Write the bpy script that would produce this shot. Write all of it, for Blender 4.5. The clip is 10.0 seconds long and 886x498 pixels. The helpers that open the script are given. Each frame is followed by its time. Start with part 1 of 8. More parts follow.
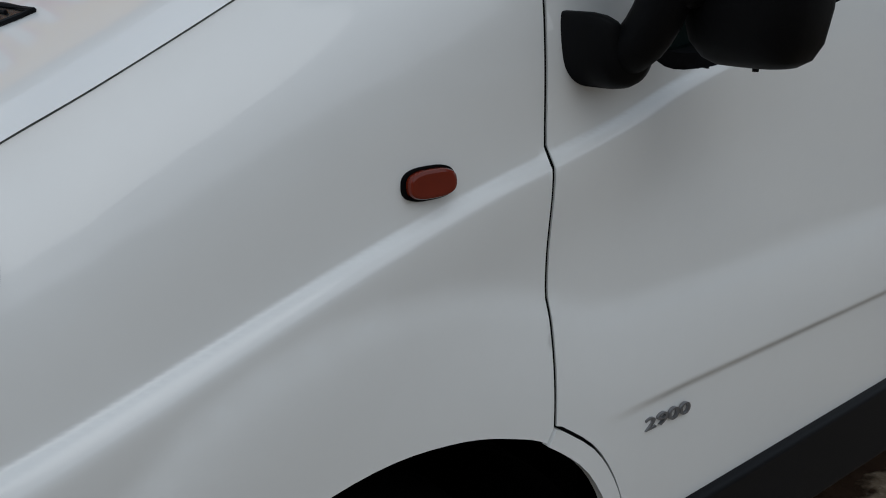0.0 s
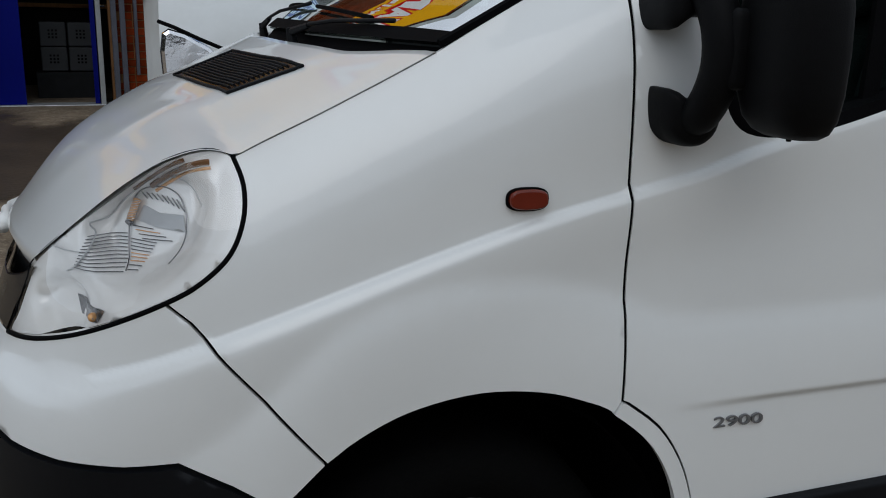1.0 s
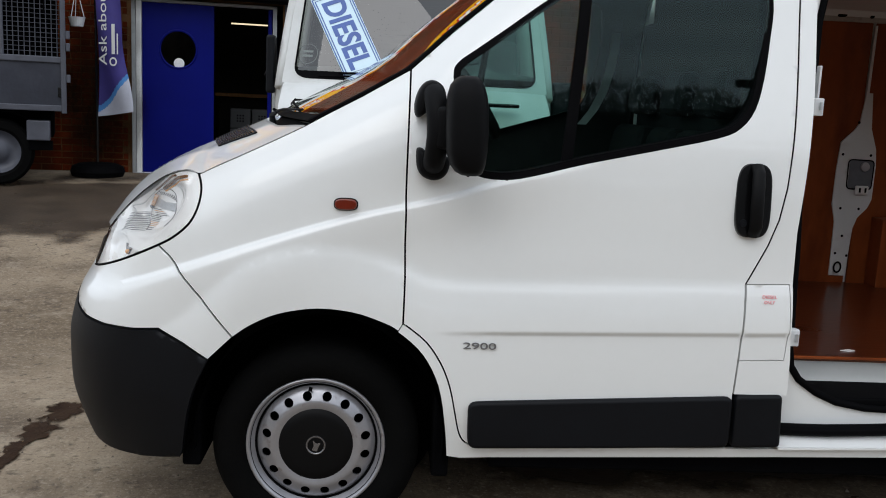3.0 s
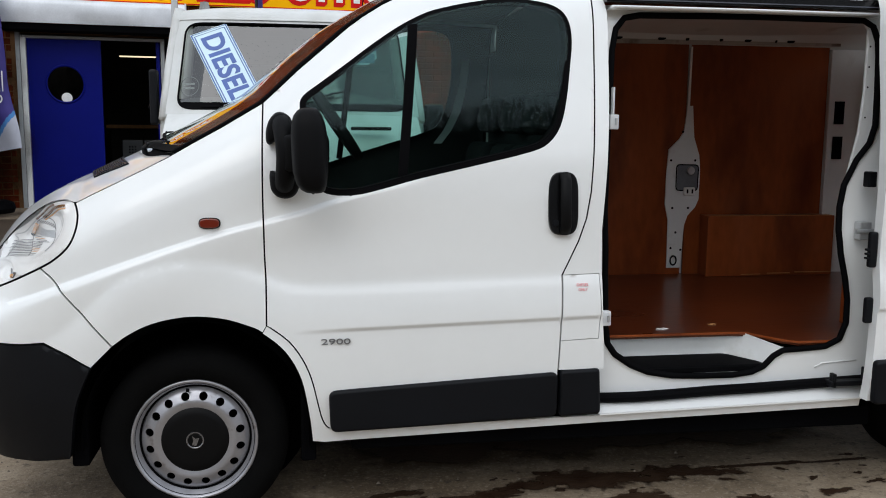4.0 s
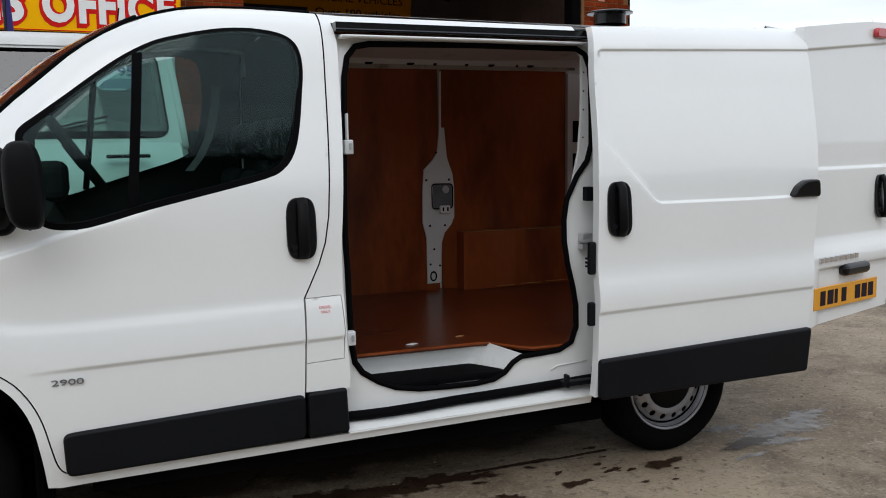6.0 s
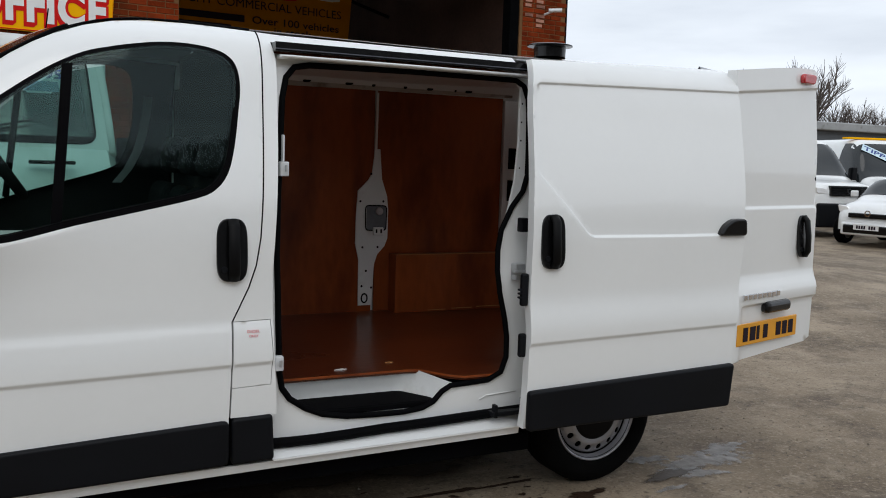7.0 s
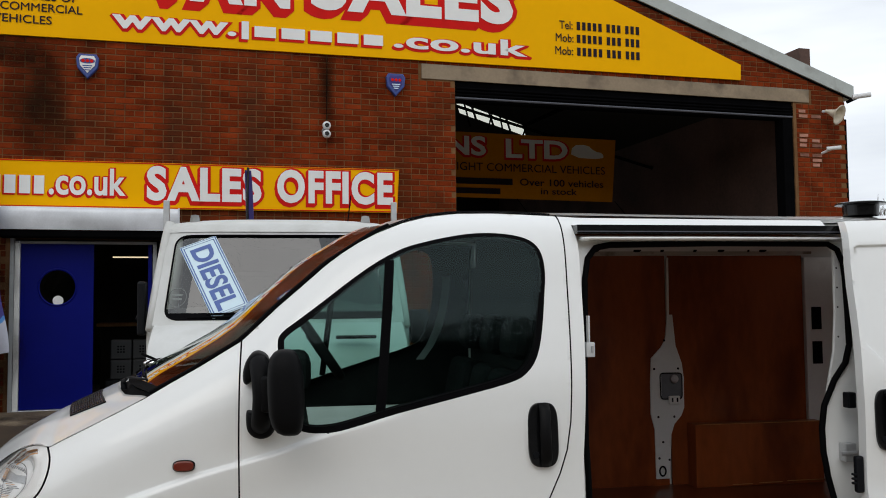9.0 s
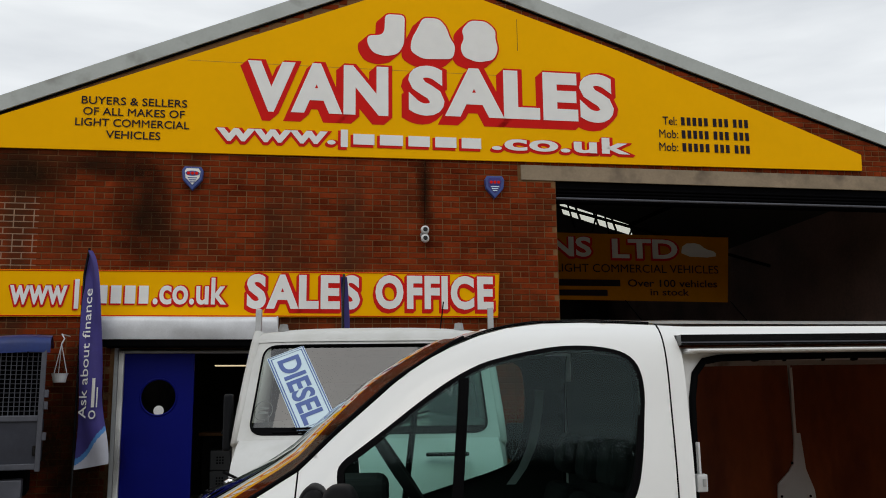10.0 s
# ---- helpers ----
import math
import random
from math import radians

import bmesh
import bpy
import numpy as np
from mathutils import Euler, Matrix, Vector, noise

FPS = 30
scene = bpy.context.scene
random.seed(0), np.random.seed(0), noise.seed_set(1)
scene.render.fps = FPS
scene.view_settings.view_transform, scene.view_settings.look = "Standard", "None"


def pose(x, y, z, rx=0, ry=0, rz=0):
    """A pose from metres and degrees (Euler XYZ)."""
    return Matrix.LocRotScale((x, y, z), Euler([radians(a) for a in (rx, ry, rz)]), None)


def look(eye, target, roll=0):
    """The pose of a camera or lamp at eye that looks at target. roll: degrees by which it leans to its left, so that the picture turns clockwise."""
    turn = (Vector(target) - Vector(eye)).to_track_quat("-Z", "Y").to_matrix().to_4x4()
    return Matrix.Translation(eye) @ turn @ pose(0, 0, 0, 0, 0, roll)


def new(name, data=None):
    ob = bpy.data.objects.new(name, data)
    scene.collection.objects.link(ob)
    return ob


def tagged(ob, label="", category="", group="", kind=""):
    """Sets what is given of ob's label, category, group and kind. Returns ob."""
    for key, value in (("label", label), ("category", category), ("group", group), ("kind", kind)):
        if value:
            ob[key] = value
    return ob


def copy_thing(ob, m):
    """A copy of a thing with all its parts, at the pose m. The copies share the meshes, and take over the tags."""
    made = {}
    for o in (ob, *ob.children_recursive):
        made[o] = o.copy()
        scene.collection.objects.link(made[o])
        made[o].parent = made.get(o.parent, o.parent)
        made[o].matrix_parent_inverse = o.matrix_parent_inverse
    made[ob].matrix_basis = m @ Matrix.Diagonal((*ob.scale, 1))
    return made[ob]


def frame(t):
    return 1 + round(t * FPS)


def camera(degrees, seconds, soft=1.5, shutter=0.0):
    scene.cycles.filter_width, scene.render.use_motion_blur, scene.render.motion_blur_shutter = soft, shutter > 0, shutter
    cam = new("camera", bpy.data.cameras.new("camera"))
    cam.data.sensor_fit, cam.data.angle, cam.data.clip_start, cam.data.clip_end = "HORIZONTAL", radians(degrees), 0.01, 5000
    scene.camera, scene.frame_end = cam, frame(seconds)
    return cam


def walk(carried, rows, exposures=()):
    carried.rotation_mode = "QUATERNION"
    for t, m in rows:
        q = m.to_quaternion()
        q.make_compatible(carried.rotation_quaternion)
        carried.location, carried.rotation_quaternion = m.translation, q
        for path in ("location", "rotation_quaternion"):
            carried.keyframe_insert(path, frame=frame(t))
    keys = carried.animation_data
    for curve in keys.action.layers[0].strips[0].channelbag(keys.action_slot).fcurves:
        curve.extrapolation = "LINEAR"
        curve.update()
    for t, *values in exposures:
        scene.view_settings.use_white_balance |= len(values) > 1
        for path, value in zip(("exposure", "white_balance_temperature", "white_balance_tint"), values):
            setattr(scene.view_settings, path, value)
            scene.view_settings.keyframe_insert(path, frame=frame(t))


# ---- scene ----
cam = camera(52.5, 10.0, soft=1.0, shutter=0.0)
PATH = [
    (0, (-0.496, -0.783, 1.35), (0.643, 0.746, 0.746), -0.6),
    (0.5, (-0.451, -0.999, 1.354), (0.29, 0.771, 0.791), -0.2),
    (1, (-0.445, -1.307, 1.4), (0.095, 0.551, 0.895), 1.4),
    (1.5, (-0.32, -1.653, 1.378), (-0.178, 0.285, 0.904), 1.2),
    (2, (-0.171, -1.99, 1.388), (-0.021, -0.042, 0.959), 0.3),
    (2.2, (-0.146, -2.15, 1.395), (0.013, -0.199, 0.985), 1.5),
    (3.3, (0.309, -2.838, 1.442), (0.432, -0.861, 1.169), 2.7),
    (3.5, (0.333, -2.936, 1.446), (0.476, -0.956, 1.198), 2.1),
    (4, (0.376, -3.118, 1.455), (0.693, -1.162, 1.182), 0.5),
    (4.5, (0.451, -3.183, 1.461), (0.94, -1.264, 1.184), 0.2),
    (5, (0.493, -3.212, 1.472), (1.087, -1.321, 1.209), -0.3),
    (5.5, (0.511, -3.225, 1.485), (1.142, -1.344, 1.236), -0.9),
    (6, (0.586, -3.237, 1.479), (1.322, -1.392, 1.247), -0.8),
    (6.2, (0.598, -3.233, 1.492), (1.421, -1.423, 1.274), 0.1),
    (7.3, (0.576, -3.191, 1.529), (1.458, -1.407, 1.331), 1.9),
    (7.5, (0.593, -3.184, 1.526), (1.402, -1.366, 1.323), 1.5),
    (8, (0.538, -3.164, 1.519), (1.147, -1.272, 1.298), 0.6),
    (8.5, (0.463, -3.186, 1.592), (0.859, -1.226, 1.58), 0.3),
    (9, (0.429, -3.139, 1.65), (0.764, -1.171, 1.772), -0.6),
    (9.5, (0.462, -3.046, 1.704), (0.639, -1.08, 2.023), -0.8),
    (10, (0.586, -2.792, 1.714), (0.679, -0.825, 2.065), -0.7),
]
EXPOSURES = [(0.0, -0.76, 6180, 8.0), (0.5, -0.68, 6200, 8.0), (1.0, -0.60, 6230, 8.5), (1.5, -0.31, 6280, 9.0), (2.0, -0.10, 6340, 10.0), (3.5, 0.24, 6470, 10.0), (4.0, 0.27, 6460, 10.0), (4.5, 0.20, 6460, 10.0), (5.5, 0.07, 6480, 10.0), (6.0, 0.08, 6500, 10.0), (7.5, -0.18, 6550, 10.0), (8.2, -0.08, 6550, 10.0), (8.6, -0.07, 6620, 10.0), (9.0, -0.11, 6740, 10.0), (9.5, -0.22, 6900, 10.0), (10.0, -0.30, 6930, 10.0)]
# camera, world, sun
walk(cam, [(t, look(eye, target, roll)) for t, eye, target, roll in PATH], EXPOSURES)

world = bpy.data.worlds.new("overcast")
scene.world = world
world.use_nodes = True
wn, wl = world.node_tree.nodes, world.node_tree.links
wn.clear()
w_out, w_bg = wn.new("ShaderNodeOutputWorld"), wn.new("ShaderNodeBackground")
w_sky = wn.new("ShaderNodeTexSky")
w_sky.sky_type, w_sky.sun_disc = "NISHITA", False
w_sky.sun_elevation, w_sky.sun_rotation = radians(42), radians(200)
w_sky.air_density, w_sky.dust_density = 1.0, 4.0
w_gain = wn.new("ShaderNodeMix")
w_gain.data_type, w_gain.blend_type = "RGBA", "MULTIPLY"
w_gain.inputs["Factor"].default_value = 1.0
w_gain.inputs["B"].default_value = (0.1, 0.1, 0.1, 1)
w_co, w_map = wn.new("ShaderNodeTexCoord"), wn.new("ShaderNodeMapping")
w_map.inputs["Scale"].default_value = (1.2, 1.2, 6.0)
w_noise = wn.new("ShaderNodeTexNoise")
w_noise.inputs["Scale"].default_value, w_noise.inputs["Detail"].default_value = 2.2, 6.0
w_ramp = wn.new("ShaderNodeValToRGB")
w_ramp.color_ramp.elements[0].position, w_ramp.color_ramp.elements[0].color = 0.33, (0.665, 0.725, 0.81, 1)
w_ramp.color_ramp.elements[1].position, w_ramp.color_ramp.elements[1].color = 0.66, (0.94, 1.01, 1.09, 1)
w_mix = wn.new("ShaderNodeMix")
w_mix.data_type = "RGBA"
w_mix.inputs["Factor"].default_value = 0.93
wl.new(w_co.outputs["Generated"], w_map.inputs["Vector"])
wl.new(w_map.outputs["Vector"], w_noise.inputs["Vector"])
wl.new(w_noise.outputs["Fac"], w_ramp.inputs["Fac"])
wl.new(w_sky.outputs["Color"], w_gain.inputs["A"])
wl.new(w_gain.outputs["Result"], w_mix.inputs["A"])
wl.new(w_ramp.outputs["Color"], w_mix.inputs["B"])
wl.new(w_mix.outputs["Result"], w_bg.inputs["Color"])
wl.new(w_bg.outputs["Background"], w_out.inputs["Surface"])
w_bg.inputs["Strength"].default_value = 1.25

sun_data = bpy.data.lights.new("sun", "SUN")
sun_data.energy, sun_data.angle, sun_data.color = 0.6, radians(40), (1.0, 0.98, 0.96)
sun = new("sun", sun_data)
sun.matrix_basis = look((0, 0, 30), (8, 22, 4))

# ---- materials ----
def material(name, color, rough=0.5, metal=0.0, spread=0.12, scale=6.0, bump=0.0, bump_scale=60.0, coat=0.0, color2=None, dirt=None, dirt_scale=2.0, dirt_at=(0.55, 0.7), spec=0.5, rough_var=0.08, by_object=0.0, stretch=(1, 1, 1), streak=None):
    """A Principled material with variation at two scales, optional stains and bump."""
    m = bpy.data.materials.new(name)
    m.use_nodes = True
    n, l = m.node_tree.nodes, m.node_tree.links
    p = n["Principled BSDF"]
    p.inputs["Metallic"].default_value = metal
    p.inputs["Specular IOR Level"].default_value = spec
    p.inputs["Coat Weight"].default_value = coat
    p.inputs["Coat Roughness"].default_value = 0.04
    co, mp = n.new("ShaderNodeTexCoord"), n.new("ShaderNodeMapping")
    mp.inputs["Scale"].default_value = stretch
    l.new(co.outputs["Object"], mp.inputs["Vector"])
    vec = mp.outputs["Vector"]
    big, fine = n.new("ShaderNodeTexNoise"), n.new("ShaderNodeTexNoise")
    big.inputs["Scale"].default_value, big.inputs["Detail"].default_value = scale, 6.0
    fine.inputs["Scale"].default_value, fine.inputs["Detail"].default_value = scale * 14, 4.0
    l.new(vec, big.inputs["Vector"]), l.new(vec, fine.inputs["Vector"])
    add = n.new("ShaderNodeMath")
    add.operation = "MULTIPLY_ADD"
    add.inputs[1].default_value = 0.35
    l.new(fine.outputs["Fac"], add.inputs[0]), l.new(big.outputs["Fac"], add.inputs[2])
    ramp = n.new("ShaderNodeValToRGB")
    a = [c * (1 - spread) for c in color]
    b = color2 or [min(1.0, c * (1 + spread)) for c in color]
    ramp.color_ramp.elements[0].position, ramp.color_ramp.elements[0].color = 0.45, (*a, 1)
    ramp.color_ramp.elements[1].position, ramp.color_ramp.elements[1].color = 0.9, (*b, 1)
    l.new(add.outputs["Value"], ramp.inputs["Fac"])
    shade = ramp.outputs["Color"]
    if by_object:
        info, hsv = n.new("ShaderNodeObjectInfo"), n.new("ShaderNodeHueSaturation")
        rnd = n.new("ShaderNodeMapRange")
        rnd.inputs["To Min"].default_value, rnd.inputs["To Max"].default_value = 1 - by_object, 1 + by_object
        l.new(info.outputs["Random"], rnd.inputs["Value"])
        l.new(rnd.outputs["Result"], hsv.inputs["Value"]), l.new(shade, hsv.inputs["Color"])
        shade = hsv.outputs["Color"]
    if dirt:
        stain, cut, mix = n.new("ShaderNodeTexNoise"), n.new("ShaderNodeValToRGB"), n.new("ShaderNodeMix")
        stain.inputs["Scale"].default_value, stain.inputs["Detail"].default_value = dirt_scale, 8.0
        cut.color_ramp.elements[0].position, cut.color_ramp.elements[1].position = dirt_at
        mix.data_type = "RGBA"
        mix.inputs["B"].default_value = (*dirt, 1)
        l.new(vec, stain.inputs["Vector"]), l.new(stain.outputs["Fac"], cut.inputs["Fac"])
        l.new(cut.outputs["Color"], mix.inputs["Factor"]), l.new(shade, mix.inputs["A"])
        shade = mix.outputs["Result"]
    if streak:
        sm, sn, sc, sx = n.new("ShaderNodeMapping"), n.new("ShaderNodeTexNoise"), n.new("ShaderNodeMapRange"), n.new("ShaderNodeMix")
        sm.inputs["Scale"].default_value = (1.5, 1.0, 0.16)
        sn.inputs["Scale"].default_value, sn.inputs["Detail"].default_value = 1.0, 6.0
        sc.inputs["From Min"].default_value, sc.inputs["From Max"].default_value, sc.inputs["To Max"].default_value = 0.54, 0.74, 0.8
        sx.data_type = "RGBA"
        sx.inputs["B"].default_value = (*streak, 1)
        l.new(co.outputs["Object"], sm.inputs["Vector"]), l.new(sm.outputs["Vector"], sn.inputs["Vector"]), l.new(sn.outputs["Fac"], sc.inputs["Value"])
        l.new(sc.outputs["Result"], sx.inputs["Factor"]), l.new(shade, sx.inputs["A"])
        shade = sx.outputs["Result"]
    l.new(shade, p.inputs["Base Color"])
    rr = n.new("ShaderNodeMapRange")
    rr.inputs["To Min"].default_value, rr.inputs["To Max"].default_value = max(0.02, rough - rough_var), min(1, rough + rough_var)
    l.new(big.outputs["Fac"], rr.inputs["Value"]), l.new(rr.outputs["Result"], p.inputs["Roughness"])
    if bump:
        bt, bn = n.new("ShaderNodeTexNoise"), n.new("ShaderNodeBump")
        bt.inputs["Scale"].default_value, bt.inputs["Detail"].default_value = bump_scale, 5.0
        bn.inputs["Strength"].default_value, bn.inputs["Distance"].default_value = min(1.0, bump), 0.01
        l.new(vec, bt.inputs["Vector"]), l.new(bt.outputs["Fac"], bn.inputs["Height"]), l.new(bn.outputs["Normal"], p.inputs["Normal"])
    return m


def glass(name, tint, rough=0.0, gloss=1.0, sheen=(1, 1, 1)):
    """A thin pane: tinted see-through with a mirror gloss on top."""
    m = bpy.data.materials.new(name)
    m.use_nodes = True
    n, l = m.node_tree.nodes, m.node_tree.links
    n.clear()
    out, mix = n.new("ShaderNodeOutputMaterial"), n.new("ShaderNodeMixShader")
    tr, gl, fr = n.new("ShaderNodeBsdfTransparent"), n.new("ShaderNodeBsdfGlossy"), n.new("ShaderNodeFresnel")
    fr.inputs["IOR"].default_value = 1.52
    boost = n.new("ShaderNodeMath")
    boost.operation = "MULTIPLY"
    boost.inputs[1].default_value = gloss
    boost.use_clamp = True
    tr.inputs["Color"].default_value = (*tint, 1)
    gl.inputs["Roughness"].default_value = rough
    gl.inputs["Color"].default_value = (*sheen, 1)
    l.new(fr.outputs["Fac"], boost.inputs[0]), l.new(boost.outputs["Value"], mix.inputs["Fac"])
    l.new(tr.outputs["BSDF"], mix.inputs[1]), l.new(gl.outputs["BSDF"], mix.inputs[2])
    l.new(mix.outputs["Shader"], out.inputs["Surface"])
    return m


PAINT = material("white_van_paint", (0.775, 0.785, 0.775), 0.30, spec=0.3, spread=0.015, scale=2.0, coat=0.85, rough_var=0.03)
PAINT_IN = material("white_inner_paint", (0.72, 0.73, 0.72), 0.45, spread=0.04, scale=5.0, dirt=(0.45, 0.42, 0.38), dirt_scale=5.0, dirt_at=(0.6, 0.8))
# White inner paint with the roof's shade put into its colour, plus dirt patches.
DIMMED_IN = material("shaded_dirty_inner_paint", (0.42, 0.38, 0.34), 0.6, spread=0.12, scale=6.0, dirt=(0.16, 0.12, 0.09), dirt_scale=9.0, dirt_at=(0.55, 0.7))
PLASTIC = material("grained_black_plastic", (0.0034, 0.0040, 0.0056), 0.5, spec=0.16, spread=0.15, scale=4.0, bump=0.10, bump_scale=500.0)
MIRRORBLACK = material("matt_black_mirror_plastic", (0.003, 0.0031, 0.0036), 0.55, spec=0.09, spread=0.15, scale=4.0, bump=0.08, bump_scale=400.0)
GLOSSBLACK = material("smooth_black_plastic", (0.003, 0.003, 0.0035), 0.25, spec=0.3, spread=0.1, coat=0.12)
RUBBER = material("black_rubber", (0.003, 0.003, 0.0035), 0.7, spec=0.03, spread=0.2, scale=10.0, bump=0.1, bump_scale=200.0)
TYRE = material("tyre_rubber", (0.0035, 0.0035, 0.0035), 0.85, spread=0.2, scale=8.0, bump=0.25, bump_scale=180.0, spec=0.04)
DARK = material("dark_underseal", (0.0025, 0.0025, 0.003), 0.95, spread=0.3, scale=5.0, spec=0.02)
STEEL = material("silver_wheel_paint", (0.36, 0.36, 0.385), 0.36, metal=0.7, spread=0.08, scale=12.0, dirt=(0.16, 0.13, 0.11), dirt_scale=16.0, dirt_at=(0.62, 0.75))
CAPBLACK = material("matt_black_cap", (0.003, 0.003, 0.0033), 0.5, spec=0.12, spread=0.15)
CHROME = material("chrome", (0.75, 0.75, 0.77), 0.12, metal=1.0, spread=0.05)
REFLECTOR = material("lamp_reflector", (0.96, 0.96, 0.95), 0.20, metal=0.22, spread=0.04, rough_var=0.04)
DARKCHROME = material("dark_chrome", (0.19, 0.19, 0.20), 0.22, metal=0.8, spread=0.1)
BADGE = material("satin_badge_chrome", (0.20, 0.205, 0.215), 0.3, metal=0.6, spread=0.1)
CRINKLE = material("crinkled_chrome", (0.72, 0.72, 0.74), 0.1, metal=1.0, spread=0.1, bump=0.7, bump_scale=6.0)
GALV = material("galvanised_steel", (0.50, 0.51, 0.52), 0.42, metal=0.7, spread=0.12, scale=9.0, dirt=(0.25, 0.24, 0.22), dirt_scale=6.0, dirt_at=(0.6, 0.8))
ALU = material("dull_aluminium", (0.42, 0.44, 0.48), 0.4, metal=0.7, spread=0.14, scale=3.0, dirt=(0.16, 0.16, 0.16), dirt_scale=2.5, dirt_at=(0.55, 0.8))
AMBER = material("amber_lens", (0.14, 0.015, 0.005), 0.22, spec=0.3, spread=0.1, scale=30.0, coat=0.3)
REDLENS = material("red_lens", (0.48, 0.02, 0.025), 0.18, spread=0.1, scale=30.0, coat=0.6)
AMBER_GLASS_GLINT = material("amber_glass_and_reflection", (0.70, 0.36, 0.13), 0.12, spread=0.1, scale=40.0, coat=0.6)
BROWN_LENS_GLINT = material("brown_lens_and_reflection", (0.16, 0.075, 0.03), 0.25, spread=0.2, scale=30.0, coat=0.4)
CASING = material("pale_galvanised_casing", (0.66, 0.68, 0.71), 0.5, metal=0.25, spread=0.12, scale=4.0, dirt=(0.42, 0.42, 0.42), dirt_scale=3.0, dirt_at=(0.6, 0.85))
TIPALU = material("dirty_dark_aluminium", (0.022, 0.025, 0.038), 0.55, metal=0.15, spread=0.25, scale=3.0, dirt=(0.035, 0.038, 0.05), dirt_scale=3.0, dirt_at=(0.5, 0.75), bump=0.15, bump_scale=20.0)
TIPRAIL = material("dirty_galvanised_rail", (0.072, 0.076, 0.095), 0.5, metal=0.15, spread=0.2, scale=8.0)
PLY = material("varnished_plywood", (0.205, 0.043, 0.009), 0.34, color2=(0.32, 0.076, 0.018), spread=0.28, scale=2.2, coat=0.1, spec=0.3, stretch=(1.0, 1.0, 0.35), dirt=(0.08, 0.015, 0.005), dirt_scale=4.0, dirt_at=(0.52, 0.75), bump=0.05, bump_scale=90.0)
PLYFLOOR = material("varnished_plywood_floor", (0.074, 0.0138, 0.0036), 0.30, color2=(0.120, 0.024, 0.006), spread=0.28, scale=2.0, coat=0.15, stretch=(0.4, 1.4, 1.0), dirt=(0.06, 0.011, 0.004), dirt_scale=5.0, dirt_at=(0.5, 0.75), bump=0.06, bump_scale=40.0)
PLYEDGE = material("raw_plywood_edge", (0.42, 0.20, 0.07), 0.6, spread=0.2, scale=20.0)
GLASS = glass("tinted_side_glass", (0.49, 0.69, 0.64), gloss=1.0, sheen=(0.46, 0.60, 0.60))
CABSCREEN = glass("cab_windscreen_glass", (0.66, 0.74, 0.70), gloss=2.0)
FARPANE = glass("pale_green_side_glass", (0.85, 0.95, 0.92), gloss=0.4)
SCREEN = glass("windscreen_glass", (0.66, 0.76, 0.72), gloss=0.85)
FARGLASS = material("dark_vehicle_glass", (0.012, 0.015, 0.017), 0.08, spec=0.4, spread=0.1, coat=0.2)
CLEAR = glass("clear_lens", (0.98, 0.98, 0.98))
TRIM = material("dark_cabin_trim", (0.018, 0.019, 0.020), 0.8, spec=0.1, spread=0.2, scale=8.0, bump=0.1)
CLOTH = material("dark_seat_cloth", (0.015, 0.016, 0.017), 0.95, spec=0.1, spread=0.3, scale=20.0, bump=0.2, bump_scale=300.0)


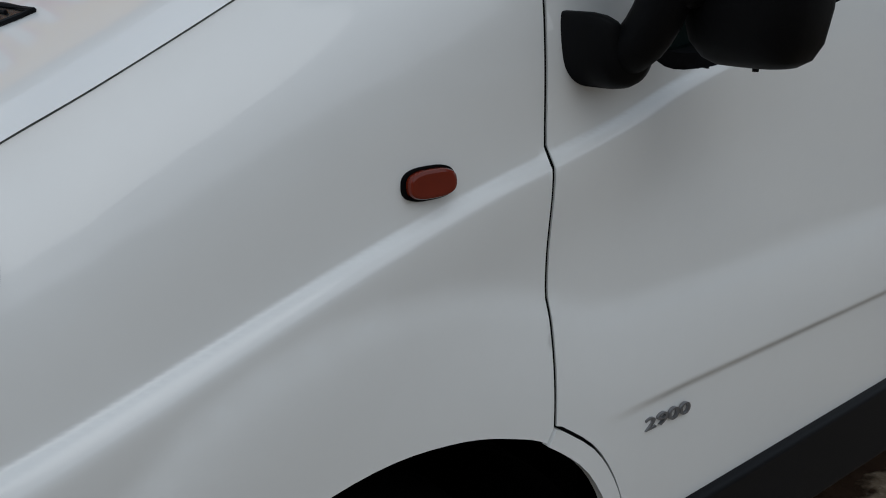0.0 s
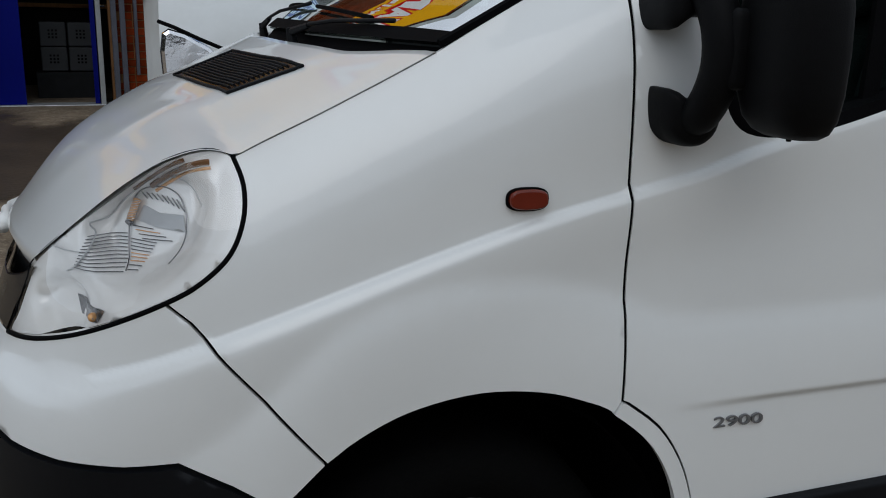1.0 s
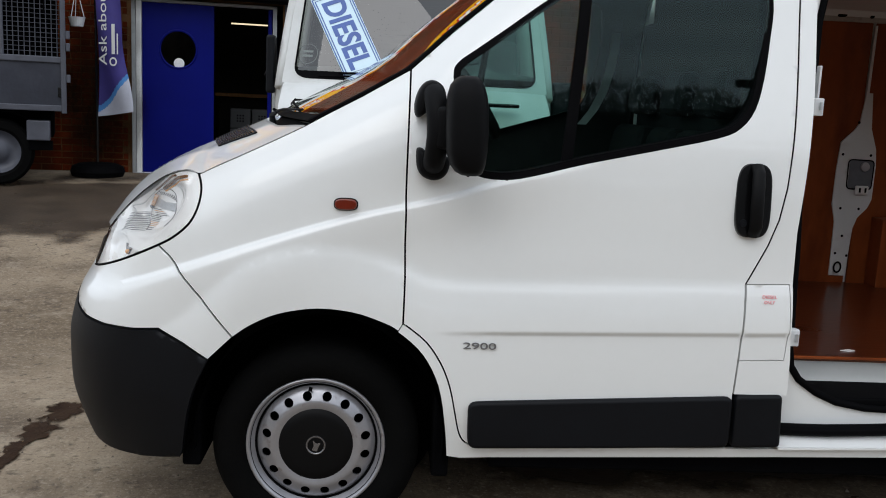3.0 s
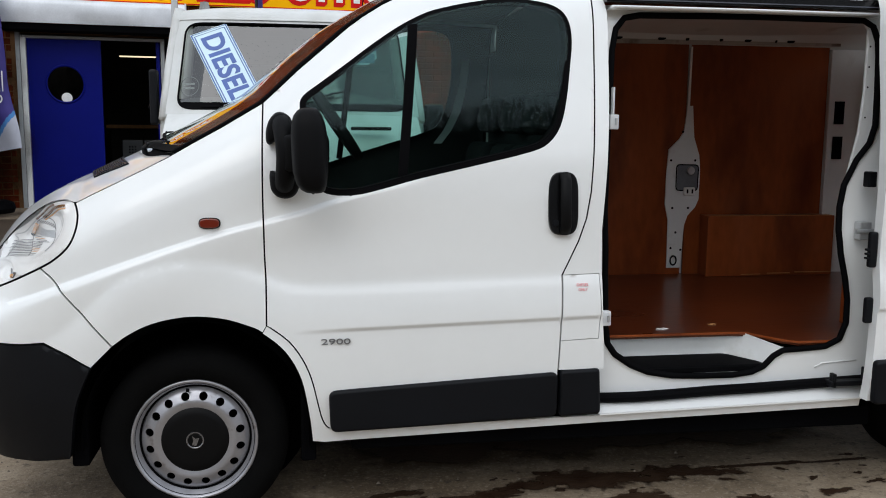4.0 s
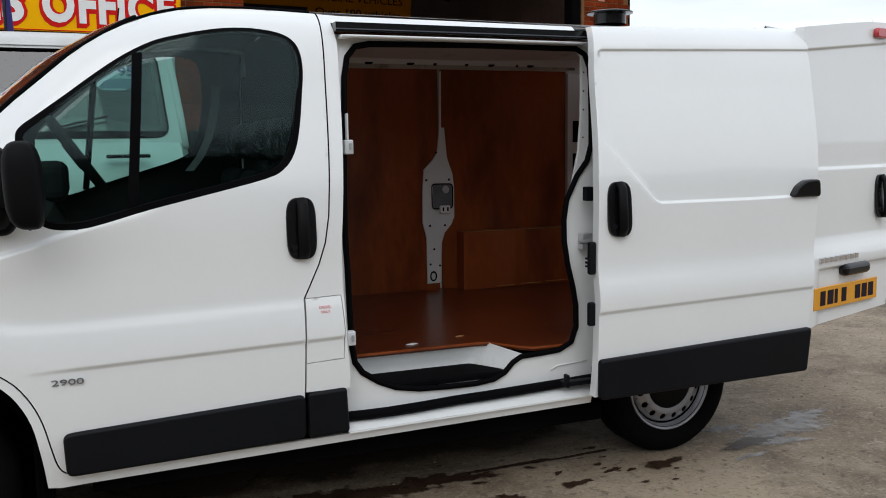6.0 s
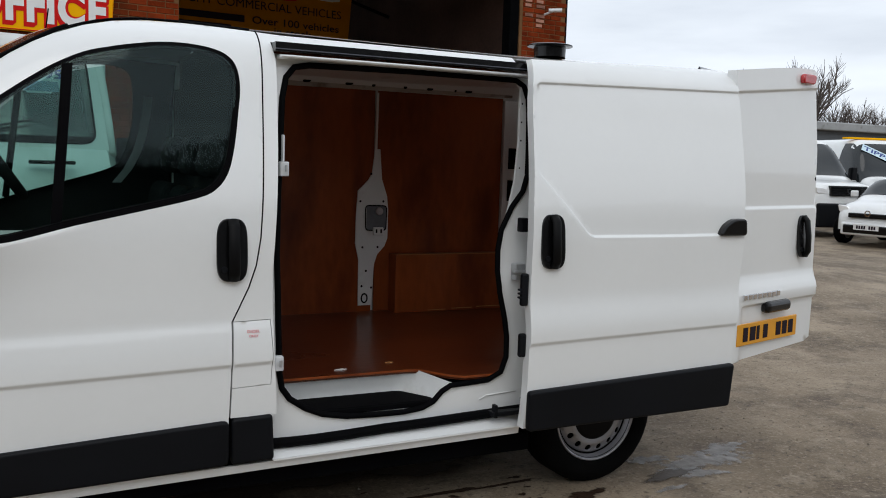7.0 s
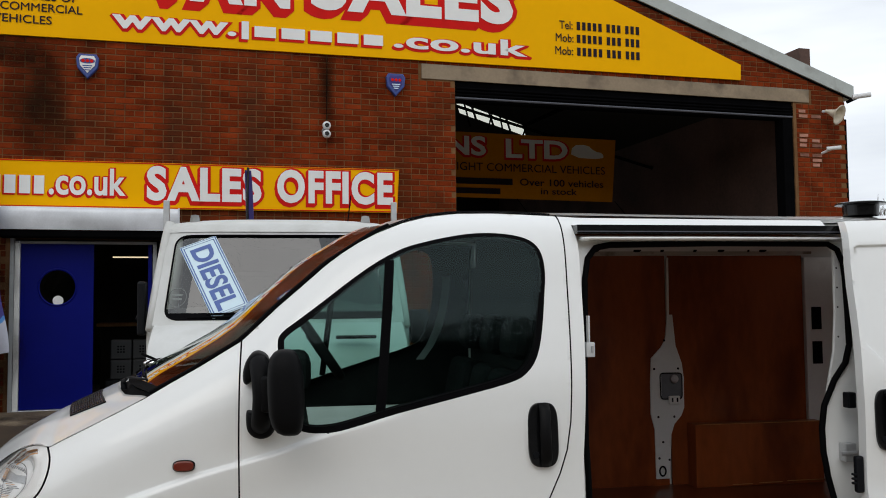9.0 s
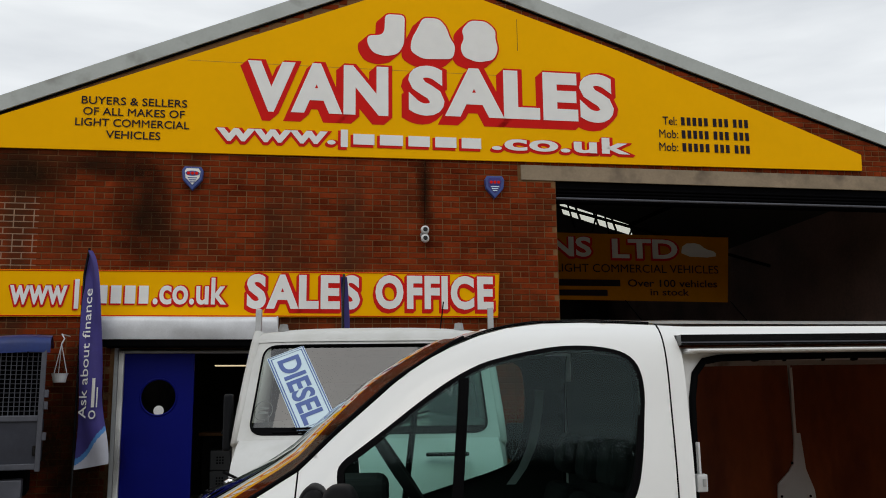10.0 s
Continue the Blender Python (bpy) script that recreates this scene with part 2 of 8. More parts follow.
def concrete():
    """Worn yard concrete: broad tonal drift, blotches, exposed aggregate and dark grit."""
    m = bpy.data.materials.new("yard_concrete")
    m.use_nodes = True
    n, l = m.node_tree.nodes, m.node_tree.links
    p = n["Principled BSDF"]
    co = n.new("ShaderNodeTexCoord")

    def tex(scale, detail=5.0, lo=0.4, hi=0.62, rough=0.6):
        t, r = n.new("ShaderNodeTexNoise"), n.new("ShaderNodeMapRange")
        t.inputs["Scale"].default_value, t.inputs["Detail"].default_value, t.inputs["Roughness"].default_value = scale, detail, rough
        r.inputs["From Min"].default_value, r.inputs["From Max"].default_value = lo, hi
        l.new(co.outputs["Object"], t.inputs["Vector"]), l.new(t.outputs["Fac"], r.inputs["Value"])
        return r.outputs["Result"]

    def blend(a, b, fac, share=1.0):
        x = n.new("ShaderNodeMix")
        x.data_type = "RGBA"
        k = n.new("ShaderNodeMath")
        k.operation = "MULTIPLY"
        k.inputs[1].default_value = share
        l.new(fac, k.inputs[0]), l.new(k.outputs["Value"], x.inputs["Factor"])
        for q, sock in ((a, "A"), (b, "B")):
            if isinstance(q, tuple):
                x.inputs[sock].default_value = (*q, 1)
            else:
                l.new(q, x.inputs[sock])
        return x.outputs["Result"]

    c = blend((0.140, 0.102, 0.064), (0.315, 0.248, 0.174), tex(0.55, 8.0, 0.40, 0.62))
    c = blend(c, (0.075, 0.051, 0.032), tex(1.6, 9.0, 0.49, 0.66), 0.8)
    c = blend(c, (0.35, 0.29, 0.215), tex(5.0, 6.0, 0.52, 0.70), 0.5)
    c = blend(c, (0.39, 0.325, 0.245), tex(24.0, 4.0, 0.56, 0.66), 0.4)
    c = blend(c, (0.44, 0.37, 0.29), tex(62.0, 3.0, 0.55, 0.66), 0.35)
    c = blend(c, (0.045, 0.032, 0.022), tex(44.0, 4.0, 0.55, 0.65), 0.4)
    c = blend(c, (0.045, 0.032, 0.022), tex(17.0, 6.0, 0.57, 0.68), 0.65)
    l.new(c, p.inputs["Base Color"])
    p.inputs["Roughness"].default_value = 0.75
    p.inputs["Specular IOR Level"].default_value = 0.35
    add = n.new("ShaderNodeMath")
    add.operation = "MULTIPLY_ADD"
    add.inputs[1].default_value = 0.5
    l.new(tex(55.0, 5.0, 0.3, 0.7), add.inputs[0]), l.new(tex(9.0, 5.0, 0.3, 0.7), add.inputs[2])
    b = n.new("ShaderNodeBump")
    b.inputs["Strength"].default_value, b.inputs["Distance"].default_value = 0.3, 0.012
    l.new(add.outputs["Value"], b.inputs["Height"]), l.new(b.outputs["Normal"], p.inputs["Normal"])
    return m


CONCRETE = concrete()


def ragged(m, scale, most=1.0, low=0.62, high=0.82):
    """Breaks the border of a stain or shade sheet up: see-through where its own edge value and noise run low."""
    n, l = m.node_tree.nodes, m.node_tree.links
    at, co, t = n.new("ShaderNodeAttribute"), n.new("ShaderNodeTexCoord"), n.new("ShaderNodeTexNoise")
    at.attribute_name = "inner"
    t.inputs["Scale"].default_value, t.inputs["Detail"].default_value = scale, 7.0
    k, r = n.new("ShaderNodeMath"), n.new("ShaderNodeMapRange")
    k.operation = "MULTIPLY_ADD"
    k.inputs[1].default_value = 0.75
    l.new(co.outputs["Object"], t.inputs["Vector"])
    l.new(at.outputs["Fac"], k.inputs[0]), l.new(t.outputs["Fac"], k.inputs[2])
    r.inputs["From Min"].default_value, r.inputs["From Max"].default_value, r.inputs["To Max"].default_value = low, high, most
    l.new(k.outputs["Value"], r.inputs["Value"]), l.new(r.outputs["Result"], n["Principled BSDF"].inputs["Alpha"])
    return m


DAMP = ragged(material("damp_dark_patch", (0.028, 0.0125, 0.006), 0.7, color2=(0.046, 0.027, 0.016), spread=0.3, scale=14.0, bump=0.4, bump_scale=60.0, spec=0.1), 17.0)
GRIME_SHADE = ragged(material("dark_grime_shade", (0.036, 0.024, 0.015), 0.55, color2=(0.075, 0.052, 0.034), spread=0.3, scale=3.0, bump=0.4, bump_scale=40.0), 2.2, 0.8)
SPILL = ragged(material("dried_pale_spill", (0.24, 0.235, 0.23), 0.8, color2=(0.46, 0.45, 0.45), spread=0.3, scale=16.0, bump=0.4, bump_scale=50.0), 20.0, 0.55)
BRICK = material("red_brick", (0.135, 0.0175, 0.0046), 0.9, color2=(0.23, 0.036, 0.0085), spread=0.3, scale=3.0, bump=0.3, bump_scale=120.0, by_object=0.3, streak=(0.045, 0.020, 0.010), dirt=(0.060, 0.019, 0.007), dirt_scale=0.9, dirt_at=(0.50, 0.72), spec=0.05)
MORTAR = material("dark_mortar", (0.17, 0.088, 0.040), 0.95, spread=0.25, scale=4.0, bump=0.3, bump_scale=150.0, spec=0.05)
WALL_GRIME_SHADE = ragged(material("sooty_wall_stain_shade", (0.016, 0.0075, 0.0035), 0.9, color2=(0.030, 0.015, 0.007), spec=0.05, spread=0.3, scale=6.0), 1.6, 0.72, 0.50, 1.20)
LINTEL = material("concrete_lintel", (0.26, 0.20, 0.135), 0.9, spread=0.2, scale=2.0, bump=0.2, dirt=(0.12, 0.09, 0.065), dirt_scale=2.5, dirt_at=(0.5, 0.7))
YELLOW = material("yellow_sign_board", (0.90, 0.44, 0.001), 0.6, spec=0.06, spread=0.04, scale=0.8, dirt=(0.82, 0.39, 0.001), dirt_scale=0.8, dirt_at=(0.55, 0.9))
REDLET = material("red_sign_vinyl", (0.62, 0.012, 0.010), 0.6, spec=0.08, spread=0.06)
WHITELET = material("white_sign_vinyl", (0.78, 0.78, 0.76), 0.4, spread=0.03)
# Sign yellow darkened: the workshop's shade is put into the banner's colour.
VINYL = material("shaded_yellow_vinyl", (0.56, 0.20, 0.002), 0.7, spec=0.05, spread=0.12, scale=1.2)
BLACKLET = material("black_sign_vinyl", (0.02, 0.014, 0.022), 0.6, spec=0.08, spread=0.1)
BLUEDOOR = material("blue_door_paint", (0.0008, 0.0036, 0.135), 0.45, spec=0.1, spread=0.10, scale=2.0, rough_var=0.1)
GREYTRIM = material("grey_roof_trim", (0.30, 0.31, 0.31), 0.6, spread=0.1, scale=3.0, dirt=(0.2, 0.2, 0.19), dirt_scale=4.0)
VERGE = material("pale_grey_roof_verge", (0.40, 0.43, 0.41), 0.6, spread=0.1, scale=2.0, dirt=(0.27, 0.28, 0.26), dirt_scale=3.0)
UPVC = material("white_frame_paint", (0.66, 0.67, 0.68), 0.5, spread=0.05, dirt=(0.4, 0.4, 0.38), dirt_scale=5.0, dirt_at=(0.6, 0.8))
# The gloom of the rooms is put into these three very dark colours.
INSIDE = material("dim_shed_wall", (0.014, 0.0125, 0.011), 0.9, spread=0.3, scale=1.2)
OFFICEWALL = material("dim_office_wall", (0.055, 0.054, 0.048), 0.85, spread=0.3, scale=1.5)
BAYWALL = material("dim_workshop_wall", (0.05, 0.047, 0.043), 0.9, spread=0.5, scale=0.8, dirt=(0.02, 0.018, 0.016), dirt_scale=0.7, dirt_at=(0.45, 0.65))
FLAGBLUE = material("purple_flag_cloth", (0.045, 0.035, 0.20), 0.75, spread=0.15, scale=5.0)
FLAGCYAN = material("light_blue_flag_band", (0.06, 0.22, 0.52), 0.75, spread=0.1)
FLAGWHITE = material("white_flag_cloth", (0.46, 0.48, 0.56), 0.75, spread=0.1, scale=5.0)
SIGNBLUE = material("pale_blue_card", (0.60, 0.76, 0.84), 0.45, spread=0.04)
# Navy ink paled: the windscreen's reflection over the card is put into its colour.
CARDINK = material("glare_paled_blue_ink", (0.075, 0.13, 0.36), 0.6, spread=0.08)
NAVY = material("navy_lettering", (0.03, 0.06, 0.24), 0.5, spread=0.08)
TARP = material("blue_tarpaulin", (0.003, 0.02, 0.13), 0.5, spread=0.25, scale=4.0, bump=0.3, bump_scale=12.0)
BARK = material("grey_bark", (0.07, 0.055, 0.045), 0.9, spread=0.3, scale=10.0)
TWIG = material("bare_twigs", (0.11, 0.088, 0.075), 0.9, spread=0.3, scale=3.0)
HEDGE = material("winter_hedge", (0.035, 0.036, 0.025), 0.95, spread=0.5, scale=1.5)
FARWALL = material("far_grey_cladding", (0.10, 0.11, 0.12), 0.7, spread=0.15, scale=1.0)
PLATEY = material("yellow_number_plate", (0.74, 0.32, 0.004), 0.35, spread=0.04, coat=0.4)
REDLABEL = material("red_print", (0.75, 0.22, 0.25), 0.5, spread=0.1)

# ---- builders ----
def part(name, bm, mat, parent=None, label="", smooth=False):
    """Links a bmesh or mesh as one object, under parent if given."""
    if isinstance(bm, bpy.types.Mesh):
        me = bm
    else:
        me = bpy.data.meshes.new(name)
        bm.to_mesh(me)
        bm.free()
    me.name = name
    if mat and not me.materials:
        me.materials.append(mat)
    if smooth:
        me.polygons.foreach_set("use_smooth", [True] * len(me.polygons))
    ob = new(name, me)
    if parent:
        ob.parent = parent
    if label:
        ob["label"] = label
    return ob


def thing(name, label, category, group="", at=None, kind=""):
    """An Empty at a thing's base."""
    ob = tagged(new(name), label, category, group, kind)
    if at is not None:
        ob.matrix_basis = at if isinstance(at, Matrix) else Matrix.Translation(at)
    return ob


def tri_mesh(verts, faces, name="mesh"):
    me = bpy.data.meshes.new(name)
    me.from_pydata([tuple(map(float, v)) for v in verts], [], [tuple(map(int, f)) for f in faces])
    me.update()
    return me


def box(x0, x1, y0, y1, z0, z1, bevel=0.0, seg=2, bm=None):
    """A bevelled box, alone or added to bm."""
    one = bmesh.new()
    bmesh.ops.create_cube(one, size=1, matrix=Matrix.Translation(((x0 + x1) / 2, (y0 + y1) / 2, (z0 + z1) / 2)) @ Matrix.Diagonal((abs(x1 - x0), abs(y1 - y0), abs(z1 - z0), 1)))
    if bevel:
        bmesh.ops.bevel(one, geom=list(one.edges), offset=bevel, segments=seg, profile=0.5, affect="EDGES")
    return merge(bm, one)


def merge(bm, one):
    if bm is None:
        return one
    me = bpy.data.meshes.new("tmp")
    one.to_mesh(me)
    one.free()
    bm.from_mesh(me)
    bpy.data.meshes.remove(me)
    return bm


def rod(a, b, r, seg=10, r2=None, bm=None):
    """A closed cylinder or cone from a to b."""
    a, b = Vector(a), Vector(b)
    one = bmesh.new()
    m = Matrix.Translation((a + b) / 2) @ (b - a).to_track_quat("Z", "Y").to_matrix().to_4x4()
    bmesh.ops.create_cone(one, cap_ends=True, segments=seg, radius1=r, radius2=r if r2 is None else r2, depth=(b - a).length, matrix=m)
    return merge(bm, one)


def tube(points, r, seg=8, closed=False, ry=None, bm=None):
    """A round or oval section swept along points; ry: the second half-width, across the path and world up."""
    pts = [Vector(p) for p in points]
    one = bmesh.new()
    rings, count = [], len(pts)
    for i, p in enumerate(pts):
        a = pts[(i - 1) % count] if closed or i > 0 else p
        b = pts[(i + 1) % count] if closed or i < count - 1 else p
        d = (b - a).normalized()
        side = d.cross(Vector((0, 1, 0)))
        side = side.normalized() if side.length > 1e-4 else Vector((1, 0, 0))
        up = side.cross(d).normalized()
        rings.append([one.verts.new(p + side * (r * math.cos(2 * math.pi * k / seg)) + up * ((ry or r) * math.sin(2 * math.pi * k / seg))) for k in range(seg)])
    for i in range(count if closed else count - 1):
        a, b = rings[i], rings[(i + 1) % count]
        for k in range(seg):
            one.faces.new((a[k], a[(k + 1) % seg], b[(k + 1) % seg], b[k]))
    if not closed:
        one.faces.new(rings[0]), one.faces.new(rings[-1][::-1])
    bmesh.ops.recalc_face_normals(one, faces=one.faces)
    return merge(bm, one)


def lathe(profile, seg=48, axis="y", at=(0, 0, 0), closed=False, bm=None):
    """Turns (radius, along) pairs round an axis."""
    one = bmesh.new()
    rings = []
    for r, h in profile:
        ring = []
        for k in range(seg):
            c, s = r * math.cos(2 * math.pi * k / seg), r * math.sin(2 * math.pi * k / seg)
            p = (c, h, s) if axis == "y" else (c, s, h)
            ring.append(one.verts.new(Vector(p) + Vector(at)))
        rings.append(ring)
    pairs = list(zip(rings, rings[1:])) + ([(rings[-1], rings[0])] if closed else [])
    for a, b in pairs:
        for k in range(seg):
            one.faces.new((a[k], a[(k + 1) % seg], b[(k + 1) % seg], b[k]))
    bmesh.ops.recalc_face_normals(one, faces=one.faces)
    return merge(bm, one)


def slab(points, y0, y1, plane="xz", bevel=0.0, bm=None):
    """A flat outline with thickness: (x, z) pairs between y0 and y1, or (x, y) pairs between z0 and z1."""
    one = bmesh.new()
    if plane == "xz":
        v = [one.verts.new((x, y0, z)) for x, z in points]
        step = Vector((0, y1 - y0, 0))
    else:
        v = [one.verts.new((x, y, y0)) for x, y in points]
        step = Vector((0, 0, y1 - y0))
    face = one.faces.new(v)
    ext = bmesh.ops.extrude_face_region(one, geom=[face])
    bmesh.ops.translate(one, verts=[g for g in ext["geom"] if isinstance(g, bmesh.types.BMVert)], vec=step)
    bmesh.ops.recalc_face_normals(one, faces=one.faces)
    if bevel:
        flat = [e for e in one.edges if abs((e.verts[0].co - e.verts[1].co).dot(step)) < 1e-9]
        bmesh.ops.bevel(one, geom=flat, offset=bevel, segments=2, profile=0.5, affect="EDGES")
    return merge(bm, one)


def curve(pairs):
    """A smooth function through (x, y) pairs, flat past its ends."""
    xs, ys = np.array(pairs, float).T
    h = np.diff(xs)
    d = np.diff(ys) / h
    m = np.r_[d[0], np.where(d[:-1] * d[1:] > 0, 2 * d[:-1] * d[1:] / (d[:-1] + d[1:] + 1e-12), 0), d[-1]]

    def f(x):
        x = np.clip(np.asarray(x, float), xs[0], xs[-1])
        i = np.clip(np.searchsorted(xs, x) - 1, 0, len(h) - 1)
        t = (x - xs[i]) / h[i]
        return (2 * t**3 - 3 * t**2 + 1) * ys[i] + (t**3 - 2 * t**2 + t) * h[i] * m[i] + (-2 * t**3 + 3 * t**2) * ys[i + 1] + (t**3 - t**2) * h[i] * m[i + 1]

    return f


def smooth_step(t):
    t = np.clip(t, 0, 1)
    return t * t * (3 - 2 * t)


def dense(poly, step, closed=True):
    """The outline with points at least every step."""
    out = []
    pts = list(poly) + ([poly[0]] if closed else [])
    for a, b in zip(pts, pts[1:]):
        n = max(1, int(math.ceil(math.dist(a, b) / step)))
        out += [(a[0] + (b[0] - a[0]) * k / n, a[1] + (b[1] - a[1]) * k / n) for k in range(n)]
    return out if closed else out + [tuple(pts[-1])]


def rounded(poly, rounds=2):
    """Chaikin corner cutting of a closed outline."""
    for _ in range(rounds):
        out = []
        for a, b in zip(poly, poly[1:] + poly[:1]):
            out += [(a[0] * 0.75 + b[0] * 0.25, a[1] * 0.75 + b[1] * 0.25), (a[0] * 0.25 + b[0] * 0.75, a[1] * 0.25 + b[1] * 0.75)]
        poly = out
    return poly


def bend(points, n=5, closed=False):
    """A Catmull-Rom line through the points."""
    p = [np.array(q, float) for q in points]
    out, m = [], len(p)
    for i in range(m if closed else m - 1):
        a = p[(i - 1) % m] if closed or i else p[i]
        b, c = p[i], p[(i + 1) % m]
        d = p[(i + 2) % m] if closed or i < m - 2 else c
        for k in range(n):
            t = k / n
            out.append(tuple(0.5 * (2 * b + (c - a) * t + (2 * a - 5 * b + 4 * c - d) * t**2 + (3 * b - a - 3 * c + d) * t**3)))
    return out if closed else out + [tuple(p[-1])]


def fillet(poly, r, n=4):
    """Rounds each corner of a closed outline by a radius of about r."""
    out = []
    m = len(poly)
    for i in range(m):
        a, b, c = (np.array(poly[j % m], float) for j in (i - 1, i, i + 1))
        ra, rc = min(r, np.linalg.norm(a - b) * 0.45), min(r, np.linalg.norm(c - b) * 0.45)
        s, e = b + (a - b) / np.linalg.norm(a - b) * ra, b + (c - b) / np.linalg.norm(c - b) * rc
        out += [tuple(s * (1 - t) ** 2 + 2 * b * t * (1 - t) + e * t**2) for t in np.linspace(0, 1, n + 1)]
    return out


def inset(poly, d):
    """The outline moved inwards by d."""
    p = np.array(poly, float)
    area = np.sum(p[:, 0] * np.roll(p[:, 1], -1) - np.roll(p[:, 0], -1) * p[:, 1])
    sign = 1 if area > 0 else -1
    e = np.roll(p, -1, 0) - p
    n = np.stack([-e[:, 1], e[:, 0]], 1) / np.maximum(np.linalg.norm(e, axis=1, keepdims=True), 1e-9) * sign
    b = n + np.roll(n, 1, 0)
    b /= np.maximum(np.linalg.norm(b, axis=1, keepdims=True), 1e-9)
    c = np.maximum((b * n).sum(1, keepdims=True), 0.45)
    return [tuple(q) for q in p + b * d / c]


def within(px, py, poly):
    """Which points lie inside an outline."""
    inside = np.zeros(len(px), bool)
    q = np.array(poly, float)
    for (x0, y0), (x1, y1) in zip(q, np.roll(q, -1, 0)):
        cross = (y0 > py) != (y1 > py)
        if y0 != y1:
            inside ^= cross & (px < (x1 - x0) * (py - y0) / (y1 - y0) + x0)
    return inside


def fill(outline, holes=(), step=0.03, extra=()):
    """Triangles over an outline with holes: plane points, triangles and the loops of border indices."""
    from mathutils.geometry import delaunay_2d_cdt
    loops = [dense(outline, step)] + [dense(h, step) for h in holes]
    pts, edges = [], []
    for loop in loops:
        n0 = len(pts)
        pts += loop
        edges += [(n0 + k, n0 + (k + 1) % len(loop)) for k in range(len(loop))]
    border = np.array(pts)
    lo, hi = border.min(0), border.max(0)
    gx, gy = np.meshgrid(np.arange(lo[0] + step / 2, hi[0], step), np.arange(lo[1] + step / 2, hi[1], step))
    gx[::2] += step * 0.25
    grid = np.stack([gx.ravel(), gy.ravel()], 1)
    if len(extra):
        near = np.array(extra, float)
        free = np.ones(len(grid), bool)
        for k in range(0, len(near), 200):
            free &= (np.abs(grid[:, None] - near[None, k : k + 200]).max(axis=2) > step * 0.45).all(1)
        grid = np.concatenate([grid[free], near])
    ok = within(grid[:, 0], grid[:, 1], loops[0])
    for h in loops[1:]:
        ok &= ~within(grid[:, 0], grid[:, 1], h)
    grid = grid[ok]
    far = np.ones(len(grid), bool)
    for k in range(0, len(border), 200):
        far &= (np.linalg.norm(grid[:, None] - border[None, k : k + 200], axis=2) > step * 0.35).all(1)
    pts += [tuple(g) for g in grid[far]]
    v, _, tris, _, _, _ = delaunay_2d_cdt([Vector(p) for p in pts], edges, [], 0, 1e-6)
    v = np.array([tuple(p) for p in v])
    tris = np.array(tris)
    c = v[tris].mean(1)
    keep = within(c[:, 0], c[:, 1], loops[0])
    for h in loops[1:]:
        keep &= ~within(c[:, 0], c[:, 1], h)
    return v, tris[keep], loops


def skin(outline, lift, holes=(), step=0.03, thick=0.012, extra=(), flip=False, name="skin"):
    """A sheet over a plane outline, lifted to space by lift(a, b) -> (n, 3), its edges turned inwards by thick (a 3-vector or depth in y)."""
    v, tris, loops = fill(outline, holes, step, extra)
    p = lift(v[:, 0], v[:, 1])
    turn = np.array(thick if np.ndim(thick) else (0, thick, 0), float)
    a, b, c = p[tris[:, 0]], p[tris[:, 1]], p[tris[:, 2]]
    away = np.cross(b - a, c - a) @ turn
    flipped = tris.copy()
    flipped[away > 0] = flipped[away > 0][:, ::-1]
    verts, faces = list(map(tuple, p)), [tuple(t) for t in flipped]
    for loop in loops:
        q = lift(np.array(loop)[:, 0], np.array(loop)[:, 1])
        n0, n = len(verts), len(loop)
        verts += list(map(tuple, q)) + list(map(tuple, q + turn))
        faces += [(n0 + k, n0 + (k + 1) % n, n0 + n + (k + 1) % n, n0 + n + k) for k in range(n)]
    me = tri_mesh(verts, faces, name)
    me.polygons.foreach_set("use_smooth", [len(f) == 3 for f in faces])
    return me


def grid_mesh(rows, name="sheet", smooth=True, close=False):
    """A sheet through rows of points."""
    n = len(rows[0])
    faces = []
    for i in range(len(rows) - 1):
        for k in range(n if close else n - 1):
            faces.append((i * n + k, i * n + (k + 1) % n, (i + 1) * n + (k + 1) % n, (i + 1) * n + k))
    me = tri_mesh([p for row in rows for p in row], faces, name)
    if smooth:
        me.polygons.foreach_set("use_smooth", [True] * len(me.polygons))
    return me


def mirrored(me, axis=0.95, name="mirrored"):
    """A copy of a mesh turned over to the other side of the plane y = axis."""
    out = me.copy()
    n = len(out.vertices)
    co = np.empty(n * 3)
    out.vertices.foreach_get("co", co)
    co = co.reshape(-1, 3)
    co[:, 1] = 2 * axis - co[:, 1]
    out.vertices.foreach_set("co", co.ravel())
    out.flip_normals()
    out.name = name
    return out


def lettering(body, height, width=None, depth=0.004, bold=0.0):
    """Text as a mesh in the x-y plane, its capitals height tall, squeezed to width, from its lower left corner."""
    cu = bpy.data.curves.new("text", "FONT")
    cu.body, cu.extrude, cu.offset, cu.resolution_u = body, depth / 2, bold, 4
    cu.align_x = "LEFT"
    ob = bpy.data.objects.new("text", cu)
    me = bpy.data.meshes.new_from_object(ob)
    bpy.data.objects.remove(ob)
    co = np.empty(len(me.vertices) * 3)
    me.vertices.foreach_get("co", co)
    co = co.reshape(-1, 3)
    k = height / 0.69
    co[:, :2] *= k
    co[:, 0] -= co[:, 0].min()
    if width:
        co[:, 0] *= width / max(co[:, 0].max(), 1e-6)
    me.vertices.foreach_set("co", co.ravel())
    me.update()
    return me


GLYPHS = {}


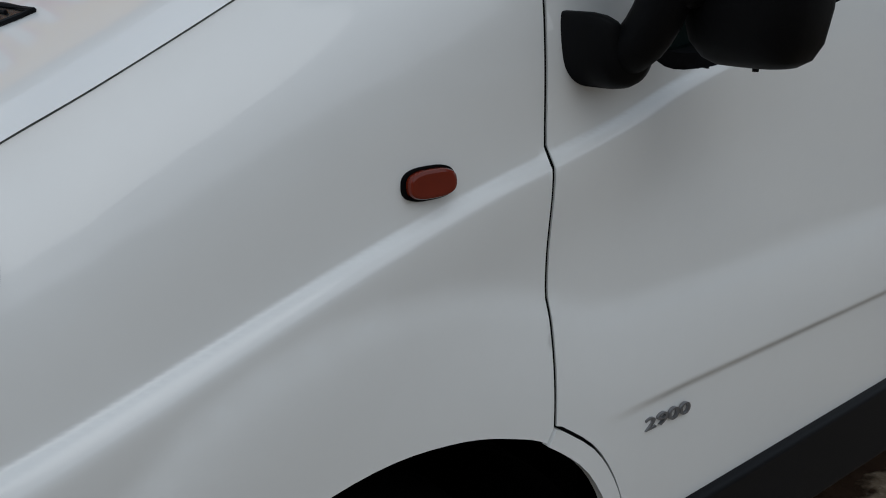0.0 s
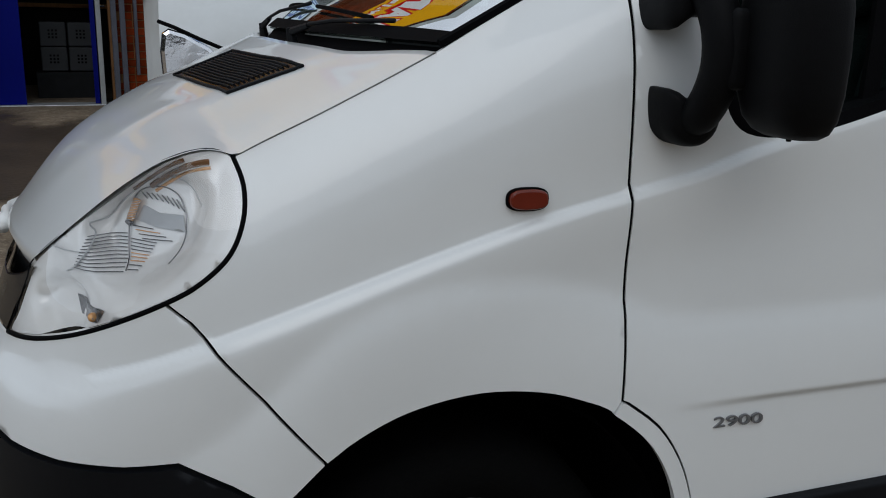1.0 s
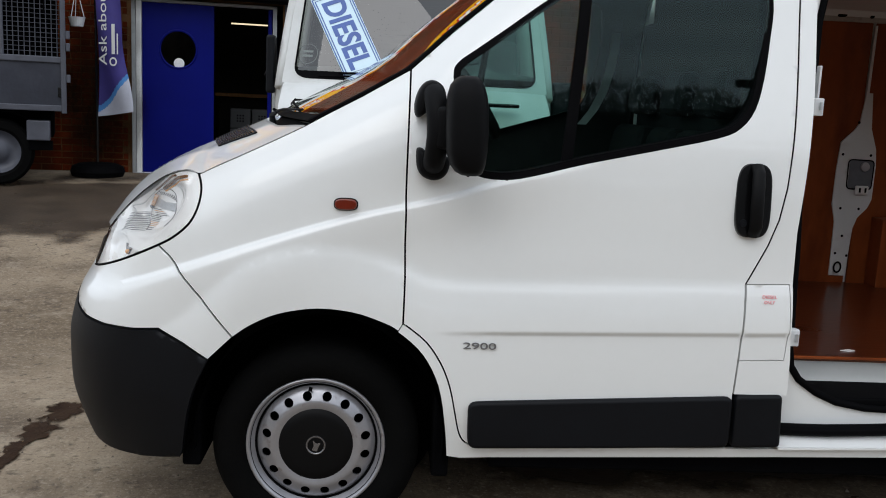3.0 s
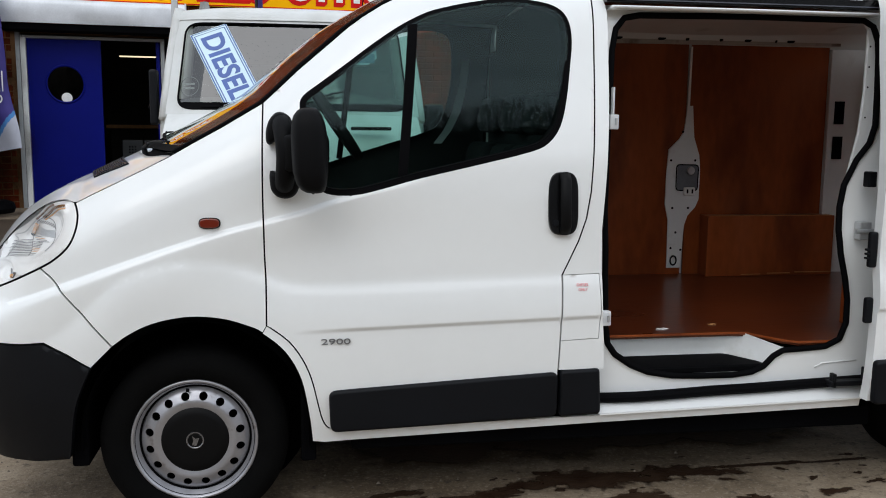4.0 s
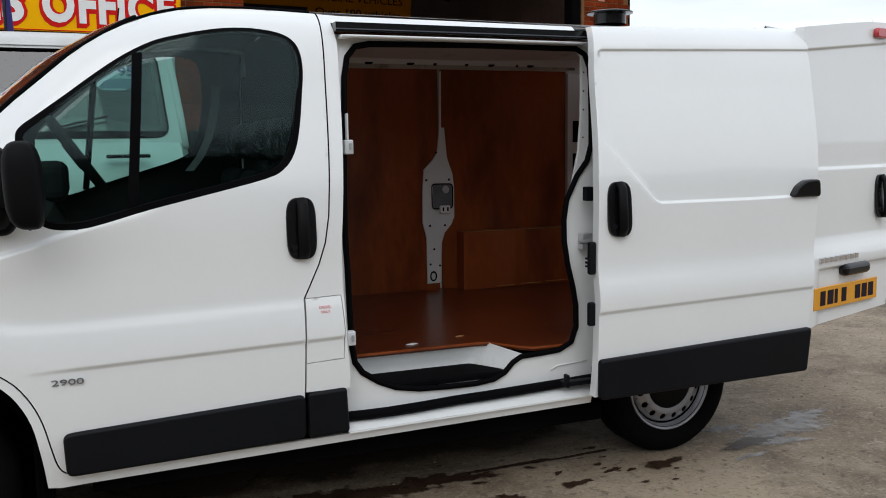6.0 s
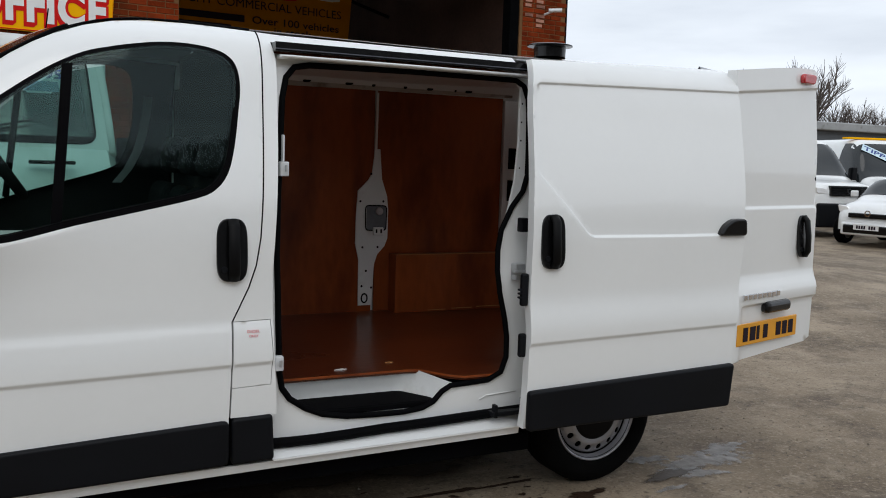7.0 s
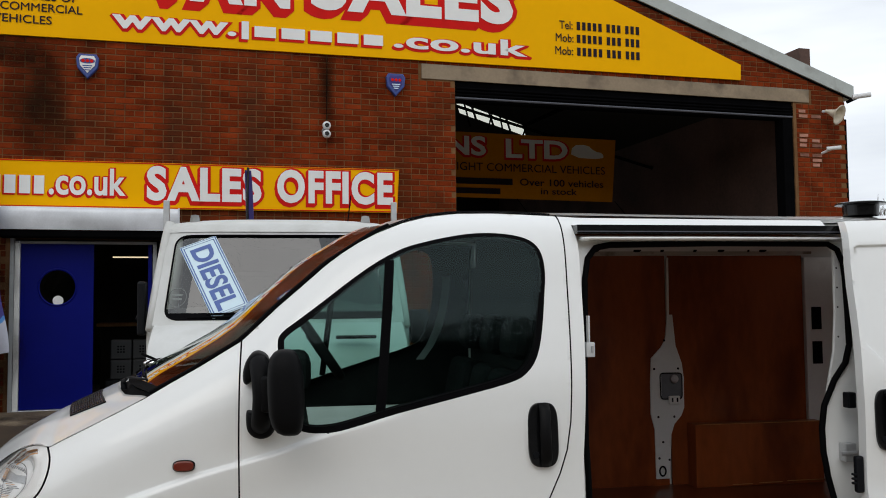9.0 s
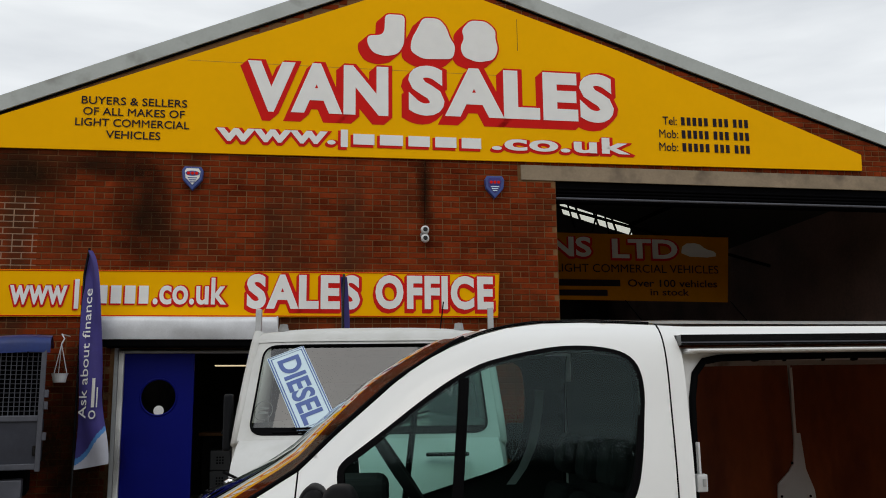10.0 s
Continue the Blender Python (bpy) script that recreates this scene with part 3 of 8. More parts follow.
def letters(body, height, width, depth=0.004, bold=0.0, slim=1.0):
    """The words of lettering() as one mesh a letter, each in its place on the line; slim narrows each letter about its middle."""
    def right_end(text):
        if text not in GLYPHS:
            me = lettering(text, 0.69, None, 0.0)
            GLYPHS[text] = max(v.co.x for v in me.vertices)
            bpy.data.meshes.remove(me)
        return GLYPHS[text]

    total, out = right_end(body), []
    for k, ch in enumerate(body):
        if ch == " ":
            continue
        me = lettering(ch, height, None, depth, 0.0 if ch in "Mm" else bold)
        wide = max(v.co.x for v in me.vertices)
        f = width / (total * height / 0.69)
        x0 = (right_end(body[: k + 1]) - right_end(ch)) * height / 0.69
        me.transform(Matrix.Translation((x0 * f + (1 - slim) * wide * f / 2, 0, 0)) @ Matrix.Diagonal((f * slim, 1, 1, 1)))
        out.append(me)
    return out


def swept(me, steps):
    """One mesh of a letter repeated along a short slant, as a block shadow."""
    bm = bmesh.new()
    for x, y, z in steps:
        n0 = len(bm.verts)
        bm.from_mesh(me)
        bm.verts.ensure_lookup_table()
        for v in bm.verts[n0:]:
            v.co += Vector((x, y, z))
    return bm


def placed(me, m):
    me.transform(m)
    me.update()
    return me


UPRIGHT = Matrix(((1, 0, 0, 0), (0, 0, -1, 0), (0, 1, 0, 0), (0, 0, 0, 1)))  # x stays, y goes up, z comes towards -y

# ---- the panel van ----
MID = 0.95  # its middle plane
side_y = curve([(0.2, 0.08), (0.3, 0.045), (0.4, 0.022), (0.52, 0.004), (0.7, 0.0), (0.9, 0.0), (1.05, 0.002), (1.2, 0.003), (1.3, 0.008), (1.4, 0.022), (1.5, 0.044), (1.6, 0.071), (1.7, 0.10), (1.85, 0.145), (1.93, 0.19), (1.985, 0.26), (2.03, 0.40)])
nose_x = curve([(0.2, -0.85), (0.3, -0.885), (0.45, -0.922), (0.6, -0.920), (0.7, -0.901), (0.78, -0.874), (0.85, -0.838), (0.95, -0.805), (1.05, -0.77), (1.15, -0.73), (1.3, -0.7)])
edge_z = curve([(-0.86, 0.84), (-0.78, 0.90), (-0.70, 0.985), (-0.58, 1.095), (-0.437, 1.185), (-0.377, 1.19), (-0.25, 1.25), (-0.057, 1.347), (0.113, 1.444), (0.26, 1.535), (0.38, 1.650), (0.56, 1.805), (0.75, 1.925), (0.95, 1.995), (1.14, 2.015), (3.9, 2.02)])
ridge_z = curve([(-0.9, 0.80), (-0.7, 0.82), (-0.55, 0.865), (-0.405, 0.918), (-0.2, 0.990), (0.0, 1.056), (0.13, 1.094), (0.26, 1.126), (0.39, 1.160), (0.5, 1.197), (0.7, 1.245), (1.0, 1.31), (1.4, 1.38)])
flare_z = curve([(-0.6, 0.66), (-0.42, 0.75), (-0.306, 0.85), (-0.228, 0.921), (-0.125, 0.967), (-0.02, 0.984), (0.08, 0.982), (0.185, 0.961), (0.265, 0.934), (0.345, 0.903), (0.45, 0.894), (0.94, 0.905), (2.5, 0.94), (3.9, 0.96)])


def belt_z(x):
    return 0.739 + 0.026 * (np.asarray(x, float) - 0.38)


def body_y(x, z):
    """How far in from the widest plane the near flank lies at (x, z)."""
    x, z = np.asarray(x, float), np.asarray(z, float)
    t = np.clip((-0.15 - x) / (-0.15 - nose_x(z)), 0, 1)
    y = side_y(z) + 0.93 * (1 - (1 - np.minimum(t, 0.9995) ** 3.5) ** (1 / 2.8))
    below = np.maximum(edge_z(x) - z, 0)
    roll = np.interp(x, [-0.8, -0.6, -0.4, 0.0, 0.26, 0.5, 0.95, 1.2], [0.03, 0.04, 0.075, 0.075, 0.075, 0.06, 0.03, 0.0])
    y = y + roll * np.exp(-((below / 0.09) ** 1.5))
    wide = np.interp(x, [-0.9, -0.5, 0.2, 0.9], [2.4, 2.0, 1.0, 1.0])
    d = (z - ridge_z(x)) / wide + 0.018
    a = 0.0155 * np.interp(x, [-0.9, -0.4, 0.2, 0.45, 0.85], [1.3, 1.5, 1, 1, 0.0])
    u = np.maximum(d, 0) / 0.018
    y = y - a * np.where(d > 0, np.where(u < 0.35, 1 - 1.1 * u**2, np.where(u < 1.0, np.maximum(1.1347 - 0.77 * u - 0.3647 * smooth_step((u - 0.7) / 0.3), 0), 0)), np.exp(-((d / 0.10) ** 2)))
    f = np.interp(x, [-0.6, -0.35, 4], [0.0, 1.0, 1.0])
    low = np.clip((flare_z(x) + 0.012 - z) / 0.18, 0, 1)
    y = y + 0.012 - 0.024 * f * (1 - (1 - low) ** 2) * smooth_step(low / 0.18)
    y = y + 0.009 * np.interp(x, [0.36, 0.55], [0, 1]) * smooth_step((belt_z(x) + 0.003 - z) / 0.019)
    return y


def flank(x, z):
    x, z = np.asarray(x, float), np.asarray(z, float)
    return np.stack([x, body_y(x, z), z], -1)


def along(f, x0, x1, offs, n):
    """Extra points that follow a line of the body."""
    xs = np.linspace(x0, x1, n)
    return [(x, float(f(x)) + o) for o in offs for x in xs]


RIDGE_PTS = along(ridge_z, -0.6, 0.9, (-0.075, -0.05, -0.036, -0.028, -0.022, -0.018, -0.0145, -0.011, -0.0075, -0.004, -0.0015, 0.001, 0.005, 0.012), 140)
BELT_PTS = along(belt_z, 0.34, 1.5, (-0.02, -0.016, -0.012, -0.008, -0.004, 0.0, 0.003, 0.007), 80)

van = thing("panel_van", "white panel van with open side and rear doors on steel wheels", "van")

ARCH_KEYS = [(-0.411, 0.324), (-0.382, 0.491), (-0.325, 0.623), (-0.252, 0.701), (-0.179, 0.750), (-0.101, 0.781), (0.004, 0.797), (0.109, 0.788), (0.189, 0.764), (0.249, 0.735), (0.327, 0.666), (0.380, 0.565), (0.406, 0.433), (0.418, 0.325)]
ARCH = bend(ARCH_KEYS, 4)
DOOR_FRONT = bend([(0.262, 0.758), (0.2625, 0.90), (0.259, 1.0), (0.258, 1.10), (0.256, 1.16), (0.256, 1.30), (0.258, 1.528)], 3)
DOOR_FOOT = bend([(0.520, 0.359), (0.474, 0.370), (0.450, 0.405), (0.434, 0.470), (0.413, 0.560), (0.382, 0.635), (0.335, 0.702), (0.272, 0.752)], 3)
wing_line = [(-0.252, 0.701)] + ARCH[14:37] + DOOR_FRONT + [(0.113, 1.440), (0.02, 1.388), (-0.057, 1.343), (-0.15, 1.295), (-0.25, 1.245), (-0.33, 1.206), (-0.376, 1.182), (-0.3625, 1.14), (-0.3665, 1.09), (-0.389, 1.04), (-0.433, 0.998), (-0.486, 0.966), (-0.450, 0.937), (-0.414, 0.894), (-0.334, 0.80)]
part("front_wing", skin(inset(wing_line, 0.0028), flank, step=0.018, extra=RIDGE_PTS), PAINT, van)



def NOSE(z):
    return float(nose_x(z)) + 0.001


bumper_line = [(-0.486, 0.966), (-0.450, 0.937), (-0.414, 0.894), (-0.334, 0.80), (-0.252, 0.701), (-0.325, 0.628), (-0.40, 0.675), (-0.479, 0.714), (-0.56, 0.706), (-0.66, 0.705), (-0.74, 0.711), (-0.80, 0.727), (-0.845, 0.754), (NOSE(0.79), 0.79), (NOSE(0.825), 0.825), (NOSE(0.838), 0.838), (-0.80, 0.842), (-0.765, 0.847), (-0.70, 0.869), (-0.60, 0.911)]
nose_pts = [(float(-0.15 + (nose_x(z) + 0.15) * math.sin(k * math.pi / 2 / 40)), z) for z in np.arange(0.26, 0.99, 0.02) for k in range(10, 40)]
part("front_bumper", skin(inset(bumper_line, 0.003), flank, step=0.018, extra=nose_pts + RIDGE_PTS), PAINT, van)
clad_line = [(-0.325, 0.628)] + ARCH[7::-1] + [(-0.42, 0.292), (-0.55, 0.272), (-0.68, 0.262), (-0.80, 0.262), (-0.86, 0.275)] + [(NOSE(z), z) for z in np.arange(0.30, 0.79, 0.05)] + [(NOSE(0.785), 0.785), (-0.845, 0.750), (-0.80, 0.723), (-0.74, 0.707), (-0.66, 0.701), (-0.56, 0.702), (-0.479, 0.710), (-0.40, 0.671)]
part("bumper_cladding", skin(inset(clad_line, 0.001), lambda x, z: flank(x, z) - np.stack([0 * x, 0 * x + 0.006, 0 * x], 1), step=0.02, extra=nose_pts, thick=0.05), PLASTIC, van, "dark grey grained plastic lower bumper", smooth=False)
grille_line = [(-0.763, 0.849), (-0.745, 0.89), (-0.715, 0.945), (-0.70, 0.97), (-0.73, 0.945), (-0.775, 0.915), (-0.80, 0.908), (NOSE(0.905), 0.905), (NOSE(0.87), 0.87), (NOSE(0.843), 0.843)]
part("grille", skin(grille_line, lambda x, z: flank(x, z) + (0, 0.004, 0), step=0.012, extra=nose_pts), GLOSSBLACK, van)
# chrome bar coloured white: its bright reflection is painted on
part("grille_bar", tube([(-0.842, 0.80, 0.925), (-0.852, 0.88, 0.930), (-0.856, 0.95, 0.931), (-0.852, 1.02, 0.930), (-0.842, 1.10, 0.925)], 0.012, 10, ry=0.016), WHITELET, van, "chrome grille bar with its white reflection painted on", smooth=True)
part("grille_mesh", grid_mesh([[(float(nose_x(z)) + 0.006 + 0.10 * abs(w) ** 2.5, MID + 0.52 * w, z) for w in np.linspace(-1, 1, 21)] for z in (0.83, 0.87, 0.90, 0.93, 0.955)], "grille_mesh"), GLOSSBLACK, van)

# bonnet
E_S = [(t, (x, float(body_y(x, z)) - 0.003, z)) for t, x, z in ((0.0, -0.057, 1.3425), (0.13, -0.15, 1.2945), (0.27, -0.25, 1.2445), (0.38, -0.33, 1.2055), (0.425, -0.362, 1.1885), (0.44, -0.372, 1.1830), (0.455, -0.383, 1.1865), (0.50, -0.415, 1.1915), (0.57, -0.468, 1.1775), (0.67, -0.531, 1.1395), (0.82, -0.611, 1.0725), (1.0, -0.701, 0.985))]
C_S = [(0, (-0.19, MID, 1.38)), (0.2, (-0.305, MID, 1.328)), (0.45, (-0.455, MID, 1.257)), (0.55, (-0.54, MID, 1.217)), (0.75, (-0.70, MID, 1.117)), (1.0, (-0.832, MID, 0.958))]
edge_f = [curve([(s, p[k]) for s, p in E_S]) for k in range(3)]
mid_f = [curve([(s, p[k]) for s, p in C_S]) for k in range(3)]


def bonnet_at(s, w):
    e, c = [float(f(s)) for f in edge_f], [float(f(s)) for f in mid_f]
    b = abs(w) ** 1.85
    bulge = 0.009 * math.exp(-(((abs(w) - 0.62) / 0.10) ** 2)) * (1 - s) * float(smooth_step((s - 0.04) / 0.3))
    return (c[0] + (e[0] - c[0]) * b, MID + (MID - e[1]) * w, c[2] + (e[2] - c[2]) * b + bulge)


def rear_edge(w):
    """Where the bonnet ends in front of the cowl."""
    return float(np.interp(abs(w), [0, 0.37, 0.74, 0.83, 0.90, 0.97, 1.0], [0.15, 0.125, 0.08, 0.05, 0.022, 0.003, 0.0]))


rows = [[bonnet_at(rear_edge(w) + (1 - rear_edge(w)) * s, w) for w in np.linspace(-1.0, 1.0, 65)] for s in np.linspace(0.0, 1.0, 50)]
bonnet_rear = rows[0]
rows.insert(0, [(x + 0.006, y, z - 0.016) for x, y, z in bonnet_rear])
rows.append([(x + 0.012, y, z - 0.03) for x, y, z in rows[-1]])
bonnet = part("bonnet", grid_mesh(rows, "bonnet"), PAINT, van)


def vent(parent):
    """A slatted black air intake let into the bonnet."""
    def at(f, g, up):
        w = -((0.72 - 0.52 * f) * (1 - g) + (0.665 - 0.535 * f) * g)
        s = (0.183 + 0.075 * f) * (1 - g) + (0.372 + 0.09 * f) * g
        return Vector(bonnet_at(s, w)) + Vector((-0.4 * up, 0, 0.9 * up))

    sheet = grid_mesh([[tuple(at(f, g, 0.002)) for f in np.linspace(0, 1, 13)] for g in np.linspace(0, 1, 9)], "vent")
    vent_ob = part("vent", sheet, GLOSSBLACK, parent, "black slatted air vent")
    ring = [at(f, 0, 0.003) for f in np.linspace(0, 1, 9)] + [at(1, g, 0.003) for g in np.linspace(0.1, 1, 6)] + [at(f, 1, 0.003) for f in np.linspace(0.9, 0, 9)] + [at(0, g, 0.003) for g in np.linspace(0.9, 0.1, 6)]
    part("vent_rim", tube(ring, 0.0034, 6, True), PLASTIC, vent_ob)
    for i in range(13):
        g = 0.10 + 0.80 * i / 12
        part("slat", tube([at(f, g, 0.0035) for f in np.linspace(0.07, 0.93, 7)], 0.0024, 6), PLASTIC, vent_ob)


vent(bonnet)

# headlamp
lamp_keys = [(-0.376, 1.182), (-0.3625, 1.14), (-0.3665, 1.09), (-0.389, 1.04), (-0.433, 0.998), (-0.486, 0.966), (-0.60, 0.911), (-0.70, 0.869), (-0.757, 0.849), (-0.74, 0.89), (-0.718, 0.945), (-0.70, 0.985), (-0.61, 1.073), (-0.53, 1.140), (-0.468, 1.178), (-0.414, 1.192)]
lamp_line = bend(lamp_keys, 4, True)
headlamp = part("headlamp", skin(inset(lamp_line, 0.003), lambda x, z: flank(x, z) + (0, 0.001, 0), step=0.015, extra=nose_pts, thick=0.012), CLEAR, van, "clear headlamp lens")
headlamp.visible_shadow = False
low_edge = bend(lamp_keys[:9], 5)
part("lamp_seal", tube([tuple(p) for p in flank(*np.array(dense(low_edge, 0.012, False)).T) + (0, 0.002, 0)], 0.0042, 8), RUBBER, headlamp, smooth=True)
top_edge = bend(lamp_keys[8:] + lamp_keys[:1], 5)
part("lamp_seal", tube([tuple(p) for p in flank(*np.array(dense(top_edge, 0.012, False)).T) + (0, 0.004, 0)], 0.0012, 6), RUBBER, headlamp, smooth=True)

# reflector: one bright sheet with a large dish, a small dish and a stepped shelf
LAMP_RIM = np.array(dense(lamp_line, 0.006))
LAMP_CLIP = inset(lamp_line, 0.012)
LC, LD = np.array((-0.515, 1.075)), np.array((-0.72, -0.69))


def lamp_sheet(x, z):
    x, z = np.asarray(x, float), np.asarray(z, float)
    a = (x - LC[0]) * LD[0] + (z - LC[1]) * LD[1]
    b = -(x - LC[0]) * LD[1] + (z - LC[1]) * LD[0]
    big = smooth_step((1.0 - np.sqrt((a / 0.125) ** 2 + (b / 0.075) ** 2)) / 0.42)
    small = smooth_step((1.0 - np.sqrt(((a - 0.205) / 0.062) ** 2 + ((b - 0.01) / 0.05) ** 2)) / 0.5)
    p = flank(x, z)
    q = np.stack([np.atleast_1d(x), np.atleast_1d(z)], -1)
    rim = np.linalg.norm(q[:, None] - LAMP_RIM[None], axis=2).min(1).reshape(np.shape(x))
    d = 0.012 * smooth_step(rim / 0.055) + 0.002 + 0.045 * big + 0.03 * small + 0.004 * smooth_step((a - 0.138) / 0.006)
    return p + np.stack([0.35 * d, d, 0 * d], -1)


part("lamp_housing", skin(inset(lamp_line, 0.0045), lamp_sheet, step=0.009, extra=nose_pts), REFLECTOR, headlamp, "bright silver lamp reflector")


def lamp_line_part(name, keys, r, mat, label="", lift_by=-0.004, n=4):
    """A fine line or rod on the reflector, through points (x, z)."""
    return part(name, tube([tuple(lamp_sheet(*k) + (0, lift_by, 0)) for k in (bend(keys, n) if len(keys) > 2 else keys)], r, 6), mat, headlamp, label)


# edges of the stepped reflector
lamp_line_part("dish_rim", [(-0.5533, 1.0767), (-0.5445, 1.1051), (-0.5268, 1.1203), (-0.501, 1.1242), (-0.4806, 1.1137), (-0.471, 1.0919), (-0.4704, 1.0655), (-0.4772, 1.0371), (-0.4914, 1.0173)], 0.0010, DARKCHROME, "fine dark rim line of the lamp dish")
lamp_line_part("dish_rim", [(-0.5064, 1.1388), (-0.4806, 1.1401), (-0.4602, 1.1282), (-0.4479, 1.1084), (-0.4452, 1.1005)], 0.0010, GALV)
lamp_line_part("lamp_divider", [(-0.5418, 1.1163), (-0.5635, 1.0952), (-0.5826, 1.0721), (-0.6016, 1.0648), (-0.5989, 1.049), (-0.6098, 1.0213), (-0.6288, 0.9962), (-0.6451, 0.9843)], 0.0014, GALV)
lamp_line_part("lamp_divider", [(-0.6696, 1.0147), (-0.637, 1.0173), (-0.607, 1.0213)], 0.0008, GALV)
lamp_line_part("lamp_joint", [(-0.5581, 1.0675), (-0.5601, 1.0358), (-0.5594, 0.9975)], 0.0011, DARKCHROME)
# ribbed segments
for (x0, z0), (x1, z1), (x2, z2), (x3, z3), count in (((-0.6077, 1.0437), (-0.5622, 1.0477), (-0.6315, 0.9936), (-0.5622, 0.9962), 11), ((-0.5574, 1.0411), (-0.5173, 1.0398), (-0.5574, 0.9988), (-0.5418, 1.0002), 9), ((-0.554, 1.0609), (-0.5214, 1.0596), (-0.539, 1.0437), (-0.4928, 1.045), 4)):
    for k in range(count):
        f = k / (count - 1)
        a, b = np.array((x0 + (x2 - x0) * f, z0 + (z2 - z0) * f)), np.array((x1 + (x3 - x1) * f, z1 + (z3 - z1) * f))
        # a few ribs are coloured amber as painted warm glints
        amber = count == 9 and 3 < k < 7 or count == 4 and k == 1
        lamp_line_part("lamp_rib", [tuple(a + (b - a) * g) for g in np.linspace(0, 1, 5)], 0.0009, AMBER_GLASS_GLINT if amber else DARKCHROME, n=1)
for k in range(8):
    lamp_line_part("lamp_rib", [(-0.5336 + 0.0072 * k, 1.1137 - 0.00015 * k * k), (-0.5268 + 0.0078 * k, 1.1044 - 0.0003 * k * k)], 0.0010, DARKCHROME)
# bulb, its shade and the small pockets
b0, b1 = Vector(tuple(lamp_sheet(-0.5411, 1.1038))) + Vector((0, -0.010, 0)), Vector(tuple(lamp_sheet(-0.556, 1.0701))) + Vector((0, -0.010, 0))
bulb = part("bulb", tube([b0, b0.lerp(b1, 0.15), b0.lerp(b1, 0.5), b0.lerp(b1, 0.85), b1], 0.0062, 12), AMBER_GLASS_GLINT, headlamp, "amber bulb glass", smooth=True)
for k in range(8):
    p = b0.lerp(b1, 0.06 + 0.125 * k)
    part("bulb_ring", rod(p + Vector((-0.007, -0.0065, -0.001)), p + Vector((0.007, -0.0065, 0.001)), 0.0007, 5), CHROME, bulb)
part("bulb_socket", rod(b1 + Vector((0.001, -0.002, -0.001)), b1 + Vector((-0.003, -0.001, -0.006)), 0.0066, 12), DARKCHROME, headlamp, smooth=True)
part("bulb_shade", skin([(-0.5336, 1.0939), (-0.5112, 1.084), (-0.4738, 1.0846), (-0.4724, 1.0596), (-0.518, 1.0629), (-0.5472, 1.0701)], lambda x, z: lamp_sheet(x, z) + (0, -0.0035, 0), step=0.01, thick=0.002), GALV, headlamp, "grey bulb shade")
part("signal_pocket", skin([(-0.6433, 0.9432), (-0.5801, 0.9438), (-0.5923, 0.924), (-0.6331, 0.9188)], lambda x, z: lamp_sheet(x, z) + (0, -0.003, 0), step=0.01, thick=0.002), DARKCHROME, headlamp, "dark mirrored pocket of the signal lamp")
part("signal_bulb", lathe([(0.001, -0.006), (0.006, -0.004), (0.008, 0.002)], 16, at=tuple(lamp_sheet(-0.600, 0.930) + (0, -0.004, 0))), AMBER_GLASS_GLINT, headlamp, smooth=True)
# warm reflection along the upper edge, painted as brown and amber tubes
edge_pts = [p for p in inset(lamp_line, 0.010) if p[1] > 1.11 and -0.58 < p[0] < -0.45 and p[1] > 1.19 + 0.79 * (p[0] + 0.41)]
for off, r, mat in ((0.020, 0.0050, BROWN_LENS_GLINT), (0.029, 0.0026, AMBER_GLASS_GLINT)):
    band = [p for p in inset(lamp_line, off) if p[1] > 1.10 and -0.53 < p[0] < -0.41 and p[1] > 1.16 + 0.79 * (p[0] + 0.41)]
    part("amber_edge", tube([tuple(lamp_sheet(*p) + (0, -0.002, 0)) for p in sorted(band)], r, 6), mat, headlamp)
part("amber_edge", tube([tuple(lamp_sheet(*p) + (0, -0.001, 0)) for p in sorted(edge_pts)], 0.0034, 6), BROWN_LENS_GLINT, headlamp, "brown reflection painted along the lamp's upper edge")

# front door
DOOR_REAR = [(1.316, 0.385), (1.316, 0.56), (1.322, 0.71), (1.325, 0.915), (1.348, 0.962), (1.385, 1.04), (1.412, 1.12), (1.428, 1.22), (1.438, 1.365), (1.450, 1.60), (1.459, 1.80), (1.465, 1.94), (1.468, 1.994)]
door_line = DOOR_FRONT[:-1] + [(0.258, 1.528)] + [(0.38, 1.644), (0.47, 1.722), (0.56, 1.801), (0.65, 1.869), (0.75, 1.921), (0.85, 1.962), (0.95, 1.990), (1.08, 2.008), (1.22, 2.008), (1.35, 2.002)] + DOOR_REAR[::-1] + [(0.9, 0.372), (0.60, 0.362)] + [(x + 0.0015, z + 0.0015) for x, z in DOOR_FOOT]
WINDOW = [(0.398, 1.553), (0.385, 1.51), (0.40, 1.40), (0.42, 1.29), (0.445, 1.235), (0.49, 1.212), (0.572, 1.211), (0.66, 1.230), (0.80, 1.268), (1.00, 1.314), (1.20, 1.362), (1.27, 1.395), (1.315, 1.455), (1.342, 1.55), (1.362, 1.67), (1.374, 1.76), (1.368, 1.833), (1.342, 1.878), (1.29, 1.904), (1.20, 1.917), (1.10, 1.915), (1.0, 1.899), (0.92, 1.881), (0.84, 1.857), (0.745, 1.808), (0.648, 1.742), (0.544, 1.663), (0.455, 1.597)]
window_edge = bend(WINDOW, 3, True)
door_skin = skin(inset(door_line, 0.0030), flank, holes=[window_edge], step=0.018, extra=RIDGE_PTS + BELT_PTS, thick=0.02)
front_door = part("front_door", door_skin, PAINT, van)
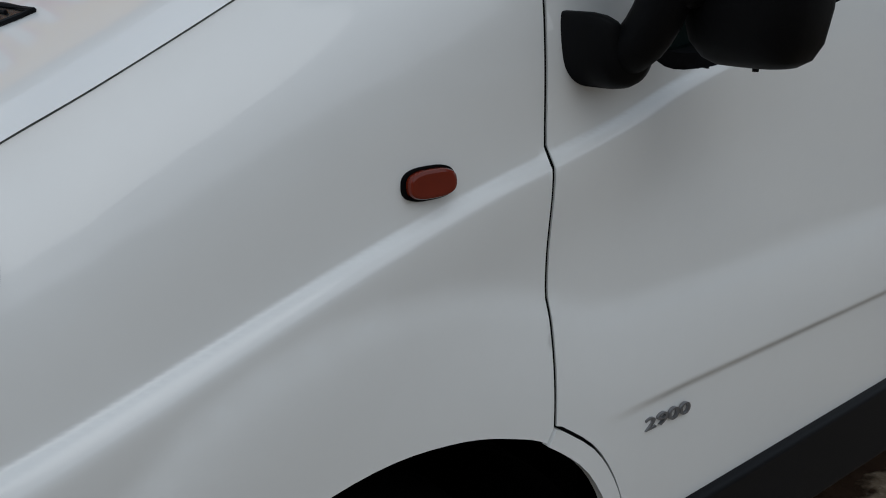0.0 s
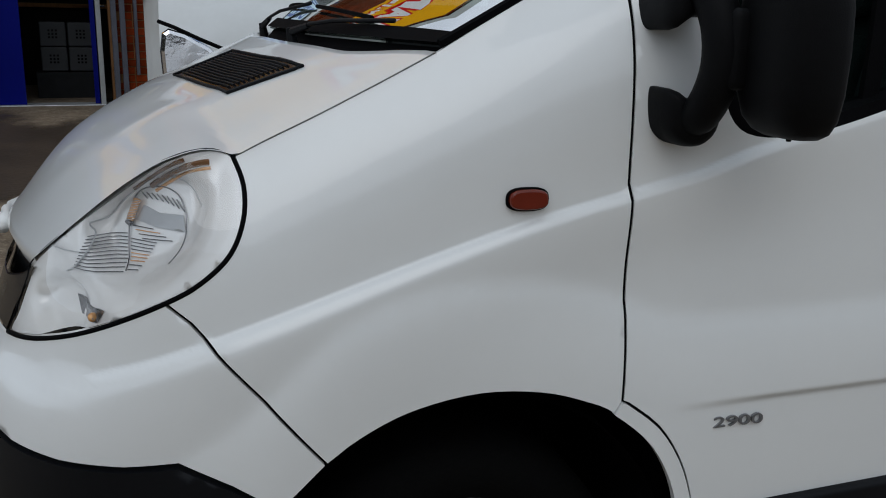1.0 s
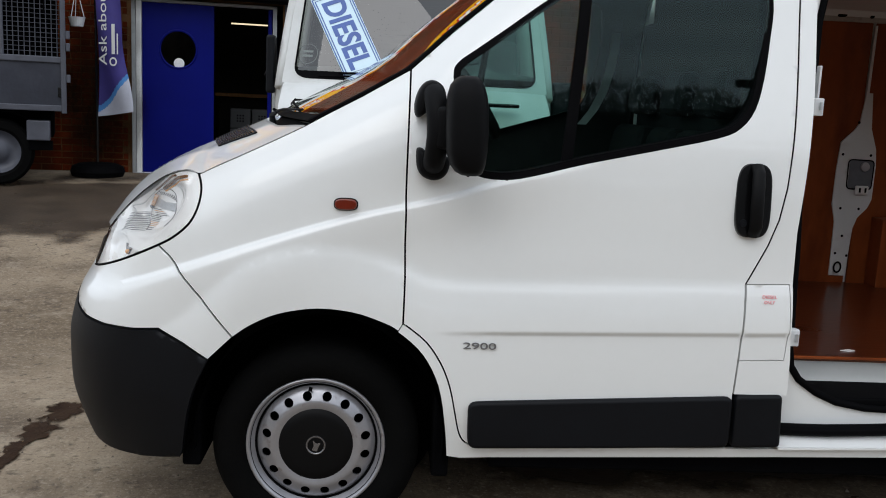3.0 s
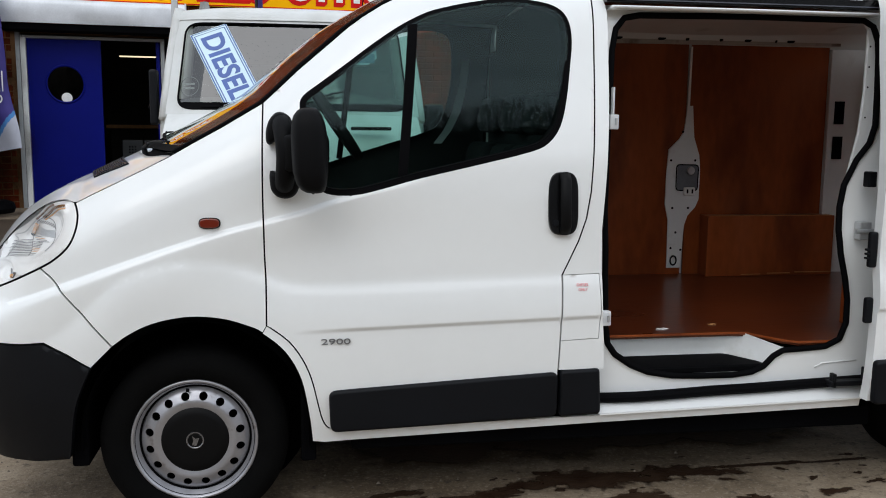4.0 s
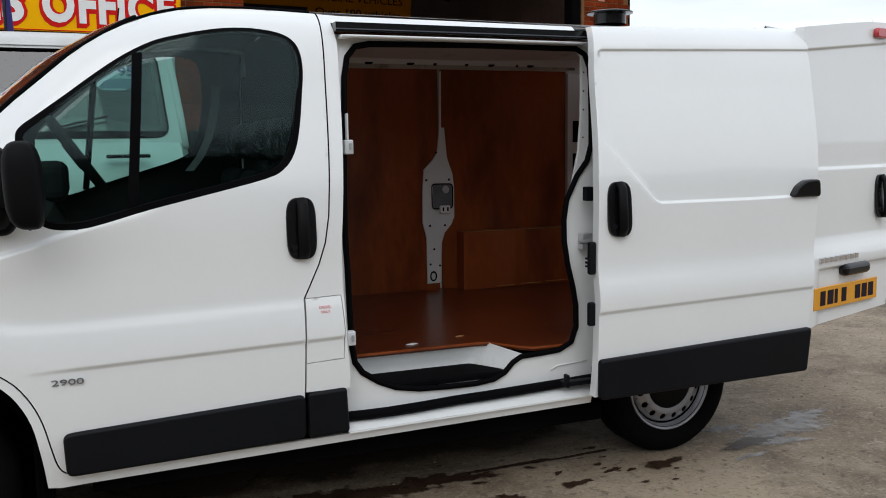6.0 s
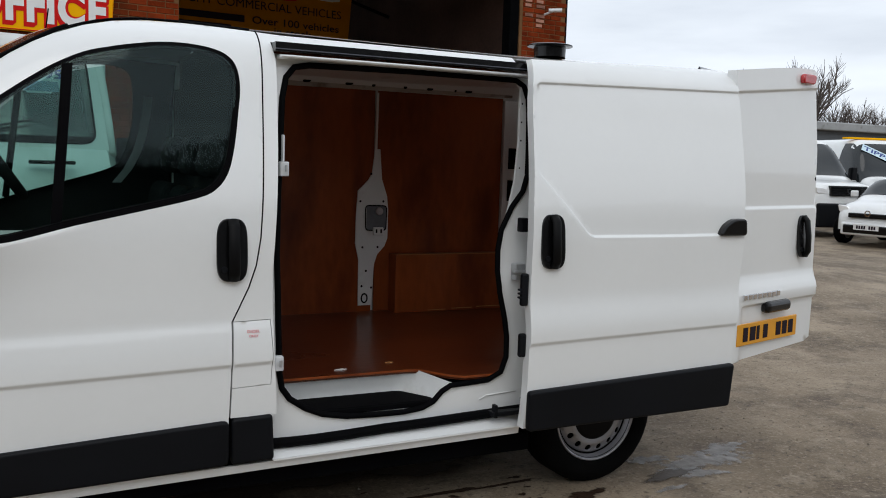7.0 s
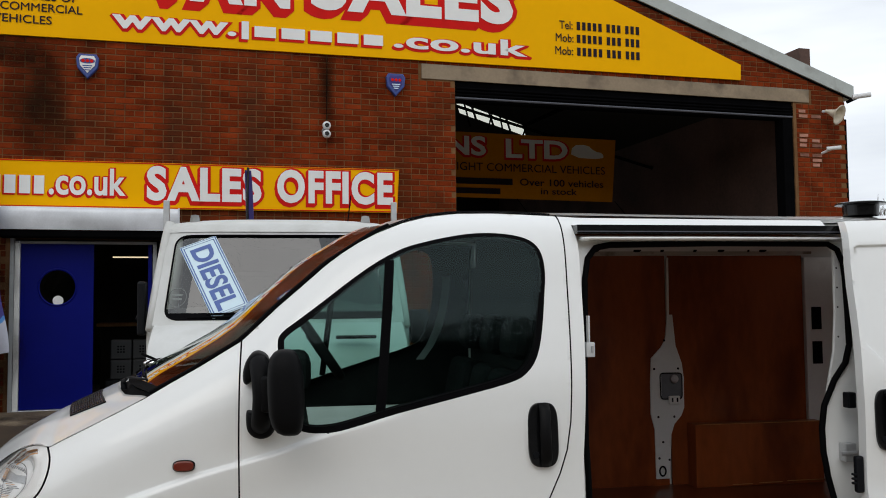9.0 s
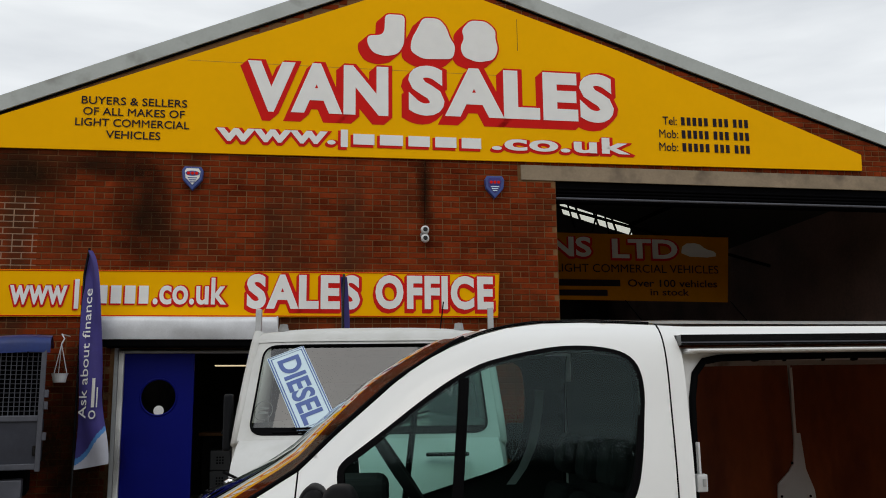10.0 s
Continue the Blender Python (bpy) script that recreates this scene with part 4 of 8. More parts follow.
for edge in (DOOR_FRONT, DOOR_REAR[3:], DOOR_FOOT[3:]):
    part("door_gasket", tube([tuple(p) for p in flank(*np.array(dense(edge, 0.02, False)).T) + (0, 0.0076, 0)], 0.0055, 6), RUBBER, van, smooth=True)


def ring_skin(outer, inner, lift, mat, name, parent, label="", step=0.02, thick=0.012):
    return part(name, skin(outer, lift, holes=[inner], step=step, thick=thick), mat, parent, label)


ring_skin(inset(window_edge, -0.002), inset(window_edge, 0.022), lambda x, z: flank(x, z) + (0, 0.001, 0), RUBBER, "window_seal", front_door, thick=0.06)
glass_ob = part("door_glass", skin(inset(window_edge, 0.015), lambda x, z: np.stack([x, 0.060 + 0.044 * (z - 1.2) + 0.105 * (z - 1.2) ** 2 + 0.4 * np.maximum(z - 1.6, 0) ** 2, z], 1), step=0.03, thick=0.004), GLASS, front_door, "dark tinted door glass", smooth=True)
glass_ob.visible_shadow = False
part("window_bar", grid_mesh([[(x, float(0.048 + 0.044 * (z - 1.2) + 0.105 * (z - 1.2) ** 2 + 0.4 * max(z - 1.6, 0) ** 2) + dy, z) for z in np.linspace(1.262, 1.812, 12) for x in (0.726 + 0.082 * (z - 1.27) + dx,)] for dx, dy in ((0.0, 0.012), (0.0, 0.0), (0.034, 0.0), (0.034, 0.012))], "window_bar", smooth=False), RUBBER, front_door)


def pull_handle(x, z, y, parent, h=0.228, w=0.112, turn=0.0):
    """A tall black recess handle: an oval dish with a vertical grip across it."""
    dish = []
    for k in range(40):
        a = 2 * math.pi * k / 40
        c, s = math.cos(a), math.sin(a)
        dish.append((abs(c) ** 0.6 * math.copysign(w / 2, c), abs(s) ** 0.5 * math.copysign(h / 2, s)))
    m = Matrix.Translation((x, y, z)) @ pose(0, 0, 0, -5, 0, turn)
    bm = slab(dish, -0.008, 0.012, bevel=0.004)
    bmesh.ops.transform(bm, matrix=m, verts=bm.verts)
    base = part("handle", bm, GLOSSBLACK, parent, "black plastic pull handle")
    grip = tube([(0.004, -0.006, h * 0.47), (0.004, -0.024, h * 0.36), (0.002, -0.030, 0.0), (0.004, -0.024, -h * 0.36), (0.004, -0.006, -h * 0.47)], 0.021, 10, ry=0.012)
    bmesh.ops.transform(grip, matrix=m, verts=grip.verts)
    part("grip", grip, CAPBLACK, base, smooth=True)
    lock = lathe([(0.001, -0.012), (0.011, -0.012), (0.013, -0.006)], 16)
    bmesh.ops.transform(lock, matrix=m @ Matrix.Translation((-0.03, 0, -0.07)), verts=lock.verts)
    part("lock", lock, PLASTIC, base)


pull_handle(1.323, 1.178, float(body_y(1.323, 1.178)), front_door)


def clad_strip(points, y, parent, name="side_cladding", deep=0.03):
    """A thick rounded rubbing panel."""
    rings = [[(x, y + dy, z) for x, z in inset(points, d)] for d, dy in ((0.0, deep), (0.0, 0.010), (0.0015, 0.006), (0.004, 0.003), (0.0075, 0.001), (0.012, 0.0))]
    n, verts = len(points), [p for ring in rings for p in ring]
    faces = [(k * n + a, k * n + (a + 1) % n, (k + 1) * n + (a + 1) % n, (k + 1) * n + a) for k in range(len(rings) - 1) for a in range(n)]
    faces.append(tuple((len(rings) - 1) * n + a for a in range(n)))
    bm = bmesh.new()
    bm.from_mesh(tri_mesh(verts, faces, name))
    bmesh.ops.recalc_face_normals(bm, faces=bm.faces)
    ob = part(name, bm, PLASTIC, parent, "dark grey grained plastic side cladding", smooth=True)
    ob.data.polygons[len(faces) - 1].use_smooth = False


clad_strip(fillet([(0.474, 0.516), (0.480, 0.364), (0.9, 0.375), (1.313, 0.388), (1.314, 0.557), (0.9, 0.537)], 0.028), -0.017, front_door)
clad_strip(fillet([(1.323, 0.561), (1.323, 0.387), (1.482, 0.392), (1.474, 0.566)], 0.016), -0.015, van)
for k, digit in enumerate("2900"):
    part("badge_digit", placed(lettering(digit, 0.020, 0.0238, 0.005, 0.0), Matrix.Translation((0.450 + 0.0262 * k, float(body_y(0.5, 0.69)) - 0.003, 0.687)) @ pose(0, 0, 0, 0, -1.5, 0) @ UPRIGHT), BADGE, front_door, "dark chrome digit")

# side indicator
ind = [(0.0328 * (abs(math.cos(a)) ** 0.7) * (1 if math.cos(a) > 0 else -1), 0.0165 * (abs(math.sin(a)) ** 0.7) * (1 if math.sin(a) > 0 else -1)) for a in np.linspace(0, 2 * math.pi, 33)[:-1]]
iy = float(body_y(0.077, 1.117))
tilt_m = Matrix.Translation((0.077, iy, 1.117)) @ pose(0, 0, 0, -4, 0, 0)
bm = slab([(x * 1.11, z * 1.18) for x, z in ind], -0.006, 0.01, bevel=0.002)
bmesh.ops.transform(bm, matrix=tilt_m, verts=bm.verts)
indicator = part("side_indicator", bm, RUBBER, van, "oval amber side repeater lamp")
bm = slab(ind, -0.015, 0.0, bevel=0.004)
bmesh.ops.transform(bm, matrix=tilt_m, verts=bm.verts)
part("lens", bm, AMBER, indicator, smooth=False)

# body behind the door, with fuel flap, rail and step recess
OPEN_FRONT = [(1.494, 0.60), (1.490, 0.68), (1.480, 0.80), (1.476, 1.084), (1.490, 1.30), (1.506, 1.56), (1.515, 1.75), (1.520, 1.88), (1.522, 1.94)]
FLAP = [(1.3265, 0.917), (1.324, 0.80), (1.321, 0.672), (1.468, 0.678), (1.474, 0.79), (1.466, 0.921)]
pillar_line = DOOR_REAR[1:] + [(1.56, 1.988), (2.6, 1.982), (2.6, 1.950), (1.512, 1.948)] + OPEN_FRONT[::-1][1:-1] + [(1.494, 0.56)]
part("body_pillar", skin(inset(pillar_line, 0.003), flank, holes=[FLAP], step=0.025, extra=BELT_PTS, thick=0.05), PAINT, van)
flap = part("fuel_flap", skin(inset(FLAP, 0.0025), flank, step=0.02, extra=BELT_PTS), PAINT, van)
for txt, zz in (("DIESEL", 0.876), ("ONLY", 0.859)):
    part("label", placed(lettering(txt, 0.010, 0.046 if txt == "DIESEL" else 0.034, 0.001), Matrix.Translation((1.378 if txt == "DIESEL" else 1.384, float(body_y(1.4, zz)) - 0.0015, zz)) @ UPRIGHT), REDLABEL, flap, "small red printed fuel label")
part("under_shell", skin([(-0.24, 0.72), (-0.1, 0.80), (0.1, 0.81), (0.24, 0.76), (0.36, 0.70), (0.42, 0.56), (0.44, 0.38), (1.32, 0.40), (1.47, 0.40), (1.47, 1.0), (1.45, 1.35), (1.49, 1.97), (1.1, 1.985), (0.75, 1.89), (0.4, 1.65), (0.24, 1.51), (-0.05, 1.33), (-0.34, 1.17), (-0.34, 1.06), (-0.46, 0.95), (-0.38, 0.85)], lambda x, z: flank(x, z) + (0, 0.03, 0), holes=[inset(window_edge, -0.03)], step=0.04, thick=0.01), DARK, van)

# sill and arch strip
strip = [(0.249, 0.735)] + ARCH[37:] + [(0.46, 0.318), (1.49, 0.346), (2.56, 0.368), (2.56, 0.398), (1.49, 0.376), (0.9, 0.367), (0.60, 0.357)] + DOOR_FOOT + [(0.262, 0.757)]
part("sill", skin(strip, lambda x, z: flank(x, z) + (0, -0.004, 0), step=0.025, thick=0.014), PAINT, van)
part("sill_top", slab([(1.49, -0.002), (2.60, -0.002), (2.60, 0.12), (1.49, 0.12)], 0.384, 0.390, plane="xy"), PAINT, van).matrix_basis = pose(0, 0, -0.032, 0, -1.15, 0)
part("arch_liner", grid_mesh([[(0.02 + 0.385 * math.cos(a) * (1 if math.cos(a) > 0 else 1.03), y, 0.36 + 0.41 * math.sin(a)) for a in np.linspace(-0.15, math.pi + 0.1, 40)] for y in (0.035, 0.3, 0.5)], "arch_liner"), DARK, van)
part("splash_guard", box(-0.425, -0.365, 0.09, 0.5, 0.245, 0.62, 0.01), DARK, van)
part("splash_guard", box(0.375, 0.43, 0.10, 0.5, 0.22, 0.62, 0.01), DARK, van)
part("arch_back", lathe([(0.01, 0.5), (0.44, 0.5)], 40, at=(0.0, 0, 0.36)), DARK, van)
part("arch_liner", grid_mesh([[(3.10 + 0.40 * math.cos(a), y, 0.36 + 0.42 * math.sin(a)) for a in np.linspace(0.25, math.pi - 0.1, 40)] for y in (0.12, 0.3, 0.5)], "arch_liner"), DARK, van)
part("underbody", box(-0.55, 3.85, 0.52, 1.38, 0.24, 0.52, 0.02), DARK, van)
part("underbody", box(0.56, 2.66, 0.09, 1.81, 0.26, 0.34, 0.01), DARK, van)
part("underbody", box(3.5, 3.84, 0.45, 1.45, 0.34, 0.5, 0.01), DARK, van)

# side opening: recessed frame, seal, step
OPENING = [(1.515, 1.14), (1.519, 0.90), (1.525, 0.70), (1.535, 0.635), (1.565, 0.592), (1.63, 0.548), (1.70, 0.518), (1.80, 0.500), (1.92, 0.495), (2.05, 0.494), (2.13, 0.503), (2.18, 0.525), (2.22, 0.565), (2.26, 0.586), (2.35, 0.590), (2.44, 0.596), (2.50, 0.625), (2.525, 0.69), (2.525, 0.78), (2.512, 0.86), (2.485, 0.97), (2.474, 1.06), (2.477, 1.15), (2.495, 1.235), (2.55, 1.335), (2.605, 1.40), (2.630, 1.47), (2.638, 1.60), (2.648, 1.74), (2.648, 1.80), (2.630, 1.855), (2.59, 1.878), (2.10, 1.880), (1.66, 1.873), (1.60, 1.862), (1.565, 1.82), (1.548, 1.74), (1.535, 1.56), (1.522, 1.34)]


def recess(x, z):
    p = flank(x, z)
    p[:, 1] = np.interp(z, [0.4, 0.6, 1.0, 1.3, 1.6, 1.9, 1.95], [0.085, 0.09, 0.10, 0.13, 0.165, 0.215, 0.225])
    return p


frame_line = [(1.478, 0.392), (2.70, 0.425), (2.72, 1.2), (2.74, 1.91), (1.50, 1.908), (1.48, 1.2)]
side_frame = part("side_frame", skin(frame_line, recess, holes=[OPENING], step=0.03, thick=0.012), PAINT, van)
part("door_seal", tube([tuple(p) for p in recess(*np.array(dense(OPENING, 0.02)).T) + (0, -0.004, 0)], 0.012, 8, True), RUBBER, van, smooth=True)
part("pressed_rib", tube([(2.40, 0.086, 0.512), (2.43, 0.085, 0.528), (2.50, 0.086, 0.532), (2.58, 0.086, 0.536)], 0.003, 6), PAINT, side_frame, smooth=True)
part("header_lip", tube([(1.53, 0.17, 1.893), (1.56, 0.17, 1.894), (2.1, 0.17, 1.895), (2.64, 0.17, 1.894)], 0.009, 8, ry=0.04), PAINT, side_frame, smooth=True)
rail = part("upper_rail", box(1.512, 2.66, 0.155, 0.26, 1.914, 1.948), GLOSSBLACK, van, "black sliding door rail")
part("rail_lip", box(1.512, 2.66, 0.148, 0.156, 1.920, 1.924), TIPRAIL, rail)
# step well
part("step_well", slab([(1.53, 0.09), (2.24, 0.09), (2.22, 0.14), (2.16, 0.33), (1.55, 0.33)], 0.490, 0.502, plane="xy"), PAINT_IN, van)
riser = [[(1.52, 0.10, 0.502), (1.54, 0.31, 0.502), (1.56, 0.335, 0.502), (2.10, 0.335, 0.502), (2.14, 0.32, 0.502), (2.235, 0.13, 0.502), (2.24, 0.09, 0.502)],
         [(1.50, 0.10, 0.615), (1.515, 0.28, 0.615), (1.54, 0.285, 0.615), (2.13, 0.285, 0.615), (2.19, 0.27, 0.615), (2.275, 0.13, 0.590), (2.30, 0.09, 0.588)]]
mid_row = [tuple((Vector(a) * 0.5 + Vector(b) * 0.5) + Vector((0, 0.012, 0))) for a, b in zip(*riser)]
part("step_riser", grid_mesh([riser[0], mid_row, riser[1]], "step_riser"), PAINT_IN, van)
part("step_mat", slab(fillet([(1.66, 0.094), (2.19, 0.094), (2.20, 0.13), (2.11, 0.285), (1.62, 0.285), (1.585, 0.25)], 0.03), 0.504, 0.530, plane="xy", bevel=0.006), RUBBER, van, "black ribbed step mat")
part("recess_shelf", grid_mesh([[(x, y, z + k * (x - 1.48)) for x in np.linspace(1.48, 2.70, 12)] for y, z, k in ((0.002, 0.386, 0.021), (0.02, 0.394, 0.022), (0.06, 0.412, 0.025), (0.092, 0.430, 0.028))], "recess_shelf"), PAINT, van)
guide = part("lower_guide", tube([(1.49, 0.064, 0.430), (1.56, 0.052, 0.432), (1.66, 0.046, 0.434), (1.80, 0.048, 0.438), (1.95, 0.052, 0.444), (2.1, 0.050, 0.448), (2.4, 0.054, 0.457), (2.62, 0.056, 0.464)], 0.019, 10, ry=0.027), RUBBER, van, "black lower door guide channel")
part("guide_arm", box(2.42, 2.62, 0.0, 0.05, 0.455, 0.475, 0.004), PLASTIC, guide)
part("guide_arm", box(2.43, 2.445, 0.0, 0.03, 0.45, 0.505, 0.003), PLASTIC, guide)
part("guide_arm", box(2.565, 2.58, -0.01, 0.03, 0.46, 0.525, 0.003), PLASTIC, guide)

# latches and bumpers on the jambs
def striker(x, y, z, parent, name="striker"):
    a = part(name, box(x - 0.008, x + 0.026, y - 0.012, y + 0.02, z - 0.03, z + 0.025, 0.004), UPVC, parent, "pale plastic striker plate")
    part("pin", rod((x + 0.012, y - 0.022, z - 0.012), (x + 0.012, y - 0.022, z + 0.012), 0.006, 8), GALV, a)


striker(1.497, 0.035, 0.748, van)
striker(1.530, 0.115, 1.475, van)
part("striker_tab", box(1.531, 1.538, 0.105, 0.13, 1.50, 1.60, 0.002), UPVC, van)
part("jamb_catch", box(2.548, 2.583, 0.04, 0.08, 1.232, 1.292, 0.005), PLASTIC, van, "black jamb buffer")
lock_ob = part("jamb_latch", box(2.538, 2.585, 0.055, 0.10, 1.025, 1.095, 0.004), GALV, van, "bare metal door latch")
part("latch_pin", rod((2.515, 0.05, 1.06), (2.60, 0.05, 1.06), 0.009, 8), GALV, lock_ob)

# cargo space
FLOOR_Z = 0.618
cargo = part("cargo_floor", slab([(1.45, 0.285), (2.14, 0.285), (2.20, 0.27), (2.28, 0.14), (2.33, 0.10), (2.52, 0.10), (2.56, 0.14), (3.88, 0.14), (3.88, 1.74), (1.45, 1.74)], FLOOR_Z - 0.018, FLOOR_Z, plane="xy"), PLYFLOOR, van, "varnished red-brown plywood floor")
part("floor_edge", tube([(1.52, 0.283, FLOOR_Z - 0.006), (2.14, 0.283, FLOOR_Z - 0.006), (2.20, 0.268, FLOOR_Z - 0.006), (2.28, 0.138, FLOOR_Z - 0.006), (2.33, 0.098, FLOOR_Z - 0.006), (2.50, 0.098, FLOOR_Z - 0.006)], 0.006, 6), PLY, cargo)
for px, py, s in ((1.87, 0.36, 0.028), (2.12, 0.42, 0.020)):
    part("litter", slab([(px - s, py), (px, py - 0.012), (px + s, py + 0.002), (px + s * 0.4, py + 0.016)], FLOOR_Z + 0.001, FLOOR_Z + 0.004, plane="xy"), PLYEDGE if s < 0.025 else WHITELET, cargo, "scrap of paper")
lining = part("ply_lining", box(1.46, 2.538, 1.712, 1.724, FLOOR_Z, 1.912), PLY, van, "varnished red-brown plywood lining")
part("ply_lining", box(2.556, 3.39, 1.712, 1.724, FLOOR_Z, 1.912), PLY, van, "varnished red-brown plywood lining")
part("ply_lining", box(1.452, 1.464, 0.25, 1.72, FLOOR_Z, 1.90), PLY, van, "plywood bulkhead lining")
part("far_panel", box(1.40, 3.92, 1.74, 1.76, 0.5, 2.0), PAINT_IN, van)
part("bulkhead", box(1.425, 1.447, 0.20, 1.70, 0.5, 1.84), PAINT_IN, van)
part("bulkhead", box(1.425, 1.447, 0.36, 1.54, 1.84, 1.99), PAINT_IN, van)
part("cant_rail", slab([(1.45, 1.905), (3.45, 1.920), (3.45, 1.985), (1.45, 1.985)], 1.70, 1.735), DIMMED_IN, van, "white painted metal rail with holes")
for hx, w in ((1.72, 0.05), (1.95, 0.02), (2.12, 0.045), (2.37, 0.045), (2.52, 0.02), (2.72, 0.02), (2.88, 0.04), (3.05, 0.012), (3.14, 0.045)):
    part("rail_hole", slab(rounded([(hx - w / 2, 1.930), (hx + w / 2, 1.933), (hx + w / 2, 1.953), (hx - w / 2, 1.947)], 1), 1.694, 1.699), DARK, van)
plate_line = [(2.546, 1.90), (2.559, 1.90), (2.556, 1.575), (2.575, 1.575), (2.59, 1.40), (2.625, 1.30), (2.634, 1.22), (2.633, 1.05), (2.615, 1.005), (2.57, 0.955), (2.552, 0.90), (2.540, 0.655), (2.455, 0.655), (2.452, 0.93), (2.43, 1.02), (2.432, 1.20), (2.44, 1.33), (2.50, 1.39), (2.525, 1.43), (2.54, 1.56)]
plate = part("pillar_plate", slab(plate_line, 1.702, 1.711, bevel=0.003), PAINT_IN, van, "white painted metal pillar plate")
part("plate_recess", slab(fillet([(2.497, 1.248), (2.622, 1.244), (2.618, 1.096), (2.497, 1.10)], 0.018), 1.6995, 1.7015), material("recess_grey", (0.13, 0.14, 0.155), 0.6, spread=0.15, scale=20.0), plate, "mid grey recessed panel")
part("recess_rim", tube([(x, 1.700, z) for x, z in fillet([(2.490, 1.246), (2.622, 1.244), (2.620, 1.098), (2.492, 1.10)], 0.022)], 0.0035, 6, True), DARK, plate)
part("plate_knob", lathe([(0.001, 1.690), (0.022, 1.691), (0.024, 1.699)], 20, at=(2.575, 0, 1.212)), GALV, plate)
hook = part("lashing_bracket", box(2.535, 2.60, 1.68, 1.70, 1.072, 1.118, 0.006), WHITELET, plate, "white lashing bracket")
for hx in (2.553, 2.582):
    part("bracket_hole", box(hx - 0.005, hx + 0.005, 1.677, 1.681, 1.084, 1.108, 0.002), DARK, hook)
part("tie_ring", tube([(2.49 + 0.018 * math.cos(a), 1.692, 0.70 + 0.026 * math.sin(a)) for a in np.linspace(0, 2 * math.pi, 20)[:-1]], 0.0045, 6, True), DARK, plate)
for hx, hz in ((2.456, 1.27), (2.52, 1.43), (2.475, 1.0), (2.60, 1.27), (2.50, 0.86), (2.475, 0.77), (2.535, 0.76), (2.57, 1.0)):
    part("plate_hole", lathe([(0.0005, 1.7005), (0.007, 1.7005)], 10, at=(hx, 0, hz)), DARK, plate)
part("wheel_box", box(2.648, 3.42, 1.60, 1.708, FLOOR_Z, 0.962, 0.003), PLY, van, "varnished plywood wheel arch box")
for xa, xb, zz in ((2.86, 2.98, 0.628), (3.02, 3.16, 0.632), (3.19, 3.41, 0.636), (2.66, 3.40, 0.9635)):
    part("raw_edge", rod((xa, 1.597, zz), (xb, 1.597, zz), 0.0022, 5), PLYEDGE, van, "pale raw plywood edge")
part("wheel_box", box(2.70, 3.44, 0.16, 0.40, FLOOR_Z, 0.975, 0.003), PLY, van, "varnished plywood wheel arch box")
pillar_in = part("rear_pillar", slab([(3.395, FLOOR_Z), (3.60, FLOOR_Z), (3.60, 1.90), (3.395, 1.90)], 1.69, 1.72), PAINT_IN, van, "white painted inner pillar")
for z0 in (1.28, 1.48):
    part("pillar_slot", box(3.43, 3.49, 1.684, 1.689, z0, z0 + 0.13), DARK, pillar_in)
part("rear_pillar", slab([(3.60, FLOOR_Z), (3.88, FLOOR_Z), (3.88, 1.98), (3.66, 1.98), (3.60, 1.85)], 1.60, 1.70), PAINT_IN, van, "white painted inner pillar")
part("near_lining", box(2.76, 3.88, 0.26, 0.272, 0.98, 1.85), PLY, van, "plywood lining behind the side door")

ret = part("pillar_return", slab([(2.575, 1.28), (2.66, 1.28), (2.690, 1.40), (2.690, 1.90), (2.585, 1.90), (2.622, 1.84), (2.622, 1.60), (2.610, 1.44)], 0.22, 0.235, bevel=0.004), PAINT_IN, van, "white painted pillar side with small holes")
for hx, hz in ((2.632, 1.50), (2.634, 1.62), (2.634, 1.70), (2.634, 1.78)):
    part("pillar_hole", lathe([(0.0005, 0.2185), (0.004, 0.2185)], 10, at=(hx, 0, hz)), DARK, ret)
jamb = part("jamb_label", slab([(2.678, 1.46), (2.703, 1.46), (2.708, 1.70), (2.683, 1.70)], 0.150, 0.154), WHITELET, van, "red and white jamb label")
for k in range(4):
    part("label_bar", box(2.682 + 0.001 * k, 2.70, 0.1465, 0.1495, 1.48 + 0.055 * k, 1.51 + 0.055 * k), REDLET, jamb)
part("jamb_label", slab([(2.688, 1.76), (2.706, 1.76), (2.708, 1.85), (2.690, 1.85)], 0.175, 0.179), YELLOW, van, "yellow jamb label")
part("near_flank", skin([(2.73, 0.48), (3.56, 0.50), (3.69, 1.95), (2.75, 1.93)], lambda x, z: np.stack([x, side_y(z) + 0.01, z], 1), step=0.1), PAINT, van)

# far flank and roof
def far_side(me, name):
    """A near-side panel turned over to the far side, whose window is cut a little taller."""
    out = mirrored(me, MID, name)
    for v in out.vertices:
        v.co.z = float(np.interp(v.co.z, [1.1, 1.3, 1.6, 1.9, 2.01], [1.1, 1.25, 1.6, 1.945, 2.01]))
        v.co.x -= 0.03 * float(smooth_step((v.co.z - 1.1) / 0.2))
    return out


far_door = part("far_door", far_side(door_skin, "far_door"), PAINT, van)
far_glass = part("far_glass", far_side(glass_ob.data, "far_glass"), FARPANE, far_door, smooth=True)
far_glass.visible_shadow = False
far_hole = bend([(0.40, 1.50), (0.43, 1.31), (0.50, 1.285), (0.694, 1.335), (0.90, 1.390), (1.10, 1.445), (1.18, 1.50), (1.225, 1.66), (1.218, 1.83), (1.17, 1.89), (1.02, 1.898), (0.86, 1.868), (0.70, 1.80), (0.52, 1.665), (0.43, 1.585)], 3, True)
